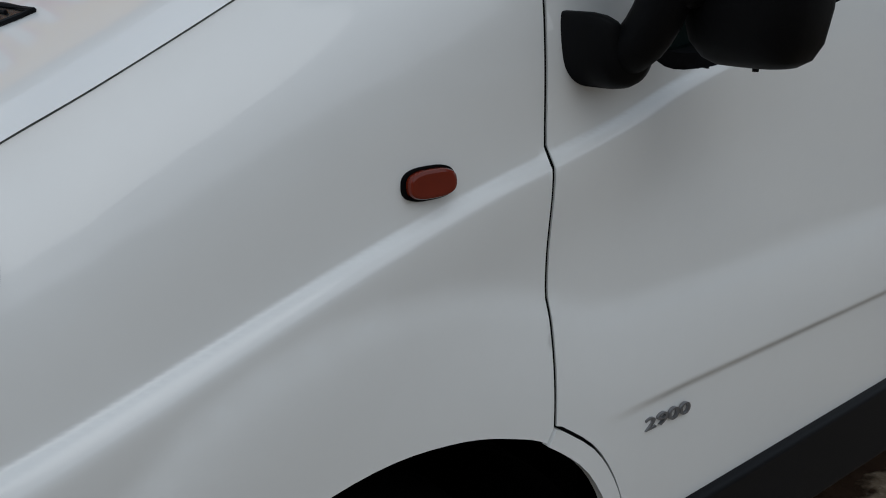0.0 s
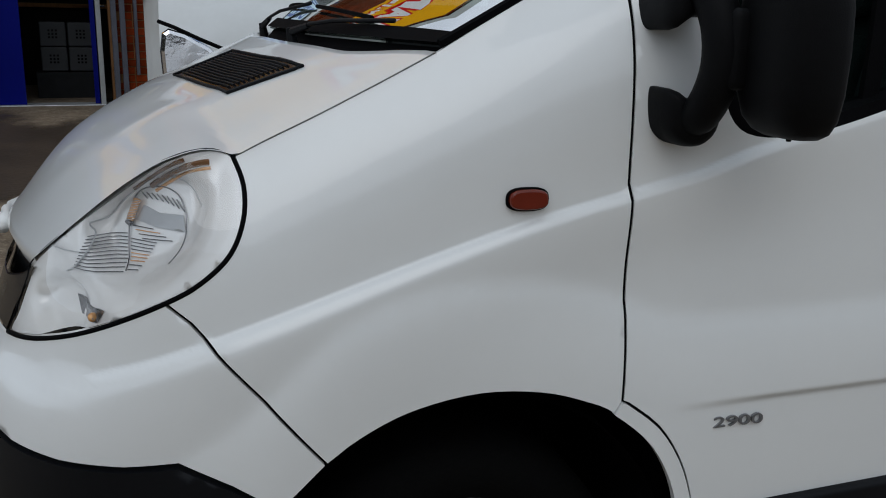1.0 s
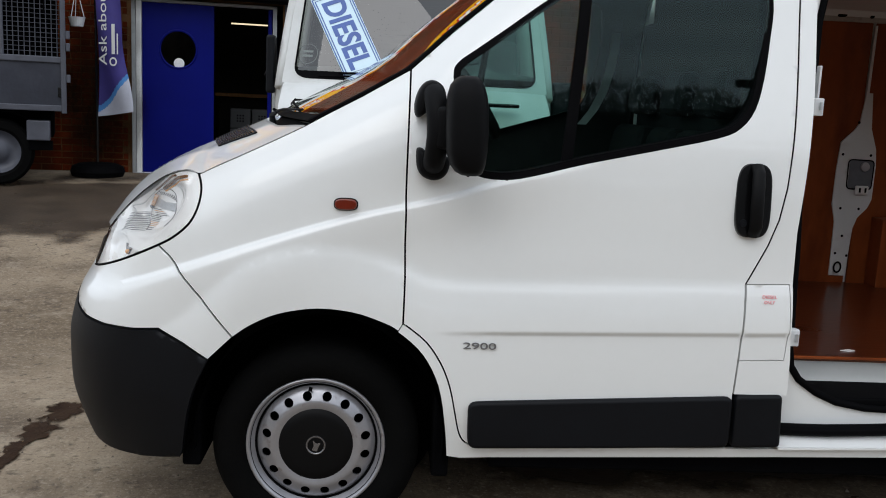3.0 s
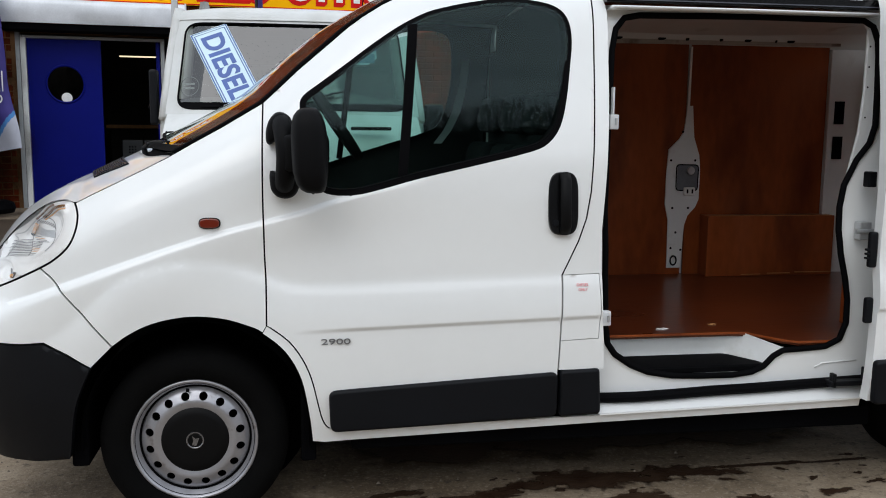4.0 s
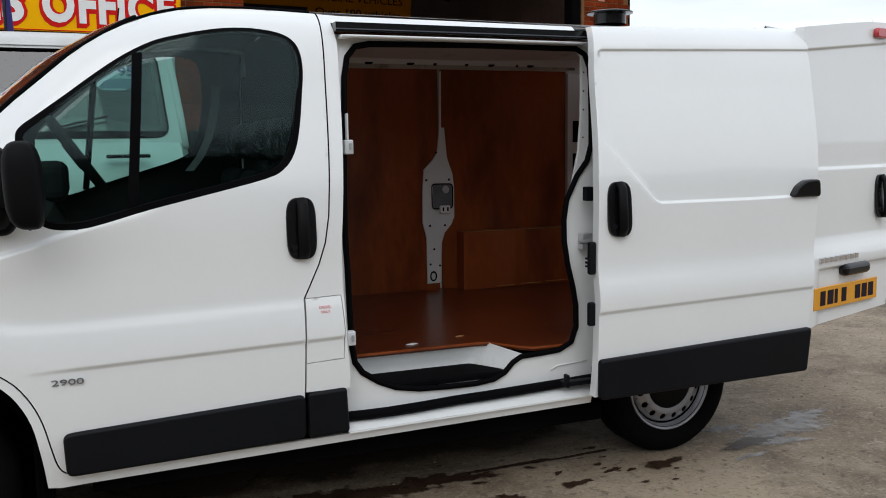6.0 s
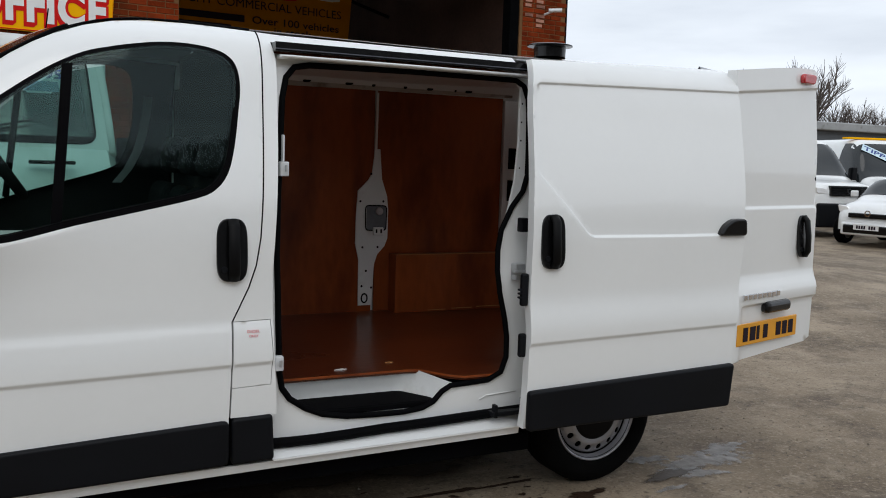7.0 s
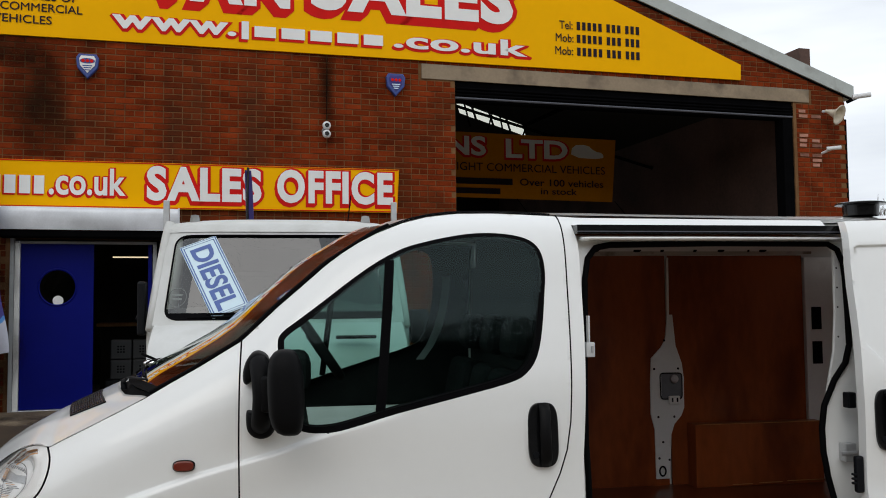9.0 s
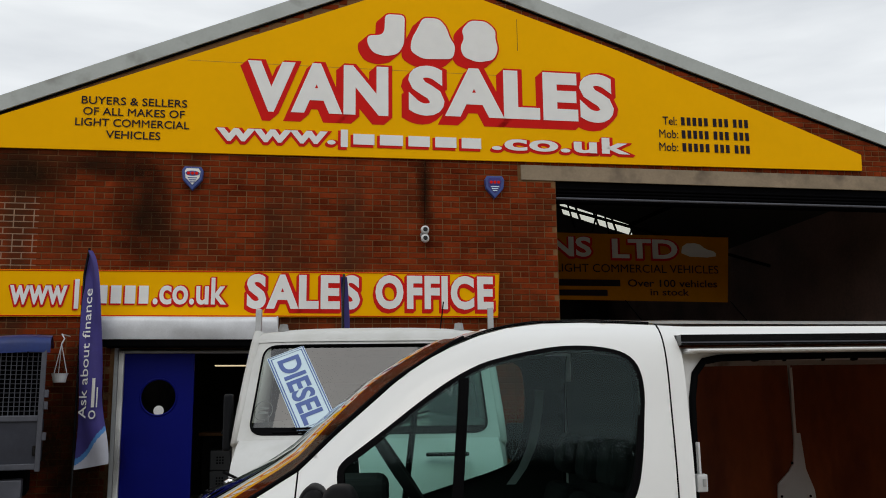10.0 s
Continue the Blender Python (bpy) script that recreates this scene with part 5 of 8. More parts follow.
part("far_door_trim", far_side(skin([(0.29, 0.7), (1.40, 0.7), (1.43, 1.93), (1.14, 1.95), (0.86, 1.915), (0.66, 1.83), (0.42, 1.65), (0.27, 1.50), (0.27, 1.1)], lambda x, z: flank(x, z) + (0, 0.05, 0), holes=[far_hole], step=0.04, thick=0.03), "far_door_trim"), TRIM, van, "black inner trim of the far door")
part("far_bar", rod((0.60, 1.835, 1.27), (0.67, 1.755, 1.86), 0.016, 8), RUBBER, van)
part("far_body", skin([(1.47, 0.40), (3.92, 0.42), (3.92, 1.99), (1.47, 1.99)], lambda x, z: np.stack([x, 2 * MID - side_y(z), z], 1), step=0.1, thick=(0, -0.02, 0)), PAINT, van)
for nm, base_line, st in (("far_wing", wing_line, 0.03), ("far_bumper", bumper_line, 0.03), ("far_cladding", clad_line, 0.04), ("far_lamp", lamp_line, 0.03)):
    part(nm, mirrored(skin(base_line, flank, step=st, extra=nose_pts), MID, nm), {"far_cladding": PLASTIC, "far_lamp": REFLECTOR}.get(nm, PAINT), van)

roof_edge = curve([(0.258, 1.530), (0.38, 1.647), (0.56, 1.804), (0.75, 1.923), (0.95, 1.992), (1.08, 2.010), (1.22, 2.010), (1.5, 1.996), (2.6, 1.984), (3.2, 1.995), (3.92, 2.015)])


def roof_row(x, n=25):
    ez = float(roof_edge(x))
    ey = float(body_y(x, ez)) + 0.004
    crown = float(np.interp(x, [0.75, 1.1, 1.6, 3.9], [0.0, 0.035, 0.05, 0.05]))
    pts = []
    for k in range(n):
        w = -1 + 2 * k / (n - 1)
        pts.append((x, MID + (MID - ey) * w, ez + 0.003 + crown * (1 - abs(w) ** 2.6)))
    return pts


front_rows = []
for k in range(5):  # rolled front edge over the windscreen
    f = k / 4
    base = roof_row(0.80 + 0.10 * f)
    front_rows.append([(x - 0.10 * (1 - abs(2 * i / 24 - 1) ** 2), y, z) for i, (x, y, z) in enumerate(base)])
part("roof", grid_mesh(front_rows + [roof_row(x) for x in list(np.arange(0.95, 3.93, 0.06)) + [3.92]], "roof"), PAINT, van)
part("roof_seam", tube([(x, float(body_y(x, float(roof_edge(x)))) + 0.012, float(roof_edge(x)) + 0.004) for x in np.arange(0.80, 1.50, 0.05)], 0.005, 6), RUBBER, van)
part("roof_lining", grid_mesh([[(x, y, z - 0.03) for x, y, z in roof_row(xx)] for xx in np.linspace(0.86, 1.42, 6)], "roof_lining"), material("dark_roof_lining", (0.035, 0.036, 0.036), 0.9, spread=0.15, scale=4.0), van, "dark cab headlining")
part("roof_lining", grid_mesh([[(x, y, z - 0.03) for x, y, z in roof_row(xx)] for xx in np.linspace(1.42, 3.92, 22)], "roof_lining"), PAINT_IN, van)


# windscreen between the pillars
def screen_row(f, n=21, out=0.0, trim=0.0):
    ex = -0.045 + (0.80 + 0.045) * f
    ez = float(np.interp(ex, [-0.045, 0.02, 0.113, 0.26, 0.38, 0.56, 0.75, 0.80], [1.352, 1.388, 1.440, 1.530, 1.648, 1.804, 1.926, 1.950]))
    ey = float(body_y(max(ex, -0.04), ez)) + 0.006
    bulge = 0.13 - 0.04 * f
    pts = []
    for k in range(n):
        w = (-1 + 2 * k / (n - 1)) * (1 - trim)
        q = 1 - abs(w) ** 2
        pts.append((ex - bulge * q - 0.7 * out, MID + (MID - ey) * w, ez + 0.05 * q * (1 - f * 0.4) + 0.7 * out))
    return pts


def screen_base(n=21):
    """The lower edge of the glass, dipping into the cowl towards the middle."""
    return [(x - 0.055 * (1 - (2 * k / (n - 1) - 1) ** 2), y, z - 0.045 * (1 - (2 * k / (n - 1) - 1) ** 2)) for k, (x, y, z) in enumerate(screen_row(0.0, n))]


ws = part("windscreen", grid_mesh([screen_base()] + [screen_row(f) for f in np.linspace(0, 1, 14)], "windscreen"), SCREEN, van, "raked windscreen glass")
ws.visible_shadow = False
for sgn in (0, -1):
    part("screen_trim", tube([screen_row(f, out=0.004)[sgn] for f in np.linspace(0, 1, 24)], 0.008, 6), RUBBER, ws)
# cowl, wipers, stickers
frit_low, frit_mid, frit_top = screen_base(), screen_row(0.0, trim=0.003), screen_row(0.035, trim=0.003)
frit_w = [abs(k / 10 - 1) ** 3 for k in range(21)]
frit = [[(x - 0.004, y, z + 0.005) for x, y, z in frit_low], [tuple((Vector(a) * 0.55 + Vector(b) * 0.45) * (1 - w) + Vector(c) * w + Vector((-0.004, 0, 0.005))) for a, b, c, w in zip(frit_low, frit_mid, frit_top, frit_w)]]
part("screen_band", grid_mesh(frit, "screen_band"), RUBBER, ws, "black band along the foot of the windscreen")
screen_foot = [(x + 0.012, y, z - 0.004) for x, y, z in screen_base(65)]
trough = [((a[0] + b[0]) / 2, (a[1] + b[1]) / 2, min(a[2], b[2]) - 0.02) for a, b in zip(bonnet_rear, screen_foot)]
part("cowl", grid_mesh([[(x + 0.003, y, z - 0.013) for x, y, z in bonnet_rear], trough, screen_foot], "cowl"), RUBBER, van, "black plastic cowl")
def wiper(k0, k1):
    """A thin arm from its hub in the cowl, with the blade lying along the foot of the glass."""
    foot, row = screen_base(), screen_row(0.02, 21, 0.012)
    a, b = Vector(foot[k0]) + Vector((-0.02, 0, 0.0)), Vector(row[k1])
    mid = a.lerp(b, 0.5) + Vector((-0.012, 0, 0.012))
    w = part("wiper", tube([a, a.lerp(mid, 0.5) + Vector((-0.004, 0, 0.006)), mid, mid.lerp(b, 0.5), b], 0.0042, 8), PLASTIC, van, "black wiper arm", smooth=True)
    part("wiper_hub", rod(a - Vector((0.0, 0, 0.03)), a + Vector((-0.006, 0, 0.010)), 0.013, 12, 0.009), PLASTIC, w)
    part("arm_link", rod(a + Vector((-0.004, 0, 0.002)), a.lerp(mid, 0.45) + Vector((-0.004, 0, 0.004)), 0.009, 10, 0.006), PLASTIC, w)
    ks = range(min(k0, k1) + 1, max(k0, k1) + 2)
    part("blade", tube([tuple(Vector(row[k]) + Vector((-0.004, 0, -0.004))) for k in ks], 0.0045, 6), RUBBER, w)


wiper(6, 2)
wiper(14, 8)

# cabin
dash = slab(rounded([(-0.05, 1.28), (0.35, 1.30), (0.50, 1.22), (0.52, 0.95), (-0.05, 0.95)], 1), 0.18, 1.72)
part("dashboard", dash, TRIM, van)
part("instrument_hood", box(0.20, 0.525, 1.13, 1.60, 1.24, 1.425, 0.05, 3), TRIM, van)
wheel_m = Matrix.Translation((0.566, 1.36, 1.457)) @ pose(0, 0, 0, 0, 56, 0)
bm = lathe([(0.187 + 0.024 * math.cos(a), 0.024 * math.sin(a)) for a in np.linspace(0, 2 * math.pi, 9)[:-1]], 36, "z", closed=True)
box(-0.18, 0.18, -0.02, 0.02, -0.02, 0.0, 0.005, bm=bm), box(-0.02, 0.02, -0.18, 0.0, -0.02, 0.0, 0.005, bm=bm), rod((0, 0, -0.03), (0, 0, 0.015), 0.07, 20, bm=bm)
bmesh.ops.transform(bm, matrix=wheel_m, verts=bm.verts)
part("steering_wheel", bm, TRIM, van, smooth=True)
for y0, y1 in ((0.28, 0.72), (0.74, 1.08), (1.18, 1.66)):
    part("seat_base", box(0.72, 1.22, y0, y1, 0.72, 0.90, 0.05, 3), CLOTH, van)
    bm = box(-0.07, 0.07, y0, y1, 0.0, 0.52, 0.05, 3)
    bmesh.ops.transform(bm, matrix=Matrix.Translation((1.24, 0, 0.86)) @ pose(0, 0, 0, 0, 12, 0), verts=bm.verts)
    part("seat_back", bm, CLOTH, van)
    bm = box(-0.05, 0.05, (y0 + y1) / 2 - 0.13, (y0 + y1) / 2 + 0.13, 0.0, 0.18, 0.045, 3)
    bmesh.ops.transform(bm, matrix=Matrix.Translation((1.34, 0, 1.42)) @ pose(0, 0, 0, 0, 10, 0), verts=bm.verts)
    part("headrest", bm, CLOTH, van)
belt = [(1.27, 1.70, 1.80), (1.26, 1.68, 1.72), (1.24, 1.66, 1.62), (1.21, 1.64, 1.52), (1.16, 1.60, 1.43), (1.10, 1.56, 1.36)]
part("seat_belt", grid_mesh([[(x - 0.022, y, z) for x, y, z in belt], [(x + 0.022, y + 0.004, z) for x, y, z in belt]], "seat_belt"), GREYTRIM, van, "grey seat belt webbing")
part("cabin_floor", box(0.5, 1.42, 0.1, 1.8, 0.55, 0.6), TRIM, van)
part("door_card", skin([(0.29, 0.7), (1.30, 0.7), (1.36, 1.3), (0.6, 1.19), (0.32, 1.2)], lambda x, z: flank(x, z) + (0, 0.07, 0), step=0.1), TRIM, van)
part("cabin_back", box(1.40, 1.42, 0.20, 1.70, 0.6, 1.84), TRIM, van)
part("cabin_back", box(1.40, 1.42, 0.36, 1.54, 1.84, 1.99), TRIM, van)

# door mirror
def mirror_ring(z, x0, x1, y0, y1, n=28, p=0.62):
    """One rounded section across the mirror housing."""
    cx, cy, hx, hy = (x0 + x1) / 2, (y0 + y1) / 2, (x1 - x0) / 2, (y1 - y0) / 2
    out = []
    for k in range(n):
        c, q = math.cos(2 * math.pi * k / n), math.sin(2 * math.pi * k / n)
        out.append((cx + hx * math.copysign(abs(c) ** p, c), cy + hy * math.copysign(abs(q) ** p, q), z))
    return out


rings = [(1.232, 0.418, 0.446, -0.180, -0.125), (1.2345, 0.402, 0.455, -0.200, -0.105), (1.243, 0.386, 0.464, -0.216, -0.092), (1.262, 0.371, 0.470, -0.228, -0.080), (1.30, 0.360, 0.474, -0.235, -0.072), (1.36, 0.356, 0.475, -0.237, -0.070), (1.42, 0.355, 0.472, -0.236, -0.070), (1.455, 0.357, 0.466, -0.232, -0.072), (1.482, 0.364, 0.457, -0.224, -0.079), (1.497, 0.375, 0.447, -0.212, -0.090), (1.5045, 0.387, 0.437, -0.197, -0.105), (1.507, 0.398, 0.428, -0.180, -0.122)]
shell = [mirror_ring(*r) for r in rings]
shell = [[(0.430, -0.152, 1.2318)] * 28] + shell + [[(0.412, -0.152, 1.5073)] * 28]
mirror_ob = part("door_mirror", grid_mesh(shell, "door_mirror", close=True), MIRRORBLACK, van, "tall black door mirror", smooth=True)
part("mirror_drain", lathe([(0.001, 1.2275), (0.004, 1.228), (0.004, 1.234)], 10, "z", at=(0.425, -0.156, 0)), MIRRORBLACK, mirror_ob)
part("mirror_arm", tube(bend([(0.318, 0.02, 1.462), (0.320, -0.025, 1.462), (0.327, -0.062, 1.442), (0.334, -0.088, 1.40), (0.338, -0.095, 1.35), (0.336, -0.088, 1.305), (0.332, -0.062, 1.262), (0.331, -0.025, 1.246), (0.331, 0.02, 1.246)], 3), 0.032, 14, ry=0.030), MIRRORBLACK, van, "black two-legged mirror arm", smooth=True)
part("mirror_hinge", box(0.332, 0.385, -0.128, -0.078, 1.30, 1.42, 0.014, 3), MIRRORBLACK, mirror_ob, smooth=True)
UPPER_FOOT = bend([(0.270, 1.415), (0.273, 1.392), (0.284, 1.384), (0.300, 1.395), (0.318, 1.404), (0.345, 1.405), (0.362, 1.412), (0.363, 1.445), (0.352, 1.478), (0.328, 1.494), (0.304, 1.492), (0.284, 1.470), (0.273, 1.440)], 3, True)
LOWER_FOOT = bend([(0.2815, 1.291), (0.281, 1.262), (0.287, 1.230), (0.305, 1.210), (0.332, 1.202), (0.358, 1.208), (0.376, 1.228), (0.382, 1.258), (0.374, 1.272), (0.345, 1.278), (0.318, 1.280), (0.300, 1.294), (0.288, 1.296)], 3, True)
for line, cx, cz in ((UPPER_FOOT, 0.320, 1.448), (LOWER_FOOT, 0.331, 1.246)):
    loops = [[(cx + (x - cx) * k, float(body_y(x, z)) + 0.004 if k == 1.0 and y > 0 else y, cz + (z - cz) * k) for x, z in line] for y, k in ((0.1, 1.0), (0.004, 1.0), (-0.022, 0.985), (-0.040, 0.93), (-0.050, 0.82), (-0.055, 0.62), (-0.056, 0.0))]
    part("mirror_foot", grid_mesh(loops, "mirror_foot", close=True), MIRRORBLACK, van, smooth=True)

# wheels
def wheel(x, y, z, name="wheel"):
    w = thing(name, "", "")
    w.parent = van
    w.matrix_basis = Matrix.Translation((x, y, z))
    R, r = 0.332, 0.2185
    tyre = lathe([(r, 0.015), (r + 0.008, -0.004), (0.245, -0.014), (0.27, -0.021), (0.295, -0.017), (0.313, -0.004), (0.325, 0.012), (R, 0.03), (R, 0.165), (0.325, 0.18), (0.30, 0.2), (0.25, 0.205), (r, 0.19)], 72)
    part("tyre", tyre, TYRE, w, "black road tyre", smooth=True)
    rim = lathe([(0.222, 0.012), (0.2225, -0.003), (0.218, -0.006), (0.212, -0.002), (0.208, 0.006), (0.203, 0.010), (0.197, 0.030), (0.190, 0.034)], 64)
    part("rim", rim, STEEL, w, "silver painted steel wheel rim", smooth=True)
    # disc with a ring of round holes
    n, disc = 16, []
    hole = lambda k: [(0.161 * math.cos(2 * math.pi * (k + 0.5) / n) + 0.015 * math.cos(b), 0.161 * math.sin(2 * math.pi * (k + 0.5) / n) + 0.015 * math.sin(b)) for b in np.linspace(0, 2 * math.pi, 17)[:-1]]
    outer = [(0.1925 * math.cos(b), 0.1925 * math.sin(b)) for b in np.linspace(0, 2 * math.pi, 65)[:-1]]
    depth = curve([(0.0, 0.01), (0.10, 0.008), (0.128, 0.002), (0.140, 0.0), (0.155, 0.006), (0.178, 0.018), (0.192, 0.033), (0.2, 0.035)])

    def disc_at(a, b):
        return np.stack([a, depth(np.hypot(a, b)), b], 1)

    part("wheel_disc", skin(outer, disc_at, holes=[hole(k) for k in range(n)], step=0.008, thick=0.006), STEEL, w, "silver steel disc with round holes")
    part("hub_cap", lathe([(0.001, -0.004), (0.04, -0.004), (0.09, -0.001), (0.118, 0.003), (0.125, 0.012)], 48), CAPBLACK, w, "black plastic centre cap", smooth=True)
    ring = lathe([(0.001, -0.006), (0.026, -0.006), (0.028, -0.0075), (0.031, -0.0075), (0.032, -0.004)], 32)
    part("cap_badge", ring, DARKCHROME, w, "grey round emblem")
    part("cap_badge_face", lathe([(0.001, -0.0068), (0.0255, -0.0068)], 32), CAPBLACK, w)
    part("badge_shape", slab(fillet([(-0.012, -0.016), (0.004, -0.020), (0.010, -0.004), (0.016, 0.010), (0.002, 0.006), (-0.010, 0.018), (-0.006, 0.0)], 0.004), -0.0082, -0.0070), DARKCHROME, w, "plain grey emblem shape")
    part("valve", rod((-0.02, 0.0, 0.192), (-0.022, -0.004, 0.178), 0.006, 8), RUBBER, w)
    part("rim_groove", lathe([(0.1945 + 0.0045 * math.cos(a), 0.030 + 0.003 * math.sin(a)) for a in np.linspace(0, 2 * math.pi, 9)[:-1]], 56, closed=True), DARK, w)
    part("rim_bead", lathe([(0.2085 + 0.0012 * math.cos(a), 0.004 + 0.002 * math.sin(a)) for a in np.linspace(0, 2 * math.pi, 7)[:-1]], 56, closed=True), DARK, w)
    part("brake_drum", lathe([(0.01, 0.06), (0.19, 0.06), (0.19, 0.12)], 40), DARK, w)
    return w


wheel(0.0, 0.085, 0.328)
wheel(3.118, 0.228, 0.335)
for x in (0.0, 3.105):
    part("far_tyre", lathe([(0.10, 1.62), (0.30, 1.62), (0.332, 1.65), (0.332, 1.80), (0.30, 1.83), (0.10, 1.83)], 40, at=(x, 0, 0.332)), TYRE, van)

# sliding door, slid back
slide_top = curve([(2.4, 1.858), (3.9, 1.896)])


def slide_low(x):
    """Lower line of the pressed panel: a slope, then level."""
    return np.interp(x, [2.45, 2.593, 2.785, 2.80, 2.82, 3.3, 3.8], [1.59, 1.442, 1.238, 1.226, 1.219, 1.219, 1.226])




def slide_y(x, z):
    x, z = np.asarray(x, float), np.asarray(z, float)
    y = side_y(z) - 0.122 + 0.012 - 0.024 * smooth_step((flare_z(x) + 0.02 - z) / 0.16 + 0.15)
    y = y + 0.009 * smooth_step((belt_z(x) - 0.002 - z) / 0.019)
    sunk = smooth_step((slide_top(x) - 0.05 * smooth_step((2.63 - x) / 0.07) ** 2 - z) / 0.010) * smooth_step((z - slide_low(x)) / 0.011) * smooth_step((x - 2.545) / 0.05)
    return y + 0.013 * sunk


def slide_skin(x, z):
    return np.stack([np.asarray(x, float), slide_y(x, z), np.asarray(z, float)], 1)


slide_pts = along(slide_top, 2.53, 3.72, (-0.014, -0.0105, -0.008, -0.005, -0.002, 0.0015), 120) + along(slide_low, 2.53, 3.72, (-0.002, 0.0, 0.003, 0.0055, 0.008, 0.011, 0.014), 170) + along(lambda x: belt_z(x) - 0.002, 2.5, 3.65, (-0.022, -0.017, -0.012, -0.007, -0.003, 0.0, 0.004), 70)
slide_line = [(2.500, 0.43), (2.506, 0.60), (2.510, 0.90), (2.519, 1.34), (2.552, 1.70), (2.573, 1.85), (2.594, 1.93), (2.606, 1.962), (3.10, 1.980), (3.735, 2.0), (3.728, 1.88), (3.668, 1.26), (3.618, 0.75), (3.610, 0.62), (3.605, 0.46)]
sliding_door = part("sliding_door", skin(slide_line, slide_skin, step=0.02, extra=slide_pts, thick=0.045), PAINT, van)
part("door_inner", skin(inset(slide_line, 0.01), lambda x, z: slide_skin(x, z) + (0, 0.045, 0), step=0.08, thick=0.01), PAINT_IN, sliding_door)
clad_strip(fillet([(2.506, 0.592), (2.508, 0.424), (3.592, 0.434), (3.612, 0.632)], 0.018), -0.150, sliding_door)
pull_handle(2.612, 1.205, float(slide_y(2.612, 1.205)), sliding_door, h=0.225, w=0.115)
part("rail_cover", slab(fillet([(3.50, 1.222), (3.53, 1.27), (3.58, 1.298), (3.655, 1.300), (3.662, 1.222)], 0.02), -0.125, -0.06, bevel=0.008), GLOSSBLACK, sliding_door, "black plastic rail end cover")

for z0, z1 in ((0.940, 1.075), (0.727, 0.826)):
    buf = part("edge_buffer", box(2.480, 2.512, -0.098, -0.072, z0, z1, 0.009, 3), PLASTIC, sliding_door, "black plastic buffer on the door's edge")
    for k in range(3 if z0 > 0.9 else 0):
        part("buffer_rib", box(2.468, 2.482, -0.094, -0.078, 0.972 + 0.016 * k, 0.980 + 0.016 * k, 0.002), PLASTIC, buf)

# rear doors, both swung open
def rear_door(name):
    d = thing(name, "", "")
    for k in list(d.keys()):
        del d[k]
    d.parent = van
    wide = curve([(0.5, 0.76), (1.3, 0.755), (1.7, 0.73), (2.07, 0.66)])

    def face(u, z):
        u, z = np.asarray(u, float), np.asarray(z, float)
        y = 0.0 + 0.010 * smooth_step((1.345 - z) / 0.016) * -1 + 0.010 * smooth_step((1.896 + 0.11 * u - z) / 0.014)
        y = y - 0.03 * smooth_step((1.0 - z) / 0.10) + 0.02 * smooth_step((0.86 - z) / 0.02) * smooth_step((u - 0.08) / 0.05) + 0.04 * np.maximum(z - 1.6, 0)
        return np.stack([u, y, z], 1)

    line = [(0.0, 0.575), (0.70, 0.60), (0.75, 0.62), (0.76, 1.0), (0.755, 1.3), (0.74, 1.65), (0.71, 1.95), (0.70, 2.045), (0.67, 2.066), (0.5, 2.058), (0.3, 2.035), (0.0, 1.995)]
    pts = [(u, z + o + (0.11 * u if z == 1.889 else 0)) for z in (1.337, 1.889, 0.85) for o in (-0.011, -0.007, -0.0035, 0, 0.0035, 0.007, 0.011) for u in np.arange(0.02, 0.75, 0.012)]
    part("door_panel", skin(line, face, step=0.025, extra=pts, thick=0.05), PAINT, d)
    part("door_lining", skin(inset(line, 0.02), lambda u, z: face(u, z) + (0, 0.05, 0), step=0.08), PLY, d)
    return d


left_rear = rear_door("rear_door")
left_rear.matrix_basis = Matrix.Translation((3.73, 0.06, 0.0)) @ pose(0, 0, 0, 0, 0, 16) @ Matrix.Diagonal((1.17, 1, 1, 1))
pull_handle(0.62, 1.18, -0.012, left_rear, h=0.225, w=0.085)
bm = slab(fillet([(-0.058, -0.026), (0.046, -0.026), (0.060, 0.0), (0.056, 0.024), (-0.050, 0.024), (-0.062, 0.004)], 0.014), -0.014, 0.012, bevel=0.007)
bmesh.ops.transform(bm, matrix=Matrix.Translation((0.595, 0.004, 2.008)), verts=bm.verts)
part("brake_light", bm, REDLENS, left_rear, "red high level brake light")
pl = part("number_plate", box(0.06, 0.58, -0.032, -0.022, 0.655, 0.765, 0.003), PLATEY, left_rear, "yellow rear number plate")
for k, w in enumerate((0.05, 0.06, 0.03, 0.05, 0.0, 0.055, 0.055, 0.055)):
    if w:
        part("plate_bar", box(0.11 + 0.056 * k, 0.11 + 0.056 * k + w * 0.75, -0.0345, -0.0322, 0.675, 0.745), BLACKLET, pl)
part("plate_lamp", box(0.28, 0.49, -0.055, -0.0, 0.80, 0.86, 0.022, 3), GLOSSBLACK, left_rear, "black number plate lamp grip")
for k in range(8):
    part("badge_bar", box(0.09 + 0.040 * k, 0.119 + 0.040 * k, -0.040, -0.030, 0.885, 0.912, 0.003), CHROME, left_rear, "chrome badge shape")
right_rear = rear_door("rear_door")
right_rear.matrix_basis = Matrix(((1, 0, 0, 3.90), (0, -1, 0, 1.79), (0, 0, 1, 0), (0, 0, 0, 1))) @ pose(0, 0, 0, 0, 0, 84)
part("rear_sill", box(3.72, 3.88, 0.40, 1.50, 0.44, 0.60, 0.02), PLASTIC, van)

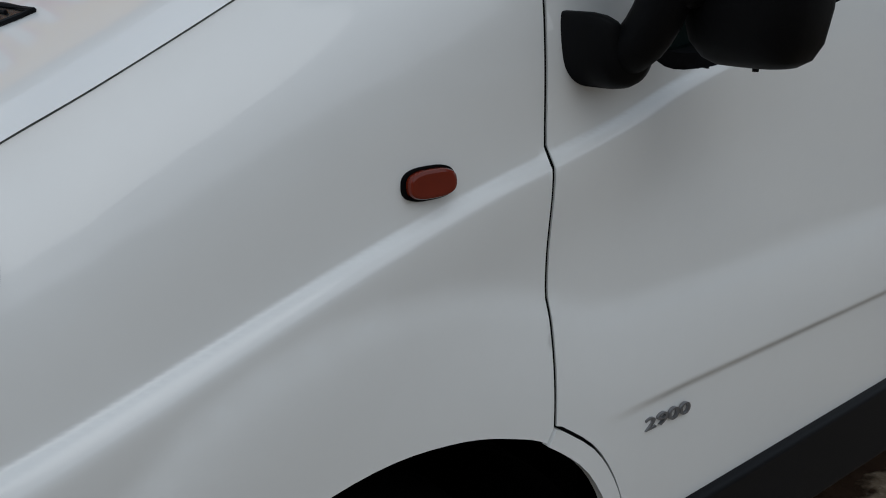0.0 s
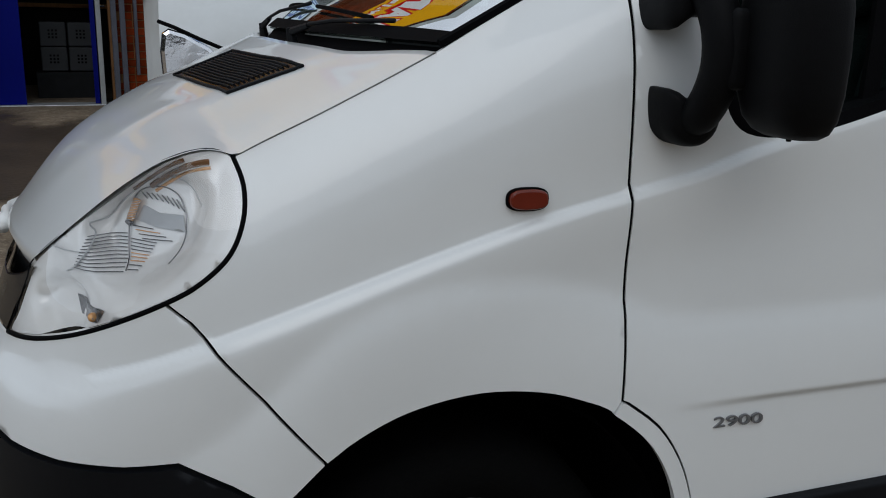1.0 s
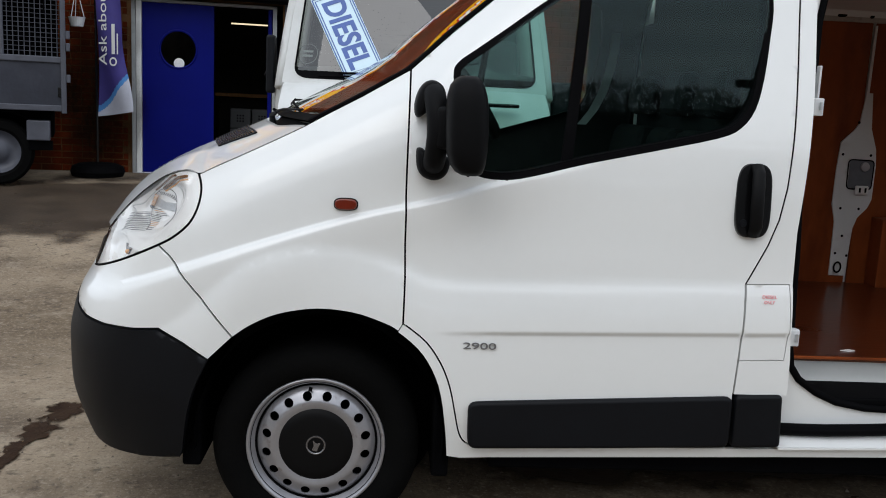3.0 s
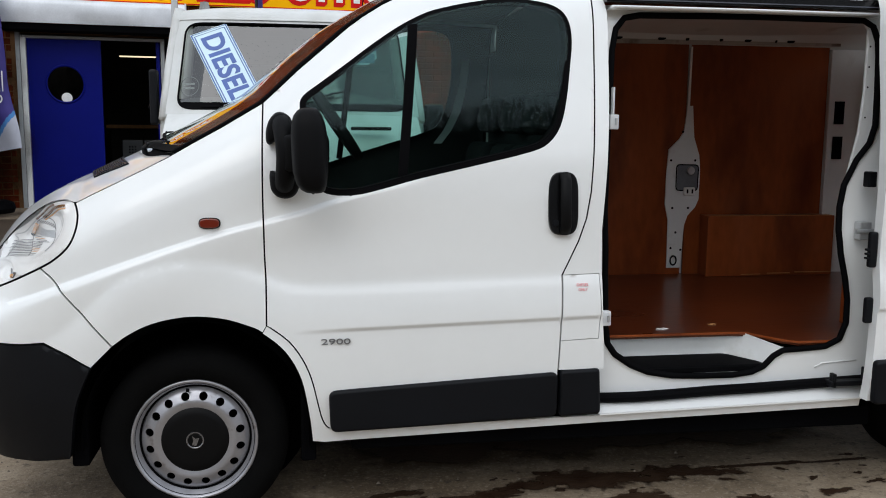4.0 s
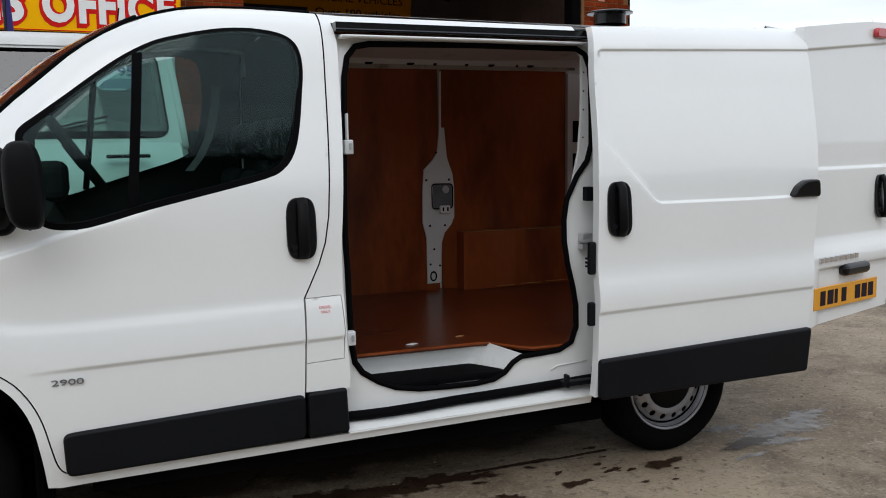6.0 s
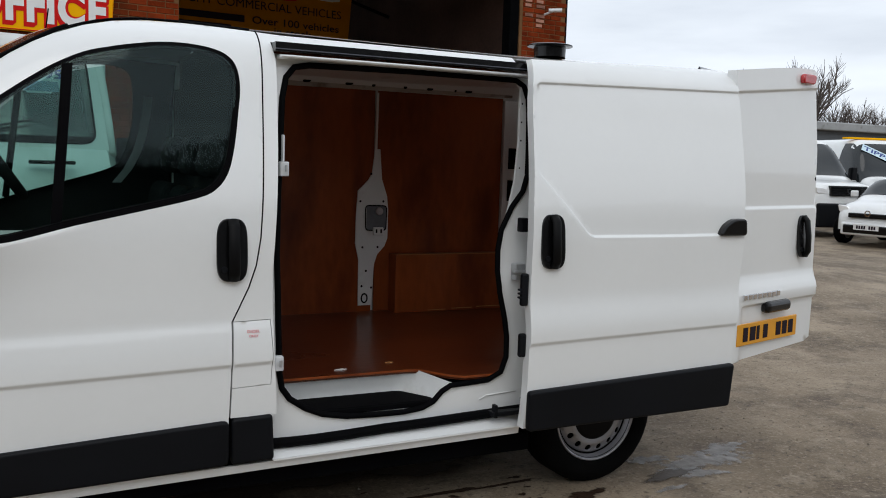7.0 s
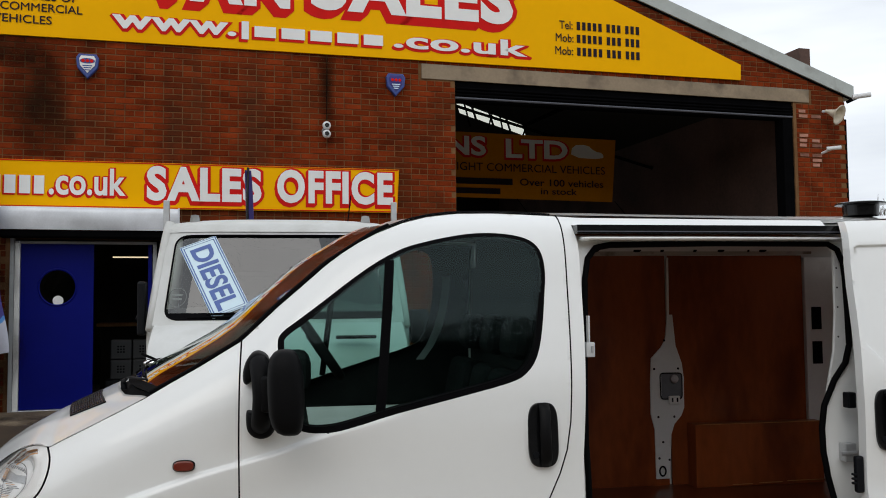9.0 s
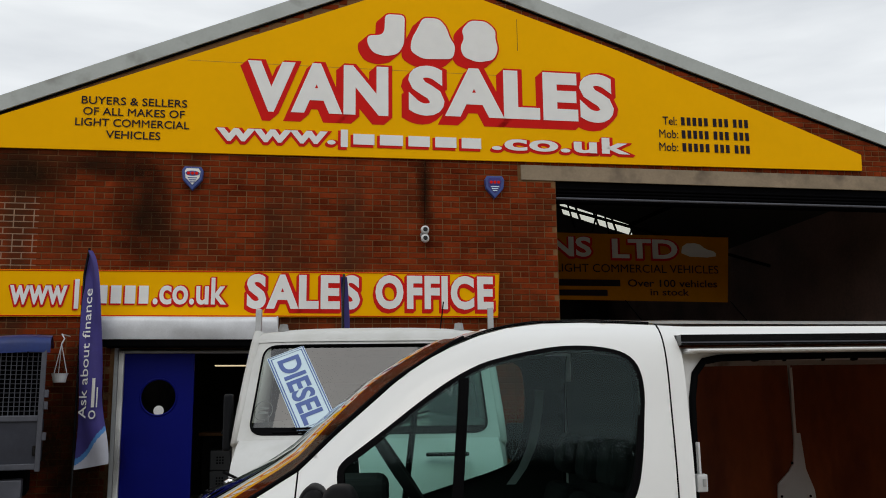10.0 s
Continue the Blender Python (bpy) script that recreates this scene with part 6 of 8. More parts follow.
# roof fittings
part("roof_vent", lathe([(0.001, 2.068), (0.095, 2.067), (0.104, 2.064), (0.104, 2.058), (0.074, 2.054), (0.072, 2.01)], 40, "z", at=(2.86, 0.37, 0.0)), GLOSSBLACK, van, "black round roof ventilator")
part("roof_cap", tri_mesh([(-0.075, 0, 0.030), (0.02, 0.006, 0.020), (0.075, 0.0, 0.0), (-0.05, -0.006, 0.002), (-0.06, 0.03, 0.016), (0.06, 0.03, -0.004)], [(0, 1, 2, 3), (0, 4, 5, 1), (1, 5, 2), (0, 3, 4)], "roof_cap"), GALV, van, "small lifted silver roof channel cap").matrix_basis = Matrix.Translation((3.73, 0.26, 1.99))

# ---- the yard ----
def ground_z(x, y):
    up = smooth_step((np.asarray(y, float) - 1.9) / 6.4) * (1 - smooth_step((np.asarray(x, float) - 7.0) / 8.0))
    return 0.455 * up


g_far = [-400, -150, -60, -30, -20]
gx = np.array(g_far + list(np.arange(-14, 16.1, 0.5)) + [20, 26, 35, 60, 150, 400])
gy = np.array(g_far + list(np.arange(-12, 16.1, 0.5)) + [20, 26, 35, 60, 150, 400])
rows_g = []
for yy in gy:
    row = []
    for xx in gx:
        bump = 0.012 * (noise.noise((xx * 0.35, yy * 0.35, 3.0))) if (abs(xx) < 16 and yy > 2.2) or xx > 4.2 or xx < -2 else 0.0
        row.append((xx, yy, float(ground_z(xx, yy)) + min(bump, 0.0)))
    rows_g.append(row)
ground = tagged(part("ground", grid_mesh(rows_g, "ground"), CONCRETE), "worn stained concrete yard with grit and damp marks", "ground", kind="structure")


def patch(x, y, rx, ry, mat, name, label, seed, turn=0.0, parent=None):
    """A ragged flat stain lying on the ground."""
    rng = random.Random(seed)
    pts, n = [], 36
    ph = [rng.uniform(0, 6.28) for _ in range(6)]
    for k in range(n):
        a = 2 * math.pi * k / n
        r = 1 + 0.22 * math.sin(2 * a + ph[0]) + 0.16 * math.sin(3 * a + ph[1]) + 0.12 * math.sin(5 * a + ph[2]) + 0.09 * math.sin(9 * a + ph[3]) + 0.07 * rng.uniform(-1, 1)
        px, py = rx * r * math.cos(a), ry * r * math.sin(a)
        c, s = math.cos(turn), math.sin(turn)
        pts.append((x + c * px - s * py, y + s * px + c * py))
    verts = [(x, y, float(ground_z(x, y)) + 0.005)] + [(a, b, float(ground_z(a, b)) + 0.0045) for a, b in pts]
    me = tri_mesh(verts, [(0, 1 + k, 1 + (k + 1) % n) for k in range(n)], name)
    fade = me.attributes.new("inner", "FLOAT", "POINT")
    fade.data.foreach_set("value", [1.0] + [0.0] * n)
    return tagged(part(name, me, mat), label, "stain", kind="structure")


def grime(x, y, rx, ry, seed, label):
    """A broad ragged dark sheet that follows the rise of the ground."""
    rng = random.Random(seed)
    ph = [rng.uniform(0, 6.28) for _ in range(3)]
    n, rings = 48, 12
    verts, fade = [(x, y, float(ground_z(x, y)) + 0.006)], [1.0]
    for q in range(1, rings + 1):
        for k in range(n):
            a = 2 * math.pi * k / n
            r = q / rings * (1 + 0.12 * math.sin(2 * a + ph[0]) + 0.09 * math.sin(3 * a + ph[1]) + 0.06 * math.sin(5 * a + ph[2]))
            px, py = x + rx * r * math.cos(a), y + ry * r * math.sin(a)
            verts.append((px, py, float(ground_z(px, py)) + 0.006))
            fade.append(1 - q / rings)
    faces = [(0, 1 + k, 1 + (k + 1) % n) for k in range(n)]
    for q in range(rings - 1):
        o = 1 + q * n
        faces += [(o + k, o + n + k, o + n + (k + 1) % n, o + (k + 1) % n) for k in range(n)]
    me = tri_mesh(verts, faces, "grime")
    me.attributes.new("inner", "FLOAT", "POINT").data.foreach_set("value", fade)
    tagged(part("grime", me, GRIME_SHADE), label, "stain", kind="structure")


grime(-2.2, 5.9, 4.2, 2.0, 71, "broad dark patch on the concrete by the office door")
# The underbody's shade is painted here as a dark sheet over the marks.
grime(1.7, 0.95, 1.9, 0.62, 72, "dark oily marks with painted shade on the concrete under the van")
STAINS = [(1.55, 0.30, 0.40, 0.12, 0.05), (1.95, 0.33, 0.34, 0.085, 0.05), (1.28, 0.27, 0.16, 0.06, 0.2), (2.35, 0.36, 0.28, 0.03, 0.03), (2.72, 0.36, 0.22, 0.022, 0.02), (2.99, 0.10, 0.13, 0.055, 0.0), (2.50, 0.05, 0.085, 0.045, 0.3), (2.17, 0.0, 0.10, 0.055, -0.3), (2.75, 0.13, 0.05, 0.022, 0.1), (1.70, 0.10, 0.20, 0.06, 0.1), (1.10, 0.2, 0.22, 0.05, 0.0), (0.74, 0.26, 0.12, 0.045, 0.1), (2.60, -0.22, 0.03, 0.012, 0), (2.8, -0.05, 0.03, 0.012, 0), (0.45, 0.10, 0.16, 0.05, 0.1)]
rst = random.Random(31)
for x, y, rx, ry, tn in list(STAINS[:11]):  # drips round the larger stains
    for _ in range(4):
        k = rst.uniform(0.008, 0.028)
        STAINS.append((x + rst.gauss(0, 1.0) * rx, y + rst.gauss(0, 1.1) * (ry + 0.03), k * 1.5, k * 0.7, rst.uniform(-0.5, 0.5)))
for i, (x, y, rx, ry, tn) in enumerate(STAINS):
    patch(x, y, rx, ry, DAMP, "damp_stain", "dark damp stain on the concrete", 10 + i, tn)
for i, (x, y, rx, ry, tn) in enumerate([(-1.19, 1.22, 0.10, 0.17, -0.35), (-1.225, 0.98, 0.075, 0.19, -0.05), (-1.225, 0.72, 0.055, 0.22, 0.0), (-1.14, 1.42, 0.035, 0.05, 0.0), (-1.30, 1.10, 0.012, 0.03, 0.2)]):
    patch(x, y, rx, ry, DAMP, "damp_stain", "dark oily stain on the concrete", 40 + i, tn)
patch(3.55, 0.18, 0.20, 0.08, GRIME_SHADE, "damp_stain", "dark damp patch beside the rear wheel", 66, 0.1)
for i, (x, y, rx, ry, tn) in enumerate([(3.84, 0.28, 0.34, 0.15, 0.15), (3.73, 0.13, 0.17, 0.07, 0.1), (4.10, 0.40, 0.24, 0.09, 0.1), (3.58, 0.40, 0.16, 0.07, 0.1), (3.42, 0.02, 0.12, 0.03, 0.2)]):
    patch(x, y, rx, ry, SPILL, "pale_spill", "pale dried spill on the concrete", 60 + i, tn)
rg = random.Random(5)
gv, gf = [], []
for k in range(2600):
    x = rg.uniform(-4, 7)
    y = rg.gauss(0.3, 0.5) if k % 3 == 0 else rg.uniform(-2.0, 6.5)
    s = rg.uniform(0.002, 0.007) * (1.6 if rg.random() < 0.06 else 1)
    z = float(ground_z(x, y))
    n0 = len(gv)
    gv += [(x - s, y - s * 0.7, z), (x + s, y - s * 0.6, z), (x + s * 0.2, y + s, z), (x, y, z + s * 1.1)]
    gf += [(n0, n0 + 1, n0 + 3), (n0 + 1, n0 + 2, n0 + 3), (n0 + 2, n0, n0 + 3)]
tagged(part("grit", tri_mesh(gv, gf, "grit"), material("grit", (0.16, 0.13, 0.10), 0.9, spread=0.5, scale=40.0)), "loose grit and small stones on the concrete", "grit", kind="stuff")

# ---- the sales building ----
ANG = math.atan(0.12)
MB = Matrix.Translation((-2.2, 8.1, 0.0)) @ pose(0, 0, 0, 0, 0, math.degrees(ANG))  # local: along the wall, into the building, up
G0 = 0.45


def fixed(ob):
    ob.matrix_basis = MB @ ob.matrix_basis
    return ob


def apex(u):
    return 7.60 - 0.425 * (3.14 - u) if u < 3.14 else 7.60 - 0.336 * (u - 3.14)


DOOR_U0, DOOR_U1, DOOR_TOP = -0.60, 1.10, 2.47
BAY_U0, BAY_U1, BAY_TOP = 4.865, 10.27, 4.67
W_L, W_R = -5.2, 11.2
wall_line = [(W_L, G0 - 0.4), (DOOR_U0, G0 - 0.4), (DOOR_U0, DOOR_TOP), (DOOR_U1, DOOR_TOP), (DOOR_U1, G0 - 0.4), (BAY_U0, G0 - 0.4), (BAY_U0, BAY_TOP), (BAY_U1, BAY_TOP), (BAY_U1, G0 - 0.4), (W_R, G0 - 0.4), (W_R, apex(W_R) - 0.02), (3.14, 7.58), (W_L, apex(W_L) - 0.02)]
wall_front = tagged(fixed(part("wall_front", slab(wall_line, 0.008, 0.23), MORTAR)), "red brick gable wall of a sales building", "wall", kind="structure")

# bricks: three courses of stretchers to one of headers, the nearest as pieces, the rest joined
BL, BH, JT = 0.215, 0.065, 0.010


def brick_ok(u, z, bl=BL):
    for a in (u, u + bl):
        for b in (z, z + BH):
            if DOOR_U0 - 0.01 < a < DOOR_U1 + 0.01 and b < DOOR_TOP + 0.005 or BAY_U0 < a < BAY_U1 and b < BAY_TOP + 0.21:
                return False
            if b > apex(a) - 0.03:
                return False
    if z > 2.86 and z + BH < 3.40 and u > -1.9 and u + bl < 4.0:
        return False
    if z > 4.90 and z + BH < 5.0 + (0.40 * (u + 3.1) if u < 3.14 else 0.33 * (9.3 - u) + 0.1) and -2.9 < u and u + bl < 9.2:
        return False
    if 4.66 < z + BH and z < 4.88 and u + bl > 4.39 and u < 10.6:
        return False
    return True


near_bricks, rest = [], []
for r in range(int((7.6 - G0) / 0.075)):
    z = G0 + 0.005 + r * 0.075
    u = W_L + (0.1125 if r % 2 else 0.0)
    while u < W_R - BL * 0.5:
        if r % 4 == 3:  # a course of headers
            for a in (0.0, 0.1125):
                if brick_ok(u + a, z, 0.1025) and u + a + 0.1025 < W_R:
                    rest.append((u + a, z, 0.1025))
        elif brick_ok(u, z) and u + BL < W_R + 0.02:
            if -1.45 < u < -0.62 - BL and z < 2.75:
                near_bricks.append((u, z))
            else:
                rest.append((u, z, BL))
        else:  # cut bricks against openings and edges
            for a, b in ((0.0, 0.16), (0.0, 0.1025), (0.0, 0.05), (0.055, BL), (0.1125, BL), (0.165, BL)):
                if brick_ok(u + a, z, b - a) and u + b < W_R:
                    rest.append((u + a, z, b - a))
                    break
        u += BL + JT
near_bricks, rest = near_bricks[:290], rest + [(u, z, BL) for u, z in near_bricks[290:]]
rb = random.Random(3)
bv, bf = [], []
for u, z, bl in rest:
    d = rb.uniform(-0.002, 0.003)
    n0 = len(bv)
    e = 0.003
    bv += [(u, 0.009, z), (u + bl, 0.009, z), (u + bl, 0.009, z + BH), (u, 0.009, z + BH), (u + e, d, z + e), (u + bl - e, d, z + e), (u + bl - e, d, z + BH - e), (u + e, d, z + BH - e)]
    bf += [(n0 + 4, n0 + 5, n0 + 6, n0 + 7), (n0, n0 + 1, n0 + 5, n0 + 4), (n0 + 1, n0 + 2, n0 + 6, n0 + 5), (n0 + 2, n0 + 3, n0 + 7, n0 + 6), (n0 + 3, n0, n0 + 4, n0 + 7)]
BRICK_REST = BRICK.copy()
BRICK_REST.name = "red_brick_joined"
bn = BRICK_REST.node_tree.nodes
b_geo = bn.new("ShaderNodeNewGeometry")
for node in list(bn):
    if node.type == "OBJECT_INFO":
        target = node.outputs["Random"].links[0].to_socket
        bn.remove(node)
        BRICK_REST.node_tree.links.new(b_geo.outputs["Random Per Island"], target)
brick_field = part("brickwork", tri_mesh(bv, bf, "brickwork"), BRICK_REST, wall_front)
brick_field["kind"] = "stuff"

part("mortar_repair", box(-2.35, -1.55, 0.0050, 0.0078, 3.44, 4.28), material("pale_repair_mortar", (0.30, 0.19, 0.12), 0.95, spread=0.25, scale=5.0, bump=0.3, bump_scale=150.0), wall_front, "paler repaired pointing")


def wall_stain(u, z, ru, rz, seed):
    """A ragged dark sheet on the brickwork: sooty dirt, and beside the door painted shade too."""
    rng = random.Random(seed)
    ph = [rng.uniform(0, 6.28) for _ in range(3)]
    n, rings = 40, 8
    verts, fade = [(u, -0.006, z)], [1.0]
    for q in range(1, rings + 1):
        for k in range(n):
            a = 2 * math.pi * k / n
            r = q / rings * (1 + 0.10 * math.sin(2 * a + ph[0]) + 0.08 * math.sin(3 * a + ph[1]) + 0.06 * math.sin(5 * a + ph[2]))
            verts.append((u + ru * r * math.cos(a), -0.006, z + rz * r * math.sin(a)))
            fade.append(1 - q / rings)
    faces = [(0, 1 + k, 1 + (k + 1) % n) for k in range(n)]
    for q in range(rings - 1):
        o = 1 + q * n
        faces += [(o + k, o + n + k, o + n + (k + 1) % n, o + (k + 1) % n) for k in range(n)]
    me = tri_mesh(verts, faces, "wall_stain")
    me.attributes.new("inner", "FLOAT", "POINT").data.foreach_set("value", fade)
    part("wall_stain", me, WALL_GRIME_SHADE, wall_front, "dark sooty stain on the bricks, with shade painted in beside the door")


# The last three, low beside the door, paint in shade as well as staining.
for k, (u, z, ru, rz) in enumerate(((-0.33, 4.15, 0.42, 1.0), (-1.85, 4.60, 0.75, 0.42), (-0.95, 4.70, 0.7, 0.25), (3.12, 4.5, 0.14, 0.75), (-0.85, 1.5, 0.42, 1.35), (-1.25, 1.3, 0.75, 1.25), (-1.0, 0.9, 0.6, 0.6))):
    wall_stain(u, z, ru, rz, 80 + k)

# joinery, canopy, shutters
door_frame = tagged(fixed(part("door_1", box(-0.60, -0.555, -0.02, 0.10, G0, DOOR_TOP, 0.004), GREYTRIM)), "blue double entrance doors, one leaf shut and one open", "door", kind="structure")
part("frame_post", box(-0.552, -0.495, 0.0, 0.09, G0, DOOR_TOP - 0.03, 0.003), WHITELET, door_frame)
part("frame_post", box(0.985, 1.03, 0.0, 0.09, G0, DOOR_TOP - 0.03, 0.003), GREYTRIM, door_frame)
part("frame_head", box(-0.552, 1.03, 0.0, 0.09, DOOR_TOP - 0.06, DOOR_TOP - 0.03, 0.003), GREYTRIM, door_frame)
leaf = part("door_leaf", skin([(-0.490, G0 + 0.015), (0.312, G0 + 0.015), (0.312, 2.405), (-0.490, 2.405)], lambda u, z: np.stack([u, 0 * u + 0.04, z], 1), holes=[[(-0.088 + 0.205 * math.cos(a), 1.893 + 0.212 * math.sin(a)) for a in np.linspace(0, 2 * math.pi, 41)[:-1]]], step=0.08, thick=0.045), BLUEDOOR, door_frame, "royal blue painted door leaf with a porthole")
part("porthole_ring", tube([(-0.088 + 0.207 * math.cos(a), 0.038, 1.893 + 0.214 * math.sin(a)) for a in np.linspace(0, 2 * math.pi, 41)[:-1]], 0.012, 8, True), BLUEDOOR, leaf, smooth=True)
part("porthole_pane", slab([(-0.088 + 0.205 * math.cos(a), 1.893 + 0.212 * math.sin(a)) for a in np.linspace(0, 2 * math.pi, 41)[:-1]], 0.058, 0.064), glass("dark_porthole_glass", (0.25, 0.27, 0.27)), leaf)
part("porthole_sticker", lathe([(0.001, 0.052), (0.058, 0.053), (0.06, 0.057)], 28, at=(-0.082, 0, 1.735)), WHITELET, leaf, "round white sticker")
leaf2 = part("door_leaf", box(0.0, 0.80, 0.0, 0.045, G0 + 0.015, 2.405, 0.003), BLUEDOOR, door_frame, "royal blue door leaf standing open")
leaf2.matrix_basis = Matrix.Translation((0.975, 0.05, 0)) @ pose(0, 0, 0, 0, 0, 84)
lever = part("door_handle", box(0.67, 0.71, -0.012, 0.0, 1.33, 1.55, 0.004), CHROME, leaf2, "chrome lever handle")
part("lever", rod((0.69, -0.012, 1.40), (0.69, -0.06, 1.40), 0.008, 8), CHROME, lever)
part("doorstep", box(-0.60, 1.1, -0.02, 0.25, G0 - 0.02, G0 + 0.012, 0.004), GALV, door_frame)
canopy = tagged(fixed(thing("shutter_box", "dented silver roller shutter box above the office door", "shutter box")), kind="structure")
rng_c = random.Random(8)
can_rows = []
for dz, dy in ((0, -0.27), (0.10, -0.30), (0.2, -0.30), (0.26, -0.285), (0.268, -0.24), (0.27, 0.0)):
    can_rows.append([(u, dy + 0.006 * math.sin(u * 5 + dz * 20) + rng_c.uniform(-0.003, 0.003), 2.555 + dz) for u in np.linspace(-0.76, 1.28, 40)])
part("box_casing", grid_mesh(can_rows, "box_casing"), CASING, canopy, "dented silver metal casing")
for ue in (-0.775, 1.275):
    part("box_end", box(ue, ue + 0.02, -0.30, 0.0, 2.553, 2.828, 0.003), CASING, canopy)
part("shutter_curtain", box(-0.70, 1.26, -0.25, 0.0, 2.47, 2.553, 0.02, 3), DARK, canopy, "black rolled shutter edge")
part("shutter_lip", tube([(u, -0.20, 2.48 - 0.02 * math.sin(u)) for u in np.linspace(-0.70, 1.26, 20)], 0.014, 8), RUBBER, canopy)
for uu in (1.12, 1.20):
    part("shutter_guide", box(uu, uu + 0.05, -0.06, 0.0, G0, 2.50, 0.004), TIPRAIL, canopy)
part("shutter_guide", box(1.33, 1.36, -0.09, 0.0, G0 + 0.3, 2.4, 0.004), TIPRAIL, canopy)

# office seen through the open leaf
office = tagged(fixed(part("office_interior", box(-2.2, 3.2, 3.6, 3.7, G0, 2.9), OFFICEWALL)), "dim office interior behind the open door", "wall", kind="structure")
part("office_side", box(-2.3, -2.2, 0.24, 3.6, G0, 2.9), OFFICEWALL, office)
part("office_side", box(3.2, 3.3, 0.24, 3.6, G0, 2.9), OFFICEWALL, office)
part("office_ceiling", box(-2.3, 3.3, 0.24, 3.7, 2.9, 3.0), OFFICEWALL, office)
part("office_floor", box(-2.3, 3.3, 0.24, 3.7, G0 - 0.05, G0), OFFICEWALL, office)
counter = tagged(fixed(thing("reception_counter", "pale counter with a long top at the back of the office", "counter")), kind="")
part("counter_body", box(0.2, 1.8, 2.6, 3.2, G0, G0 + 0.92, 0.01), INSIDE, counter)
part("counter_top", box(0.15, 1.85, 2.5, 3.25, G0 + 0.92, G0 + 0.97, 0.008), PLYEDGE, counter)
for i in range(2):
    for k in range(2):
        cab = tagged(fixed(thing("storage_box", "grey perforated storage box stacked by the office door", "box", "boxes stacked in the office")))
        u0, z0 = 0.46 + 0.27 * i, G0 + 0.28 + 0.255 * k
        # the room's shade is put into the boxes' dark grey
        part("box_body", box(u0, u0 + 0.255, 0.85, 1.15, z0, z0 + 0.245, 0.01), material("shaded_grey_plastic", (0.028, 0.031, 0.033), 0.6) if not (i or k) else bpy.data.materials["shaded_grey_plastic"], cab)
        for a in range(3):
            for b in range(3):
                part("box_hole", box(u0 + 0.08 + 0.035 * a, u0 + 0.10 + 0.035 * a, 0.846, 0.852, z0 + 0.08 + 0.035 * b, z0 + 0.10 + 0.035 * b), DARK, cab)
shelf = tagged(fixed(part("low_bench", box(0.40, 1.05, 0.82, 1.2, G0, G0 + 0.27, 0.01), TRIM)), "dark low bench under the storage boxes", "bench")
tube_glow = bpy.data.materials.new("warm_lamp_tube")
tube_glow.use_nodes = True
tube_glow.node_tree.nodes["Principled BSDF"].inputs["Emission Color"].default_value = (1.0, 0.84, 0.55, 1)
tube_glow.node_tree.nodes["Principled BSDF"].inputs["Emission Strength"].default_value = 0.9
tagged(fixed(part("office_light", box(0.42, 0.90, 1.6, 1.66, 2.33, 2.346, 0.006), tube_glow)), "slim white strip light under the office ceiling", "lamp")

# lintel over the bay, bay interior
lintel = tagged(fixed(part("lintel", box(4.395, 10.55, -0.012, 0.24, BAY_TOP, 4.875, 0.006), LINTEL)), "weathered concrete lintel over the workshop bay", "lintel", kind="structure")
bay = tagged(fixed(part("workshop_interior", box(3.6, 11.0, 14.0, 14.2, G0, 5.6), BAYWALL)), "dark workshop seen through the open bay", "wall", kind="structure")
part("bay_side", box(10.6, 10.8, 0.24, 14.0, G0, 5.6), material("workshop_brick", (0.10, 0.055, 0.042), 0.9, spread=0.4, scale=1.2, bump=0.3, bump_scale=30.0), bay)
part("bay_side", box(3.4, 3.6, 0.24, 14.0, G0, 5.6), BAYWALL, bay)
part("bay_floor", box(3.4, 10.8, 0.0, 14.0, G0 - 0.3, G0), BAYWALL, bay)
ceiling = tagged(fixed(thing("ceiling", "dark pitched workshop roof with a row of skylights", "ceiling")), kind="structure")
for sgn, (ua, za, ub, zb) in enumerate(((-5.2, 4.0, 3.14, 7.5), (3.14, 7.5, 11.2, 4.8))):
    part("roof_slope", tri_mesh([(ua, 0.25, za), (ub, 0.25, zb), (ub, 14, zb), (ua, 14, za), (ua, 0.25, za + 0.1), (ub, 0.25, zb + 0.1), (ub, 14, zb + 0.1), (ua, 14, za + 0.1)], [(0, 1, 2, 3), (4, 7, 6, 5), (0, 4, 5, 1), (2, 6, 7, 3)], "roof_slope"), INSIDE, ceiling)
skylight = bpy.data.materials.new("bright_skylight")
skylight.use_nodes = True
sk = skylight.node_tree.nodes["Principled BSDF"]
sk.inputs["Emission Color"].default_value, sk.inputs["Emission Strength"].default_value = (0.85, 0.92, 0.86, 1), 0.75
for k in range(4):
    u0, z0 = 6.36 + 0.35 * k, 5.50 - 0.10 * k
    part("skylight", slab([(u0, z0), (u0 + 0.29, z0 - 0.09), (u0 + 0.36, z0 - 0.30), (u0 + 0.07, z0 - 0.21)], 4.70, 4.72), skylight, ceiling, "bright corrugated skylight strip")
part("truss", rod((5.0, 4.66, 5.75), (10.5, 4.66, 4.35), 0.03, 8), DARK, ceiling)
for k in range(4):
    part("truss_strut", rod((6.62 + 0.34 * k, 4.65, 5.02 - 0.08 * k), (6.50 + 0.36 * k + 0.22 * (k % 2), 4.65, 5.46 - 0.1 * k), 0.018, 6), DARK, ceiling)
part("truss", rod((6.6, 5.2, 4.6), (9.0, 5.2, 5.7), 0.04, 8), DARK, ceiling)
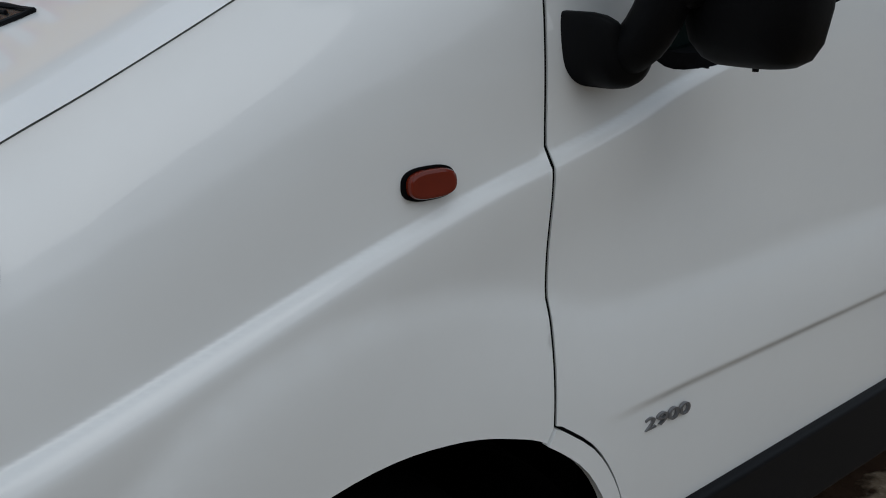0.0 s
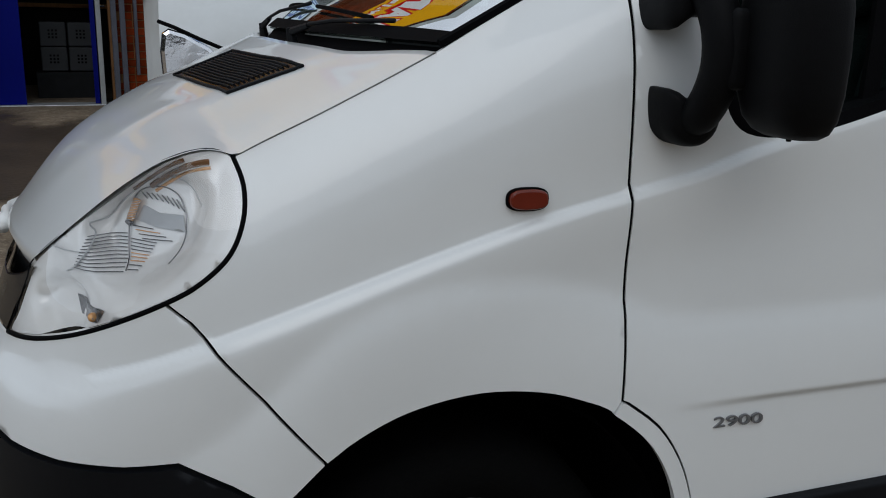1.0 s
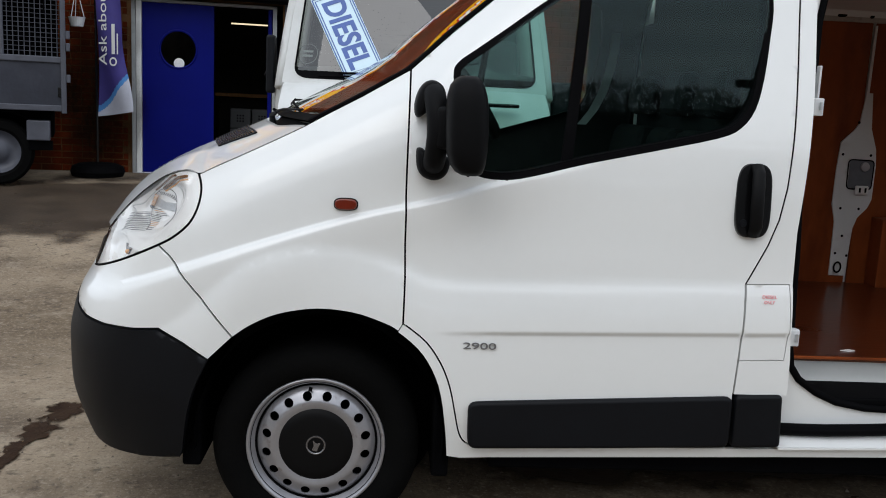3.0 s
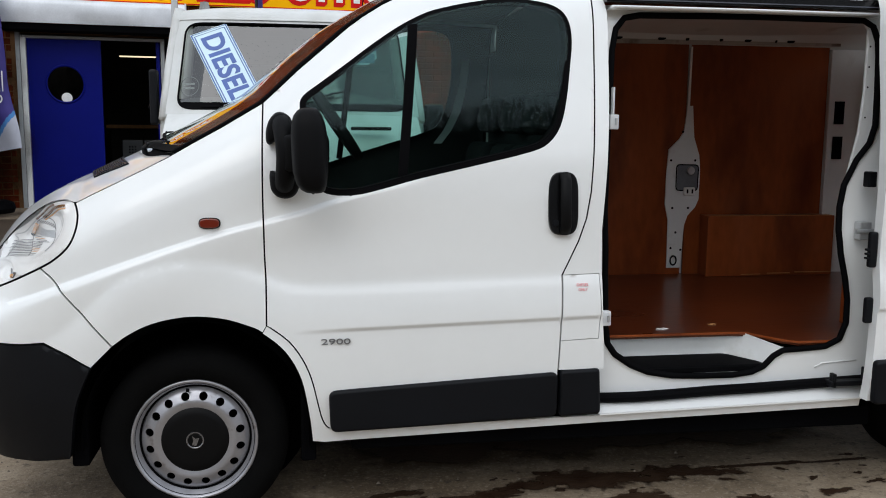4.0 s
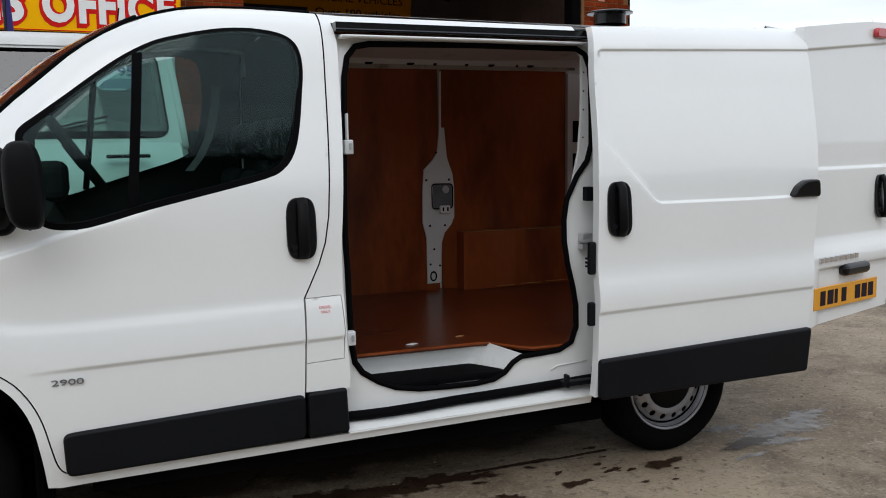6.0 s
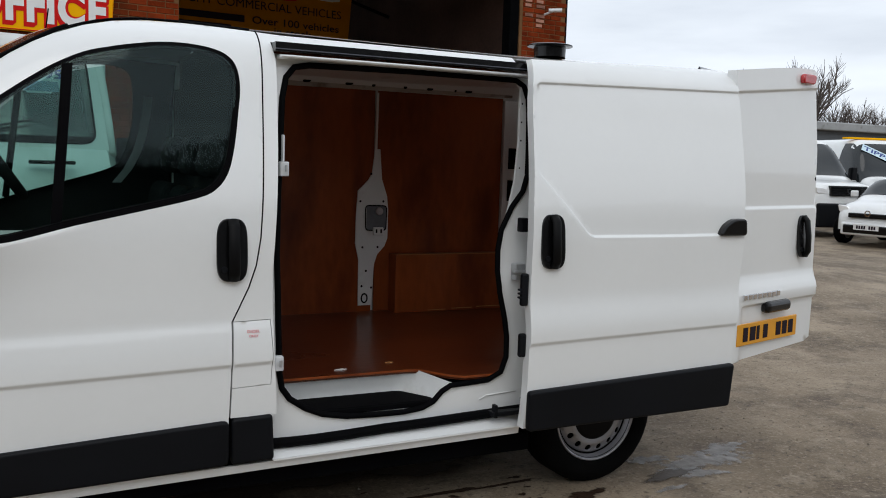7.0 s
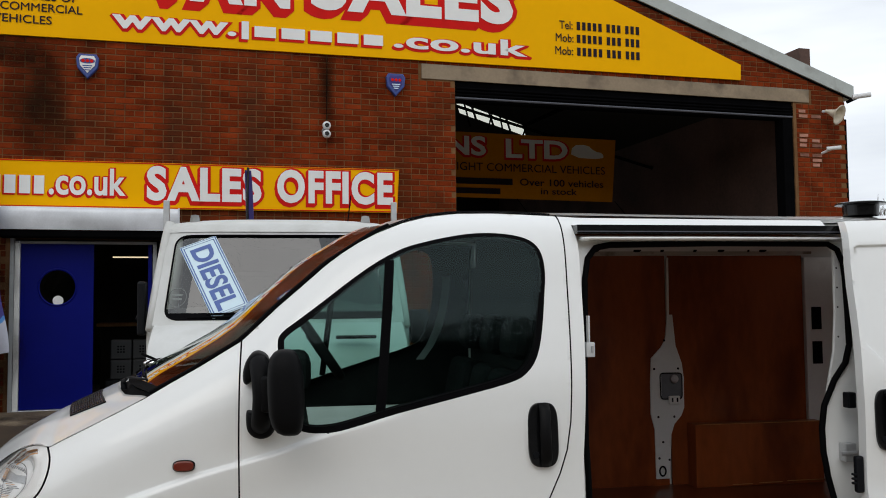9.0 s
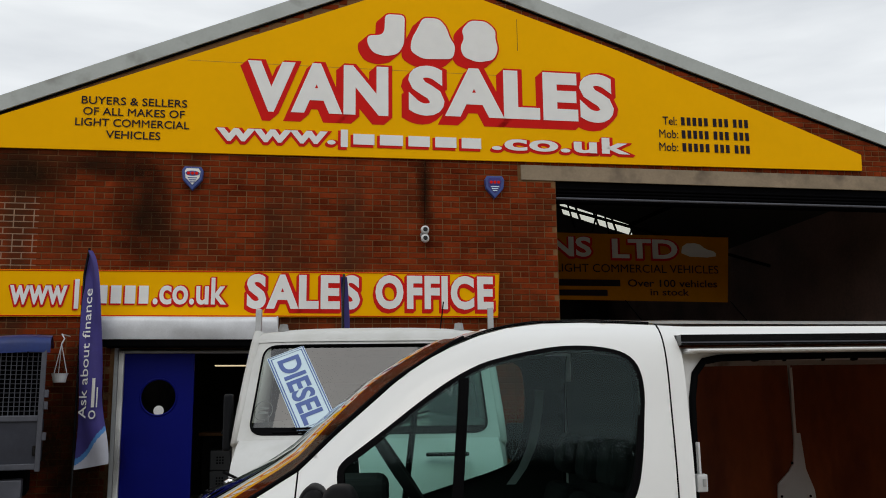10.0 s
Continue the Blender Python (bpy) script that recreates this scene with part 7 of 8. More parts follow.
shut = tagged(fixed(part("bay_shutter", box(4.87, 10.26, 0.03, 0.20, 4.40, 4.665, 0.01), DARK)), "rolled-up dark shutter under the lintel", "shutter", kind="structure")
for k in range(4):
    part("shutter_rib", rod((4.87, 0.02, 4.44 + 0.045 * k), (10.26, 0.02, 4.44 + 0.045 * k), 0.016, 8), TIPRAIL if k == 0 else DARK, shut)
part("bay_post", box(10.09, 10.26, 0.02, 0.22, G0, 4.62, 0.006), DARK, shut)

# roof verge
for i, (ua, ub) in enumerate(((-5.3, 3.14), (3.14, 11.36))):
    m = slab([(ua, apex(ua) - 0.065), (ub, apex(ub) - 0.065), (ub, apex(ub) + 0.135), (ua, apex(ua) + 0.135)], -0.04, 0.3)
    tagged(fixed(part("roof_verge", m, VERGE)), "grey metal verge trim along the gable", "roof trim", kind="structure")
    # an added thin dark strip directly below the trim
    m = slab([(ua, apex(ua) - 0.095), (ub, apex(ub) - 0.095), (ub, apex(ub) - 0.066), (ua, apex(ua) - 0.066)], -0.014, 0.0)
    tagged(fixed(part("verge_board", m, DARK)), "thin dark strip added under the verge", "roof trim", kind="structure")
wall_side = tagged(fixed(part("wall_side", slab([(-5.2, G0), (-5.0, G0), (-5.0, 4.0), (-5.2, 4.0)], 0.25, 14), MORTAR)), "plain side wall of the sales building", "wall", kind="structure")
wall_side_2 = tagged(fixed(part("wall_side_2", slab([(11.0, G0), (11.2, G0), (11.2, 4.8), (11.0, 4.8)], 0.23, 14), MORTAR)), "plain side wall of the sales building", "wall", kind="structure")
downpipe = tagged(fixed(part("downpipe", rod((11.22, 0.05, G0), (11.22, 0.05, 4.45), 0.045, 10), DARK)), "dark downpipe at the corner of the wall", "pipe", kind="structure")


# signs
def words(text, u, z, height, width, mat, parent, d=-0.02, shadow=None, dx=-0.02, dz=-0.02, bold=0.012, slim=1.0, rim=0.03):
    """Flat letters on a sign, with an optional block shadow behind."""
    if shadow:
        n = 9
        for me in letters(text, height, width, 0.0, bold + rim, slim):
            me.transform(Matrix.Translation((u, d + 0.004, z)) @ UPRIGHT)
            part("letter_shadow", swept(me, [(dx * k / n, 0.0003 * k, dz * k / n) for k in range(n + 1)]), shadow, parent)
    for me in letters(text, height, width, 0.003, bold, slim):
        part("letter", placed(me, Matrix.Translation((u, d, z)) @ UPRIGHT), mat, parent)


def bar(u0, u1, z0, z1, mat, parent, d=-0.02, shadow=None, dx=-0.02, dz=-0.02, name="bar"):
    if shadow:
        part(name, box(u0 + dx, u1 + dx * 0.4, d + 0.002, d + 0.007, z0 + dz, z1 + dz * 0.4), shadow, parent)
    return part(name, box(u0, u1, d - 0.003, d + 0.001, z0, z1), mat, parent)


gable_line = [(-3.1, 4.862), (9.33, 4.945), (9.34, 5.175), (5.80, 6.535), (3.9, 7.16), (3.14, 7.38), (2.37, 7.06), (0.02, 6.10), (-2.06, 5.27), (-3.1, 4.88)]
gable = tagged(fixed(part("gable_sign", slab(gable_line, -0.035, -0.006), YELLOW)), "large yellow gable sign with white and red lettering", "sign")
words("VAN", 0.80, 5.50, 0.585, 1.79, WHITELET, gable, -0.045, REDLET, -0.10, -0.095, 0.052, 0.87)
words("SALES", 2.87, 5.535, 0.59, 2.75, WHITELET, gable, -0.045, REDLET, -0.10, -0.095, 0.052, 0.88)
for line in ([(2.60, 6.86), (2.86, 6.86), (2.85, 6.45), (2.77, 6.31), (2.60, 6.27), (2.44, 6.31), (2.36, 6.44), (2.37, 6.55), (2.54, 6.56), (2.59, 6.62)],
             [(3.10, 6.84), (3.32, 6.84), (3.42, 6.72), (3.46, 6.58), (3.54, 6.46), (3.50, 6.28), (3.10, 6.26), (2.93, 6.36), (2.95, 6.54), (3.02, 6.66)],
             [(3.74, 6.84), (3.96, 6.84), (4.09, 6.72), (4.08, 6.60), (4.12, 6.46), (4.06, 6.30), (3.84, 6.25), (3.64, 6.32), (3.60, 6.46), (3.66, 6.58), (3.62, 6.70)]):
    for k in range(8):
        part("emblem_shadow", slab([(a - 0.10 + k * 0.1 / 7, b - 0.095 + k * 0.095 / 7) for a, b in inset(fillet(line, 0.07), -0.022)], -0.042 + 0.0003 * (7 - k), -0.0395 + 0.0003 * (7 - k)), REDLET, gable)
    part("emblem_shape", slab(fillet(line, 0.07), -0.048, -0.044), WHITELET, gable, "plain white emblem shape with a red shadow")
words("www.", 0.47, 5.06, 0.225, 1.46, WHITELET, gable, -0.045, REDLET, -0.03, -0.03, 0.03, 0.94)
for b0, b1, zb, zt in ((2.03, 2.12, 5.02, 5.25), (2.19, 2.46, 5.06, 5.20), (2.53, 2.83, 5.06, 5.20), (2.90, 3.18, 5.06, 5.20), (3.25, 3.53, 5.06, 5.20), (3.60, 3.86, 5.06, 5.20)):
    bar(b0, b1, zb, zt, WHITELET, gable, -0.045, REDLET, -0.035, -0.035, "name_bar")
words(".co.uk", 4.0, 5.065, 0.205, 1.84, WHITELET, gable, -0.045, REDLET, -0.03, -0.03, 0.03, 0.95)
for txt, u, z, w in (("BUYERS & SELLERS", -1.135, 5.485, 1.25), ("OF ALL MAKES OF", -1.11, 5.345, 1.2), ("LIGHT COMMERCIAL", -1.195, 5.205, 1.345), ("VEHICLES", -0.83, 5.055, 0.64)):
    words(txt, u, z - 0.026, 0.096, w, BLACKLET, gable, -0.042, bold=0.007)
for txt, z, u in (("Tel:", 5.50, 6.40), ("Mob:", 5.315, 6.34), ("Mob:", 5.13, 6.33)):
    words(txt, u, z, 0.115, 0.20 if txt == "Tel:" else 0.27, BLACKLET, gable, -0.042, bold=0.004)
    for k in range(11):
        b0 = 6.665 + 0.084 * k + 0.045 * ((k > 4) + (k > 7))
        bar(b0, b0 + 0.052, z, z + 0.115, BLACKLET, gable, -0.040, name="number_bar")
for uu, z0, z1 in ((4.385, 6.45, 6.90),):
    part("panel_joint", box(uu, uu + 0.006, -0.0365, -0.0355, z0, z1), BLACKLET, gable)
part("panel_joint", box(0.10, 4.38, -0.0365, -0.0355, 6.085, 6.090), material("sign_joint", (0.35, 0.2, 0.01), 0.6), gable)

office_sign = tagged(fixed(part("office_sign", slab([(-3.0, 2.832), (4.035, 2.850), (4.065, 3.420), (-3.0, 3.385)], -0.045, -0.008), YELLOW)), "long yellow fascia sign reading sales office", "sign")
part("sign_edge", tube([(-3.0, -0.048, 2.845), (4.03, -0.048, 2.862), (4.055, -0.048, 3.410), (-3.0, -0.048, 3.375)], 0.006, 6, True), REDLET, office_sign)
words("SALES", 0.895, 2.968, 0.375, 1.35, WHITELET, office_sign, -0.055, REDLET, -0.035, -0.035, 0.045, 0.9, 0.035)
words("OFFICE", 2.455, 2.975, 0.375, 1.49, WHITELET, office_sign, -0.055, REDLET, -0.035, -0.035, 0.045, 0.9, 0.035)
words("www", -1.80, 2.99, 0.31, 0.62, WHITELET, office_sign, -0.055, REDLET, -0.02, -0.02, 0.022)
for b0, b1, zb, zt in ((-1.08, -1.03, 2.93, 3.28), (-0.99, -0.87, 2.995, 3.21), (-0.83, -0.71, 2.995, 3.21), (-0.67, -0.55, 2.995, 3.21), (-0.51, -0.39, 2.995, 3.21), (-0.35, -0.24, 2.995, 3.21)):
    bar(b0, b1, zb, zt, WHITELET, office_sign, -0.055, REDLET, -0.02, -0.02, "name_bar")
words(".co.uk", -0.19, 3.0, 0.31, 0.83, WHITELET, office_sign, -0.055, REDLET, -0.02, -0.02, 0.022)

banner = tagged(fixed(part("banner", slab([(4.95, 3.66), (9.50, 3.62), (9.60, 4.86), (4.95, 4.90)], 4.5, 4.51), VINYL)), "yellow vinyl banner hung inside the dark workshop", "banner")
words("VANS", 5.18, 4.46, 0.34, 1.65, WHITELET, banner, 4.485, REDLET, -0.03, -0.03, 0.03)
words("LTD", 7.27, 4.44, 0.34, 1.24, WHITELET, banner, 4.485, REDLET, -0.03, -0.03, 0.03)
words("SELLERS OF LIGHT COMMERCIAL VEHICLES", 4.95, 4.16, 0.15, 4.4, BLACKLET, banner, 4.49, bold=0.0)
bar(5.9, 7.40, 3.90, 4.02, BLACKLET, banner, 4.49, name="number_bar")
bar(5.9, 7.15, 3.72, 3.83, BLACKLET, banner, 4.49, name="name_bar")
words("Over 100 vehicles", 7.55, 3.90, 0.13, 1.75, BLACKLET, banner, 4.49)
words("in stock", 7.98, 3.74, 0.12, 0.75, BLACKLET, banner, 4.49)
part("van_picture", slab(rounded([(8.62, 4.48), (9.32, 4.46), (9.32, 4.58), (9.12, 4.62), (8.98, 4.74), (8.66, 4.72)], 1), 4.488, 4.495), WHITELET, banner, "plain white van shape")
for uu in (7.45, 9.5):
    part("banner_rope", rod((uu, 4.4, 3.63), (uu + 0.25, 4.2, 3.2), 0.008, 5), DARK, banner)


def alarm_box(u, z, white):
    """A pointed alarm sounder box."""
    b = tagged(fixed(thing("alarm_box", "blue and white burglar alarm box on the brick wall" if white else "blue burglar alarm box on the brick wall", "alarm")))
    line = [(u - 0.13, z + 0.10), (u - 0.10, z + 0.15), (u + 0.10, z + 0.15), (u + 0.13, z + 0.10), (u + 0.115, z - 0.02), (u, z - 0.15), (u - 0.115, z - 0.02)]
    part("case", slab(line, -0.075, 0.0, bevel=0.012), NAVY, b)
    inner = [(u + (a - u) * 0.72, z + 0.02 + (c - z) * 0.70) for a, c in line]
    part("cover", slab(inner, -0.082, -0.07, bevel=0.006), WHITELET if white else FLAGBLUE, b)
    oval = [(u + 0.085 * math.cos(a), z + 0.062 + 0.032 * math.sin(a)) for a in np.linspace(0, 2 * math.pi, 25)[:-1]]
    part("badge", slab(oval, -0.086, -0.081), NAVY if white else FLAGBLUE, b)
    for k in (-1, 0, 1):
        part("red_dot", lathe([(0.0005, -0.089), (0.020, -0.0885), (0.021, -0.086)], 16, at=(u + 0.048 * k, 0, z + 0.062)), REDLET, b)
    for k in range(3):
        part("word_bar", box(u - 0.055 + 0.012 * k, u + 0.055 - 0.012 * k, -0.0845, -0.081, z - 0.002 - 0.026 * k, z + 0.010 - 0.026 * k), NAVY if white else SIGNBLUE, b)


alarm_box(0.219, 4.545, True)
alarm_box(4.024, 4.545, False)
lamp_ob = tagged(fixed(thing("wall_lamp", "small twin grey sensor lamp on the brick wall", "lamp")))
part("lamp_base", lathe([(0.001, -0.05), (0.045, -0.045), (0.05, 0.0)], 20, at=(3.10, 0, 3.90)), GREYTRIM, lamp_ob)
for hz in (3.955, 3.845):
    head = part("lamp_head", lathe([(0.030, -0.13), (0.050, -0.12), (0.055, -0.09), (0.03, -0.02)], 20, at=(3.10, 0, hz)), UPVC, lamp_ob, smooth=True)
    part("lamp_glass", lathe([(0.0005, -0.124), (0.034, -0.122), (0.036, -0.118)], 16, at=(3.10, 0, hz - 0.006)), GLOSSBLACK, head, "dark lamp glass")
part("lamp_cable", rod((3.11, -0.006, 3.97), (3.12, -0.006, 4.86), 0.003, 6), DARK, lamp_ob)
dome = tagged(fixed(thing("bulkhead_lamp", "small brown dome lamp on the bricks by the door", "lamp")))
part("lamp_back", lathe([(0.001, -0.02), (0.065, -0.018), (0.068, 0.0)], 20, at=(-0.843, 0, 2.527)), DARK, dome)
part("dome", lathe([(0.001, -0.075), (0.03, -0.07), (0.052, -0.045), (0.058, -0.018)], 20, at=(-0.843, 0, 2.527)), BROWN_LENS_GLINT, dome, "amber-brown glass dome", smooth=True)
horn = tagged(fixed(thing("horn_speaker", "cream horn loudspeaker high on the corner pillar", "speaker")))
hm = lathe([(0.02, 0.16), (0.035, 0.10), (0.06, 0.02), (0.11, -0.05), (0.15, -0.08), (0.155, -0.07)], 28)
bmesh.ops.transform(hm, matrix=Matrix.Translation((10.86, -0.20, 4.48)) @ pose(0, 0, 0, 25, 0, 25), verts=hm.verts)
part("bell", hm, material("cream_plastic", (0.62, 0.56, 0.44), 0.5), horn, smooth=True)
part("bracket", rod((10.80, 0.0, 4.55), (10.84, -0.15, 4.52), 0.02, 8), UPVC, horn)
for u, z, s, mt in ((11.30, 4.78, 1.0, DARK), (10.80, 3.96, 0.8, UPVC)):
    cam_ob = tagged(fixed(thing("security_camera", "small bullet security camera on a bracket", "camera", "security cameras on the pillar")))
    b = rod((0, 0.12 * s, 0), (0, -0.14 * s, -0.03), 0.038 * s, 14)
    bmesh.ops.transform(b, matrix=Matrix.Translation((u, -0.25 * s, z)) @ pose(0, 0, 0, -12, 0, 62), verts=b.verts)
    part("body", b, UPVC, cam_ob)
    part("mount", rod((u - 0.04, 0.0, z - 0.06), (u, -0.22 * s, z - 0.02), 0.025 * s, 8), mt, cam_ob)


# ---- vehicles and loose things by the building ----
def feather_flag(at, turn, h, text=True):
    """A feather flag on a black pole with a round rubber base."""
    f = thing("feather_flag", "tall purple feather flag with white lettering on a black pole" if text else "slim purple feather flag edge-on behind a parked van", "flag", at=Matrix.Translation(at) @ pose(0, 0, 0, 0, 0, turn))
    part("pole", tube([(0, 0, 0.02), (0, 0, h * 0.6), (0.01, 0, h * 0.9), (0.06, 0, h)], 0.014, 8), GLOSSBLACK, f)
    rows = []
    w = 0.42
    for j in range(201):
        i = j / 8
        z = 0.66 + (h - 0.69) * i / 25
        wid = w * (0.68 + 0.42 * (1 - smooth_step(i / 9))) * math.sqrt(max(0.02, 1 - (i / 25.3) ** 5)) + 0.01
        rows.append([(0.016 + wid * k / 40, 0.03 * math.sin(k * 0.13 + i * 0.30), z + 0.07 * (k / 40) * max(0, 1 - i / 6)) for k in range(41)])
    sheet = grid_mesh(rows, "cloth")
    sheet.materials.append(FLAGBLUE), sheet.materials.append(FLAGCYAN), sheet.materials.append(FLAGWHITE)
    for p in sheet.polygons:
        c = p.center
        lim = 0.70 + 0.40 * (c.x / 0.42) ** 1.3
        p.material_index = 2 if c.z < lim else (1 if c.z < lim + 0.07 else 0)
    part("cloth", sheet, None, f)
    if text:
        for me in letters("Ask about finance", 0.10, 1.45, 0.002):
            part("letter", placed(me, Matrix(((0, -1, 0, 0.17), (0, 0, -1, -0.045), (1, 0, 0, 1.22), (0, 0, 0, 1)))), WHITELET, f)
        part("name_bar", box(0.235, 0.275, -0.047, -0.044, 1.34, 1.66), WHITELET, f)
        part("name_bar", box(0.30, 0.315, -0.047, -0.044, 1.34, 1.56), WHITELET, f)
        part("emblem", lathe([(0.03, -0.05), (0.048, -0.05)], 24, at=(0.255, 0, 1.26)), WHITELET, f)
    part("base", lathe([(0.001, 0.14), (0.20, 0.14), (0.27, 0.11), (0.29, 0.05), (0.27, 0.0)], 28, "z"), RUBBER, f, "black rubber tyre base")
    return f


feather_flag((-3.06, 7.60, float(ground_z(-3.06, 7.60))), -20, 3.15)
feather_flag((-0.02, 6.5, float(ground_z(0, 6.5))), 84, 2.75, False)

basket = thing("hanging_basket", "small white hanging plant pot on cords", "plant pot", at=Matrix.Translation((-3.25, 7.57, 2.15)))
part("pot", lathe([(0.001, -0.09), (0.065, -0.09), (0.085, 0.0), (0.09, 0.01), (0.08, 0.01)], 20, "z"), UPVC, basket)
for a in (0, 2.1, 4.2):
    part("cord", rod((0.08 * math.cos(a), 0.08 * math.sin(a), 0), (0, 0, 0.34), 0.005, 5), UPVC, basket)
part("hook", tube([(0, 0, 0.34), (0.03, 0, 0.40), (0, 0, 0.45), (-0.02, 0.3, 0.45)], 0.008, 6), UPVC, basket)


def road_wheel(x, y, z, r, parent, wide=0.2, axis="y", rim_mat=None):
    """A tyre with a slotted steel wheel, facing -y."""
    m = Matrix.Translation((x, y, z)) @ (Matrix.Identity(4) if axis == "y" else pose(0, 0, 0, 0, 0, 90))
    t = lathe([(r * 0.62, 0.01), (r * 0.72, -0.02), (r * 0.92, -0.015), (r, 0.03), (r, wide - 0.03), (r * 0.9, wide), (r * 0.6, wide)], 40)
    bmesh.ops.transform(t, matrix=m, verts=t.verts)
    w = part("wheel", t, TYRE, parent)
    d = lathe([(0.001, 0.03), (r * 0.25, 0.02), (r * 0.3, 0.05), (r * 0.5, 0.06), (r * 0.58, 0.02), (r * 0.64, 0.0)], 32)
    bmesh.ops.transform(d, matrix=m, verts=d.verts)
    part("rim", d, rim_mat or STEEL, w, smooth=True)


# caged tipper at the left
tz = float(ground_z(-3.6, 6.9))
tipper = thing("caged_tipper", "caged tipper truck body with aluminium dropsides and a blue cover", "truck", at=Matrix.Translation((-3.12, 6.75, tz)) @ pose(0, 0, 0, 0, 0, 19))
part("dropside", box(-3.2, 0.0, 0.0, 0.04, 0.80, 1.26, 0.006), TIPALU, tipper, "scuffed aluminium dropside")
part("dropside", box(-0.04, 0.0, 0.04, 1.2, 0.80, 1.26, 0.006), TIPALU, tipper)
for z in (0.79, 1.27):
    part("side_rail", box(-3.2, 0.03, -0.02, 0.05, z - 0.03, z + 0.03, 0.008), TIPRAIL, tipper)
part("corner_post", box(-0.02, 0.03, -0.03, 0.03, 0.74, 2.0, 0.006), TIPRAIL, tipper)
for zz in (1.05, 1.36, 1.48):
    part("latch", box(0.03, 0.07, -0.06, 0.0, zz, zz + 0.08, 0.006), TIPRAIL, tipper)
cage = bmesh.new()
for k in range(64):
    rod((-3.2 + 0.05 * k, 0.01, 1.27), (-3.2 + 0.05 * k, 0.01, 2.0), 0.0045, 4, bm=cage)
for k in range(16):
    rod((-3.2, 0.01, 1.30 + 0.046 * k), (0.0, 0.01, 1.30 + 0.046 * k), 0.003, 4, bm=cage)
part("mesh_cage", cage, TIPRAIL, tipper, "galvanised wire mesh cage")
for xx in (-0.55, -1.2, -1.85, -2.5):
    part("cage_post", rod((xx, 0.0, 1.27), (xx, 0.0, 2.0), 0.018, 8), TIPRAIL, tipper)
cover_rows = [[(x, y + 0.01 * math.sin(x * 7), z + 0.015 * math.sin(x * 5 + z)) for x in np.linspace(-3.25, 0.06, 24)] for y, z in ((-0.03, 1.93), (-0.035, 2.02), (-0.02, 2.07), (0.5, 2.15), (1.15, 2.05))]
part("cover", grid_mesh(cover_rows, "cover"), TARP, tipper, "blue tarpaulin cover")
for xx in (-0.15, -0.45, -0.75):
    part("cover_strap", rod((xx, -0.04, 1.95), (xx - 0.02, -0.02, 1.72), 0.006, 5), DARK, tipper)
part("chassis", box(-3.2, -0.1, 0.35, 1.0, 0.48, 0.79, 0.02), DARK, tipper)
part("inner_load", box(-3.1, -0.05, 1.10, 1.15, 0.8, 2.05), DARK, tipper)
part("toolbox", box(-0.35, -0.13, 0.02, 0.3, 0.46, 0.66, 0.01), TIPRAIL, tipper, "grey number plate board bracket")
part("mudflap", box(-0.34, -0.11, 0.06, 0.08, 0.36, 0.46, 0.004), DARK, tipper)
road_wheel(-0.62, 0.08, 0.335, 0.335, tipper, rim_mat=TIPRAIL)
part("mudguard", grid_mesh([[(-0.57 + 0.38 * math.cos(a), y, 0.36 + 0.38 * math.sin(a)) for a in np.linspace(0.1, 3.0, 20)] for y in (0.04, 0.34)], "mudguard"), DARK, tipper)
part("rear_lamp", box(-0.05, 0.02, -0.02, 0.04, 0.9, 1.0, 0.006), GLOSSBLACK, tipper)

# white cab truck behind the van, facing the camera
ty = 3.02
CABPAINT = material("dull_white_cab_paint", (0.60, 0.61, 0.60), 0.45, spec=0.3, spread=0.05, scale=2.0, dirt=(0.42, 0.42, 0.39), dirt_scale=2.0, dirt_at=(0.5, 0.8))
dv = thing("cab_truck", "white light truck cab with a diesel card behind its windscreen", "truck", at=Matrix.Translation((0.36, ty, -0.02)))


def cab_ring(y, z, half, crown=0.0, n=17, p=5):
    """One row across the cab at depth y."""
    return [(half * math.copysign(1 - (1 - abs(w)) ** 1.0, w), y + 0.16 * abs(w) ** p, z - crown * abs(w) ** 3) for w in np.linspace(-1, 1, n)]


nose = [cab_ring(0.02, 0.55, 0.86), cab_ring(-0.03, 0.8, 0.88), cab_ring(0.0, 1.05, 0.89), cab_ring(0.06, 1.28, 0.90), cab_ring(0.16, 1.40, 0.90), cab_ring(0.34, 1.50, 0.90), cab_ring(0.50, 1.56, 0.90)]
part("front_panel", grid_mesh(nose, "front_panel"), CABPAINT, dv)
part("lower_bumper", box(-0.95, 0.95, -0.06, 0.3, 0.34, 0.68, 0.05, 3), PLASTIC, dv)
part("grille_slot", box(0.38, 0.66, 0.04, 0.09, 1.415, 1.44, 0.008), GLOSSBLACK, dv, "black air slot").matrix_basis = pose(0, 0.06, 0.02)


def cab_face(w, f, out=0.0):
    """The cab's raked front above the bonnet: w across, f up."""
    w, f = np.asarray(w, float), np.asarray(f, float)
    return np.stack([(0.915 - 0.06 * f) * w, 0.46 + 0.37 * f + 0.16 * np.abs(w) ** 5 - out, 1.555 + 0.675 * f], -1)


SCREEN_HOLE = fillet([(-0.91, 0.03), (0.91, 0.03), (0.915, 0.965), (-0.915, 0.965)], 0.13, 7)
part("screen_frame", skin([(-1.0, -0.03), (1.0, -0.03), (1.0, 1.04), (-1.0, 1.04)], cab_face, holes=[SCREEN_HOLE], step=0.05, thick=(0, 0.05, 0)), CABPAINT, dv)
sc = part("cab_screen", skin(inset(SCREEN_HOLE, -0.02), lambda w, f: cab_face(w, f, -0.012), step=0.08, thick=0.004), CABSCREEN, dv, "grey-green windscreen", smooth=True)
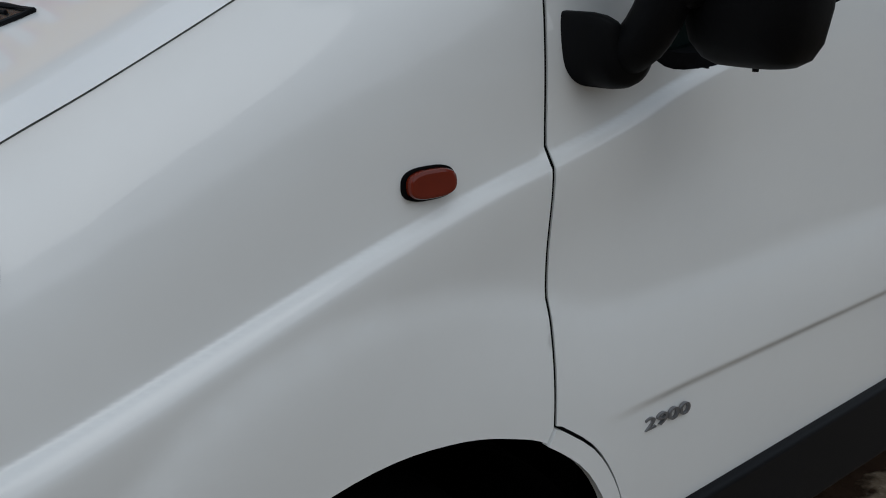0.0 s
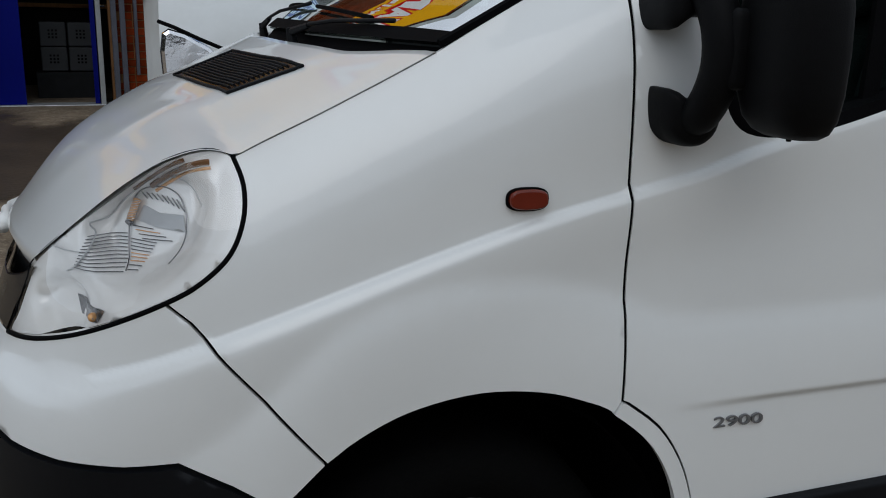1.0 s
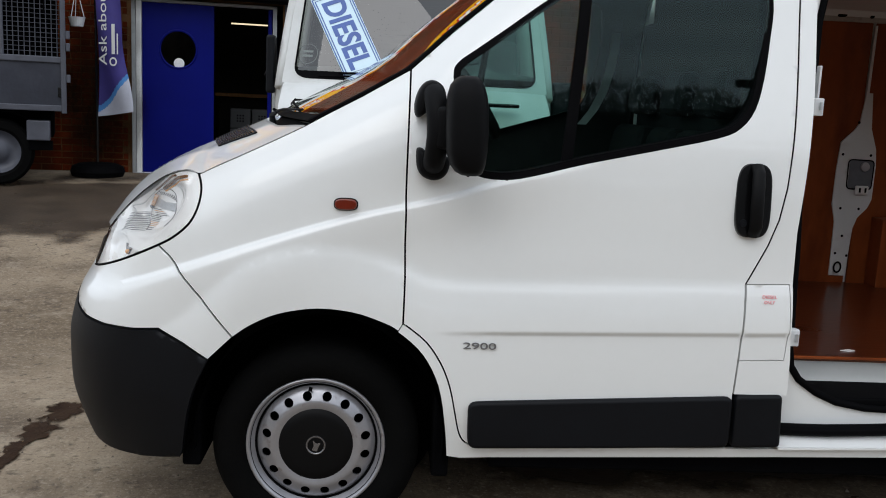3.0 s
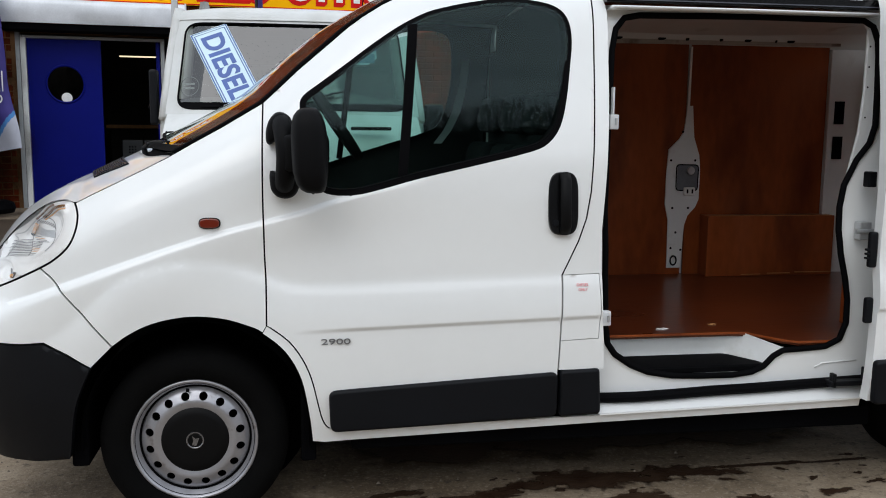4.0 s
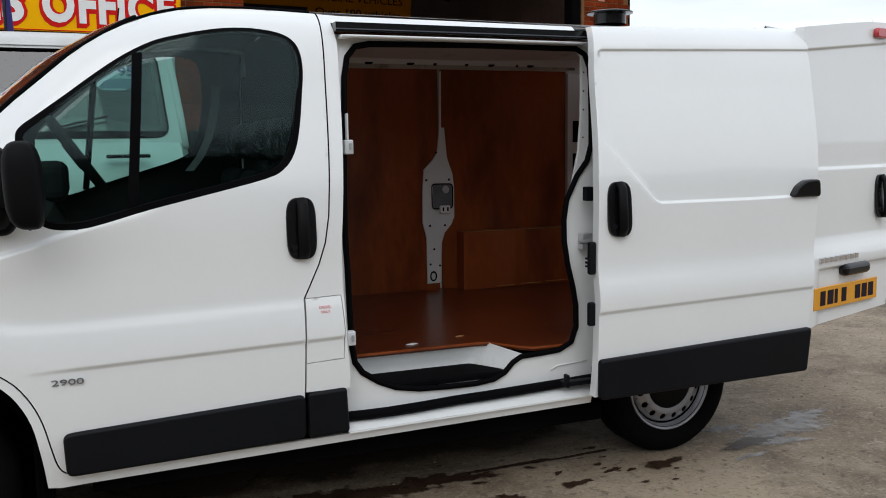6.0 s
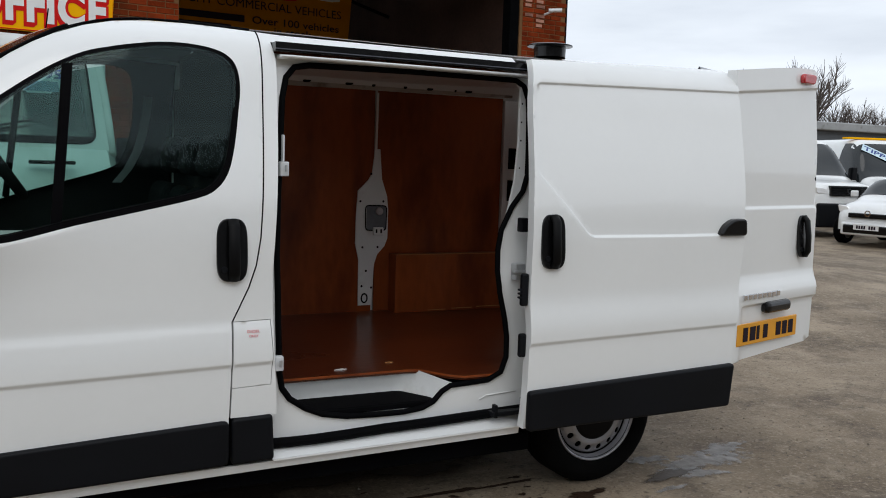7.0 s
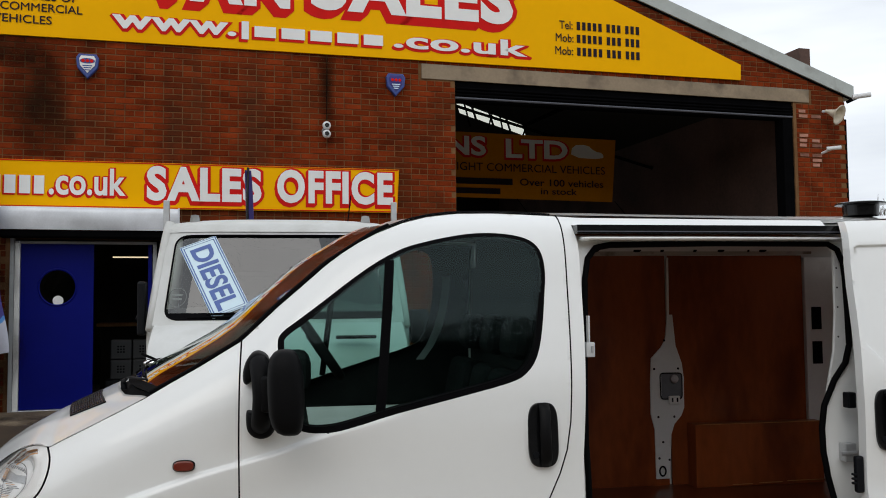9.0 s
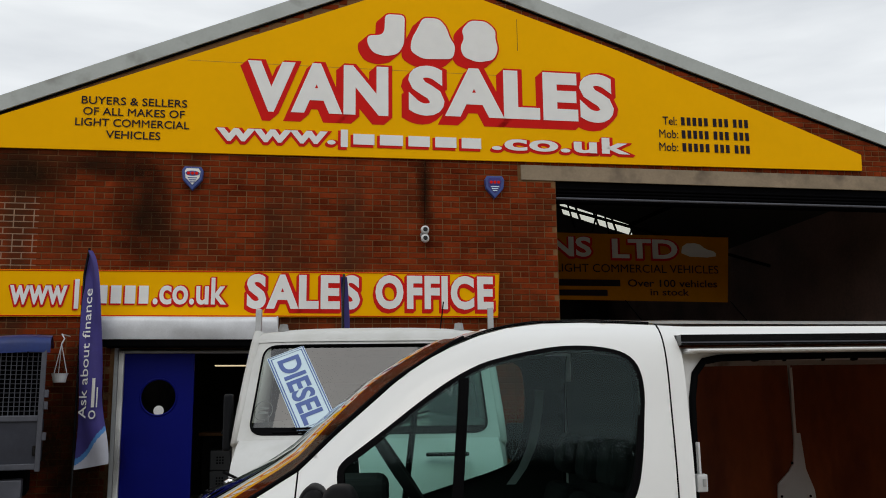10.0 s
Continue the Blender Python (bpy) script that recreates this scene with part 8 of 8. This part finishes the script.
sc.visible_shadow = False
part("screen_seal", tube([tuple(q) for q in cab_face(*np.array(dense(SCREEN_HOLE, 0.06)).T, 0.002)], 0.007, 6, True), RUBBER, dv, smooth=True)
roof_rows = [cab_ring(0.82, 2.235, 0.852), cab_ring(0.85, 2.285, 0.858), cab_ring(0.90, 2.32, 0.862, 0.01), cab_ring(1.0, 2.345, 0.865, 0.03), cab_ring(1.9, 2.375, 0.865, 0.04)]
part("cab_roof", grid_mesh(roof_rows, "cab_roof"), CABPAINT, dv)
for sg in (-1, 1):
    part("cab_side", tri_mesh([(sg * 0.90, 0.55, 0.5), (sg * 0.98, 0.8, 0.5), (sg * 0.985, 1.9, 0.5), (sg * 0.985, 1.9, 1.54), (sg * 0.985, 0.8, 1.54), (sg * 0.90, 0.60, 1.54)], [(0, 1, 4, 5), (1, 2, 3, 4)], "cab_side"), CABPAINT, dv)
    part("cab_pillar", tube([(sg * 0.93, 0.68, 1.50), (sg * 0.915, 0.80, 1.74), (sg * 0.89, 0.92, 1.99), (sg * 0.860, 1.01, 2.22), (sg * 0.845, 1.06, 2.31)], 0.045, 10), CABPAINT, dv, smooth=True)
    part("cab_pillar", tube([(sg * 0.965, 1.75, 1.5), (sg * 0.86, 1.75, 2.32)], 0.07, 10), CABPAINT, dv, smooth=True)
    lampb = part("head_lamp", slab(rounded([(sg * 0.60, 1.06), (sg * 0.885, 1.02), (sg * 0.90, 1.30), (sg * 0.84, 1.34), (sg * 0.62, 1.22)], 1), 0.0, 0.2, bevel=0.02), CRINKLE, dv, "chrome headlamp")
    part("lamp_seam", tube([(sg * 0.60, 0.02, 1.235), (sg * 0.72, 0.0, 1.285), (sg * 0.83, 0.02, 1.335), (sg * 0.90, 0.07, 1.36)], 0.009, 6), RUBBER, dv)
    m0, m1 = (1.46, 1.86) if sg < 0 else (1.37, 1.63)
    part("wing_mirror", box(sg * 0.985, sg * (1.045 if sg < 0 else 1.13), 0.74, 0.86, m0, m1, 0.02, 3), PLASTIC, dv, "black wing mirror")
    part("mirror_stalk", rod((sg * 0.95, 0.8, m0 + 0.09), (sg * 1.05, 0.77, m0 + 0.14), 0.02, 8), PLASTIC, dv)
    part("rack_post", box(sg * 1.0 - 0.025, sg * 1.0 + 0.025, 1.95, 2.0, 0.9, 2.60, 0.005), GALV, dv, "white ladder rack post")
    part("roof_lamp", lathe([(0.001, 2.38), (0.03, 2.375), (0.04, 2.32)], 14, "z", at=(sg * 0.66, 1.0, 0.0)), AMBER if sg > 2 else GREYTRIM, dv)
    road_wheel(sg * 0.98 - (0.2 if sg > 0 else 0), 0.9, 0.33, 0.33, dv, axis="x")
part("cab_back", box(-0.88, 0.88, 1.85, 1.9, 0.9, 2.33, 0.01), TRIM, dv)
part("cab_dash", box(-0.86, 0.86, 0.62, 1.0, 1.30, 1.56, 0.04), TRIM, dv)
part("dash_hood", slab(bend([(-0.86, 1.40), (0.86, 1.40), (0.86, 1.65), (0.66, 1.665), (0.44, 1.71), (0.24, 1.735), (0.05, 1.70), (-0.3, 1.66), (-0.86, 1.65)], 2, True), 0.80, 1.02), material("grey_dashboard_plastic", (0.085, 0.095, 0.092), 0.7, spread=0.1, scale=5.0, bump=0.1, bump_scale=200.0), dv, "mid grey dashboard top")
part("screen_band", skin([(-0.86, 0.040), (0.86, 0.040), (0.88, 0.060), (0.885, 0.10), (-0.885, 0.10), (-0.88, 0.060)], lambda w, f: cab_face(w, f, -0.006), step=0.06, thick=0.003), RUBBER, dv, "black band along the foot of the cab windscreen")
part("cab_shade", box(-0.75, 0.75, 0.99, 1.03, 2.12, 2.26, 0.01), TRIM, dv)
part("aerial", rod((0.52, 1.0, 2.33), (0.55, 1.08, 2.55), 0.005, 6), RUBBER, dv)
def cab_wiper(a, b):
    """A wiper on the cab's glass: its arm and the longer blade beside it."""
    p, q = (Vector(tuple(cab_face(*k, 0.014))) for k in (a, b))
    arm = part("cab_wiper", tube([p, p.lerp(q, 0.4) + Vector((0, -0.012, 0)), p.lerp(q, 0.72)], 0.007, 8), RUBBER, dv, "black wiper arm")
    part("blade", tube([p.lerp(q, f) + Vector((0, -0.004, 0.022)) for f in (0.22, 0.6, 1.0)], 0.0075, 8), RUBBER, arm)


cab_wiper((-0.08, 0.05), (0.46, 0.22))
cab_wiper((-0.72, 0.05), (-0.06, 0.07))
price = part("price_card", skin(rounded([(0.36, 0.535), (0.70, 0.535), (0.70, 0.84), (0.36, 0.84)], 1), lambda w, f: cab_face(w, f, -0.030), step=0.06, thick=0.003), SIGNBLUE, dv, "pale price card with a blue arc behind the cab windscreen")
part("price_arc", skin([(0.42, 0.555), (0.68, 0.555), (0.68, 0.66), (0.60, 0.665), (0.52, 0.66), (0.46, 0.63)], lambda w, f: cab_face(w, f, -0.026), step=0.04, thick=0.002), material("muted_blue_print", (0.12, 0.26, 0.42), 0.5, spread=0.1), price)
for me in letters("95", 0.075, 0.105, 0.002, 0.02):
    part("digit", placed(me, Matrix.Translation(tuple(cab_face(0.58, 0.695, -0.026))) @ pose(0, 0, 0, -29, 0, 0) @ UPRIGHT), NAVY, price)
sticker = part("ring_sticker", tube([tuple(cab_face(-0.83 + 0.075 * math.cos(a), 0.27 + 0.10 * math.sin(a), -0.026)) for a in np.linspace(0, 2 * math.pi, 33)[:-1]], 0.0025, 5, True), GREYTRIM, dv, "faint ring-shaped sticker on the cab windscreen")
for k in range(2):
    part("sticker_bar", skin([(-0.875, 0.24 + 0.045 * k), (-0.79, 0.24 + 0.045 * k), (-0.79, 0.262 + 0.045 * k), (-0.875, 0.262 + 0.045 * k)], lambda w, f: cab_face(w, f, -0.026), step=0.04, thick=0.002), GREYTRIM, sticker)
for k in (-1, 0.15):
    part("cab_seat", box(0.2 + 0.62 * k, 0.72 + 0.62 * k, 1.45, 1.6, 1.1, 1.95, 0.06, 3), CLOTH, dv)
# card
cm = Matrix.Translation((-0.62, 0.80, 2.155)) @ pose(0, 0, 0, -29, 0, 0) @ UPRIGHT @ pose(0, 0, 0, 0, 0, -66)
card = part("diesel_card", box(0, 0.66, -0.14, 0.14, -0.002, 0.002), SIGNBLUE, dv, "pale blue card reading diesel")
card.matrix_basis = cm
part("card_border", tube([(0.025, -0.115, 0.003), (0.635, -0.115, 0.003), (0.635, 0.115, 0.003), (0.025, 0.115, 0.003)], 0.004, 5, True), CARDINK, card)
for me in letters("DIESEL", 0.15, 0.555, 0.002, 0.03):
    part("letter", placed(me, Matrix.Translation((0.055, -0.075, 0.004))), CARDINK, card)
part("card_border", tube([(0.008, -0.132, 0.003), (0.652, -0.132, 0.003), (0.652, 0.132, 0.003), (0.008, 0.132, 0.003)], 0.0045, 5, True), CARDINK, card)
part("flatbed", box(-1.0, 1.0, 2.05, 4.2, 0.75, 0.9, 0.02), ALU, dv)
part("headboard", box(-1.0, 1.0, 1.98, 2.03, 0.9, 1.7, 0.01), ALU, dv)


# ---- far side of the yard ----
def parked_van(at, turn, L=5.2, W=1.95, H=2.4, name="parked_van", label="white parked van far across the yard", card="", low=False):
    """A van or car lofted along its length, with glass, lamps, grille, mirrors and wheels; its front towards -y."""
    v = thing(name, label, "car" if low else "van", "vans parked across the yard", at=Matrix.Translation(at) @ pose(0, 0, 0, 0, 0, turn))
    h, zb = W / 2, 0.34
    if low:
        top = curve([(0, 0.52), (0.04, 0.66), (0.12, 0.78), (0.30, 0.88), (0.80, 0.99), (0.95, 1.06), (1.45, H - 0.10), (1.75, H), (L - 0.9, H - 0.03), (L - 0.25, H - 0.45), (L - 0.05, 0.9), (L, 0.6)])
        glass_y, side_y0, side_y1, belt = (0.98, 1.50), 1.15, L - 0.8, 0.98
    else:
        top = curve([(0, 0.66), (0.015, 0.95), (0.04, 1.14), (0.12, 1.24), (0.80, 1.37), (0.92, 1.42), (1.55, H - 0.16), (1.85, H - 0.02), (2.4, H), (L - 0.1, H), (L, H - 0.15)])
        glass_y, side_y0, side_y1, belt = (0.95, 1.58), 1.15, 2.05, 1.32
    plan = curve([(0, 0.66), (0.06, 0.80), (0.2, 0.91), (0.5, 1.0), (L - 0.2, 1.0), (L, 0.95)] if low else [(0, 0.80), (0.06, 0.90), (0.2, 0.96), (0.5, 1.0), (L - 0.2, 1.0), (L, 0.95)])

    def hull(y, th, out=0.0):
        c, sn = math.cos(th), math.sin(th)
        k = 0.32
        z = zb + (float(top(y)) - zb) * abs(sn) ** k
        x = h * float(plan(y)) * math.copysign(abs(c) ** k, c) * (1 - 0.13 * smooth_step((z - belt + 0.15) / 1.1))
        return (x + math.copysign(out, x) * (abs(c) > 0.5), y - (out if y < 1.9 else 0), z + out * (abs(sn) > 0.3))

    def at_z(y, z):
        return math.asin(min(1.0, max(0.0, (z - zb) / (float(top(y)) - zb)) ** (1 / 0.32)))

    ths = [math.pi / 2 - math.copysign(abs(q) ** 1.0, q) * math.pi / 2 for q in np.linspace(-1, 1, 33)]
    ths = sorted(set(ths + [0.02, 0.1, math.pi - 0.02, math.pi - 0.1]))
    ys = sorted(set([0, 0.03, 0.06, 0.10, 0.16, 0.25, 0.4, 0.6, 0.8, 0.92] + list(np.arange(1.0, L - 0.15, 0.12)) + [L - 0.1, L - 0.05, L]))
    rows = [[(0.0, -0.01, 0.5)] * len(ths)] + [[hull(y, th) for th in ths] for y in ys] + [[(0.0, L, 0.9)] * len(ths)]
    part("body", grid_mesh(rows, "body"), PAINT, v)
    lo, hi = glass_y
    part("windscreen", grid_mesh([[hull(y, math.pi / 2 - w, 0.008) for w in np.linspace(-1.12, 1.12, 19)] for y in np.linspace(lo, hi, 9)], "windscreen"), FARGLASS, v, "dark windscreen")
    for sx in (-1, 1):
        rows = []
        for y in np.linspace(side_y0, side_y1, 12):
            zt = min(float(top(y)) - 0.09, H - 0.14)
            col = []
            for z in np.linspace(belt + 0.02, max(zt, belt + 0.03), 6):
                th = at_z(y, z)
                col.append(hull(y, th if sx > 0 else math.pi - th, 0.008))
            rows.append(col)
        part("side_window", grid_mesh(rows, "side_window"), FARGLASS, v)
        lz = 0.68 if low else 1.0
        lamp = slab(fillet([(sx * h * 0.50, lz), (sx * h * 0.86, lz + 0.03), (sx * h * 0.90, lz + 0.17), (sx * h * 0.66, lz + 0.15)], 0.03), 0.11 if low else 0.02, 0.36 if low else 0.27, bevel=0.012)
        part("head_lamp", lamp, REFLECTOR, v, "clear headlamp")
        part("mirror", box(sx * (h + 0.02), sx * (h + 0.17), side_y0 - 0.08, side_y0 + 0.02, belt + 0.02, belt + (0.16 if low else 0.34), 0.03, 3), PLASTIC if not low else PAINT, v)
        for yy in (0.80, L - 0.85):
            road_wheel(sx * h - (0.19 if sx > 0 else 0.01), yy, 0.30, 0.30, v, axis="x")
    gz = 0.60 if low else 0.97
    grille = part("grille", box(-h * 0.52, h * 0.52, -0.035, 0.10, gz, gz + (0.10 if low else 0.24), 0.02), GLOSSBLACK, v)
    for k in range(1 if low else 4):
        part("grille_slat", box(-h * 0.50, h * 0.50, -0.045, -0.03, gz + 0.035 + 0.055 * k, gz + 0.047 + 0.055 * k, 0.003), PLASTIC, grille)
    part("emblem", lathe([(0.04, -0.056), (0.066, -0.058), (0.072, -0.04)], 24, at=(0, 0, gz + (0.10 if low else 0.12))), CHROME, v, "round chrome emblem ring")
    part("bumper", box(-h * (0.70 if low else 0.86), h * (0.70 if low else 0.86), -0.06, 0.2, 0.24, 0.50 if low else 0.80, 0.05, 3), PAINT if low else PLASTIC, v)
    if low:
        part("air_intake", box(-h * 0.62, h * 0.62, -0.075, 0.0, 0.28, 0.46, 0.03, 2), GLOSSBLACK, v)
    plate = part("plate", box(-0.26, 0.26, -0.092, -0.078, 0.36, 0.47), WHITELET, v, "white front plate")
    for k in (0, 1, 2, 3, 5, 6, 7):
        part("plate_bar", box(-0.20 + 0.052 * k, -0.162 + 0.052 * k, -0.095, -0.092, 0.38, 0.45), BLACKLET, plate)
    if card:
        m = Matrix.Translation((-0.60, 1.40, float(top(1.40)) + 0.035)) @ pose(0, 0, 0, -36, 0, 0) @ UPRIGHT @ pose(0, 0, 0, 0, 0, -30)
        strip = part("screen_card", box(-0.05, 1.02, -0.04, 0.18, -0.004, 0.0), SIGNBLUE, v, "pale card behind the windscreen")
        strip.matrix_basis = m
        for me in letters(card, 0.13, 0.95, 0.003, 0.02):
            part("letter", placed(me, Matrix.Translation((0.0, 0.005, 0.003))), NAVY, strip)
    return v


parked_van((18.3, 11.45, 0.0), -10, H=2.35)
tip = parked_van((21.5, 12.1, 0.0), -18, H=2.45, card="TIPPER", label="white parked truck with a tipper card across the yard")
part("cab_stripe", box(-0.8, 0.8, 1.9, 2.1, 2.44, 2.49, 0.01), YELLOW, tip, "yellow roof bar")
parked_van((16.5, 9.43, 0.0), -78, L=3.5, W=1.62, H=1.48, name="parked_car", label="white parked small car across the yard", low=True)
parked_van((25.6, 11.0, 0.0), -20, label="white parked van in the far row")

far_shed = tagged(part("far_shed", box(19, 70, 24, 32, 0.0, 3.25), FARWALL), "long low grey shed behind the parked vans", "building", kind="structure")
part("shed_roof", box(18.6, 70.4, 23.6, 32.4, 3.25, 3.6, 0.05), GREYTRIM, far_shed)


def bare_tree(at, h, seed, name="bare_tree"):
    """A leafless tree: tapered trunk, forking limbs and fine twigs."""
    rng = random.Random(seed)
    t = thing(name, "bare winter tree with fine leafless twigs", "tree", "bare trees", at=Matrix.Translation(at))
    trunk, twigs = bmesh.new(), bmesh.new()

    def grow(p, d, length, r, level):
        q = p + d * length
        rod(p, q, r, 6 if level < 2 else 4, r * 0.68, bm=trunk if level < 2 else twigs)
        if level >= 4:
            return
        for _ in range(5 if level else 7):
            a = Vector((rng.gauss(0, 0.55), rng.gauss(0, 0.55), rng.uniform(0.1, 0.9))).normalized()
            grow(p + d * length * rng.uniform(0.45, 1.0), (d * 0.75 + a * 0.8).normalized(), length * rng.uniform(0.5, 0.72), r * 0.50, level + 1)

    grow(Vector((0, 0, 0)), Vector((rng.uniform(-0.05, 0.05), 0, 1)).normalized(), h * 0.36, h * 0.018, 0)
    part("trunk", trunk, BARK, t)
    part("crown", twigs, TWIG, t)
    return t


first_tree = bare_tree((29.0, 35.0, 0.0), 8.6, 1)
for i, (x, y, s) in enumerate([(33.5, 34.5, 1.0), (38, 36, 1.1), (25.2, 35.0, 0.95), (43, 36, 1.05), (48, 35, 0.9), (53, 36, 1.0), (36, 34, 0.8), (30.5, 34, 0.75), (31.5, 36, 0.9), (34.8, 35.5, 0.95), (27.2, 36.5, 0.85), (40.2, 34.6, 0.9), (43.5, 35.7, 1.3), (37.0, 36.8, 1.1), (45.5, 34.5, 0.95), (33.0, 37.5, 1.1), (29.8, 37.0, 1.05), (41.5, 37.0, 1.1)]):
    copy_thing(first_tree, Matrix.Translation((x, y, 0)) @ pose(0, 0, 0, 0, 0, 70 * i + 30) @ Matrix.Scale(s, 4))

# behind the camera: a bank with bare trees, parked cars and a floodlight mast, as the window glass shows them
hv, hf = [], []
rh = random.Random(21)
for k in range(52000):
    x = rh.uniform(-50, 55)
    top = 7.0 + 0.5 * math.sin(x * 0.31) + 0.35 * math.sin(x * 0.83 + 1) + 0.25 * math.sin(x * 2.1)
    z = 5.6 + (top - 5.6) * rh.random() ** 1.5
    y = -24 + rh.uniform(-1.2, 1.2)
    s = rh.uniform(0.004, 0.016)
    a = rh.uniform(0, 6.28)
    n0 = len(hv)
    hv += [(x - s * math.cos(a), y, z - s * math.sin(a) * 0.6), (x + s * math.cos(a), y + 0.2, z), (x + s * 0.3 * math.sin(a), y - 0.1, z + rh.uniform(0.10, 0.42))]
    hf += [(n0, n0 + 1, n0 + 2)]
tagged(part("tree_line", tri_mesh(hv, hf, "tree_line"), HEDGE), "dark line of winter trees and hedge behind the yard", "trees", kind="stuff")
# added solid backing, so the reflected tree line reads dark lower down
wall_back = tagged(part("wall_back", box(-50, 55, -26.0, -25.4, 0.0, 6.1), HEDGE), "unseen dark backing added behind the tree line", "wall", kind="structure")
for i in range(14):
    copy_thing(first_tree, Matrix.Translation((-24 + 4.1 * i + 1.2 * math.sin(3 * i), -24.5 + 0.8 * math.cos(5 * i), 0)) @ pose(0, 0, 0, 0, 0, 50 * i) @ Matrix.Scale(0.80 + 0.09 * math.sin(2.3 * i), 4))
mast = thing("floodlight_mast", "slim floodlight mast beyond the yard", "street lamp", at=Matrix.Translation((10.5, -21.0, 0)))
part("mast_pole", rod((0, 0, 0), (0, 0, 7.2), 0.07, 8), DARK, mast)
for sx in (-0.5, 0.5):
    part("flood_head", box(sx - 0.4, sx + 0.4, -0.1, 0.15, 7.0, 7.4, 0.03), DARK, mast)
for i, x in enumerate((-6, -2.2, 1.8, 5.6, 9.6, 13.4)):
    parked_van((x, -16.0, 0.0), 180 + (i % 2) * 6, L=4.2, W=1.75, H=1.5, name="parked_car", label="white parked car in the row facing the yard", low=True)


# bricks by the office door, as pieces of the wall
one = tri_mesh([(0, 0.009, 0), (BL, 0.009, 0), (BL, 0.009, BH), (0, 0.009, BH), (0.003, 0, 0.003), (BL - 0.003, 0, 0.003), (BL - 0.003, 0, BH - 0.003), (0.003, 0, BH - 0.003)], [(4, 5, 6, 7), (0, 1, 5, 4), (1, 2, 6, 5), (2, 3, 7, 6), (3, 0, 4, 7)], "brick")
for u, z in near_bricks:
    b = part("brick", one, BRICK, wall_front)
    b.location = (u, rb.uniform(-0.002, 0.003), z)
pale = material("spalled_brick_face", (0.42, 0.20, 0.14), 0.9, spread=0.3, scale=8.0)
rs = random.Random(17)
for k in range(16):
    u, z = 10.33 + 0.225 * rs.randrange(0, 2), G0 + 0.005 + 0.075 * rs.randrange(43, 55)
    part("spalled_brick", box(u + 0.03, u + rs.uniform(0.12, 0.2), -0.008, -0.004, z + 0.008, z + 0.055, 0.001), pale, wall_front)
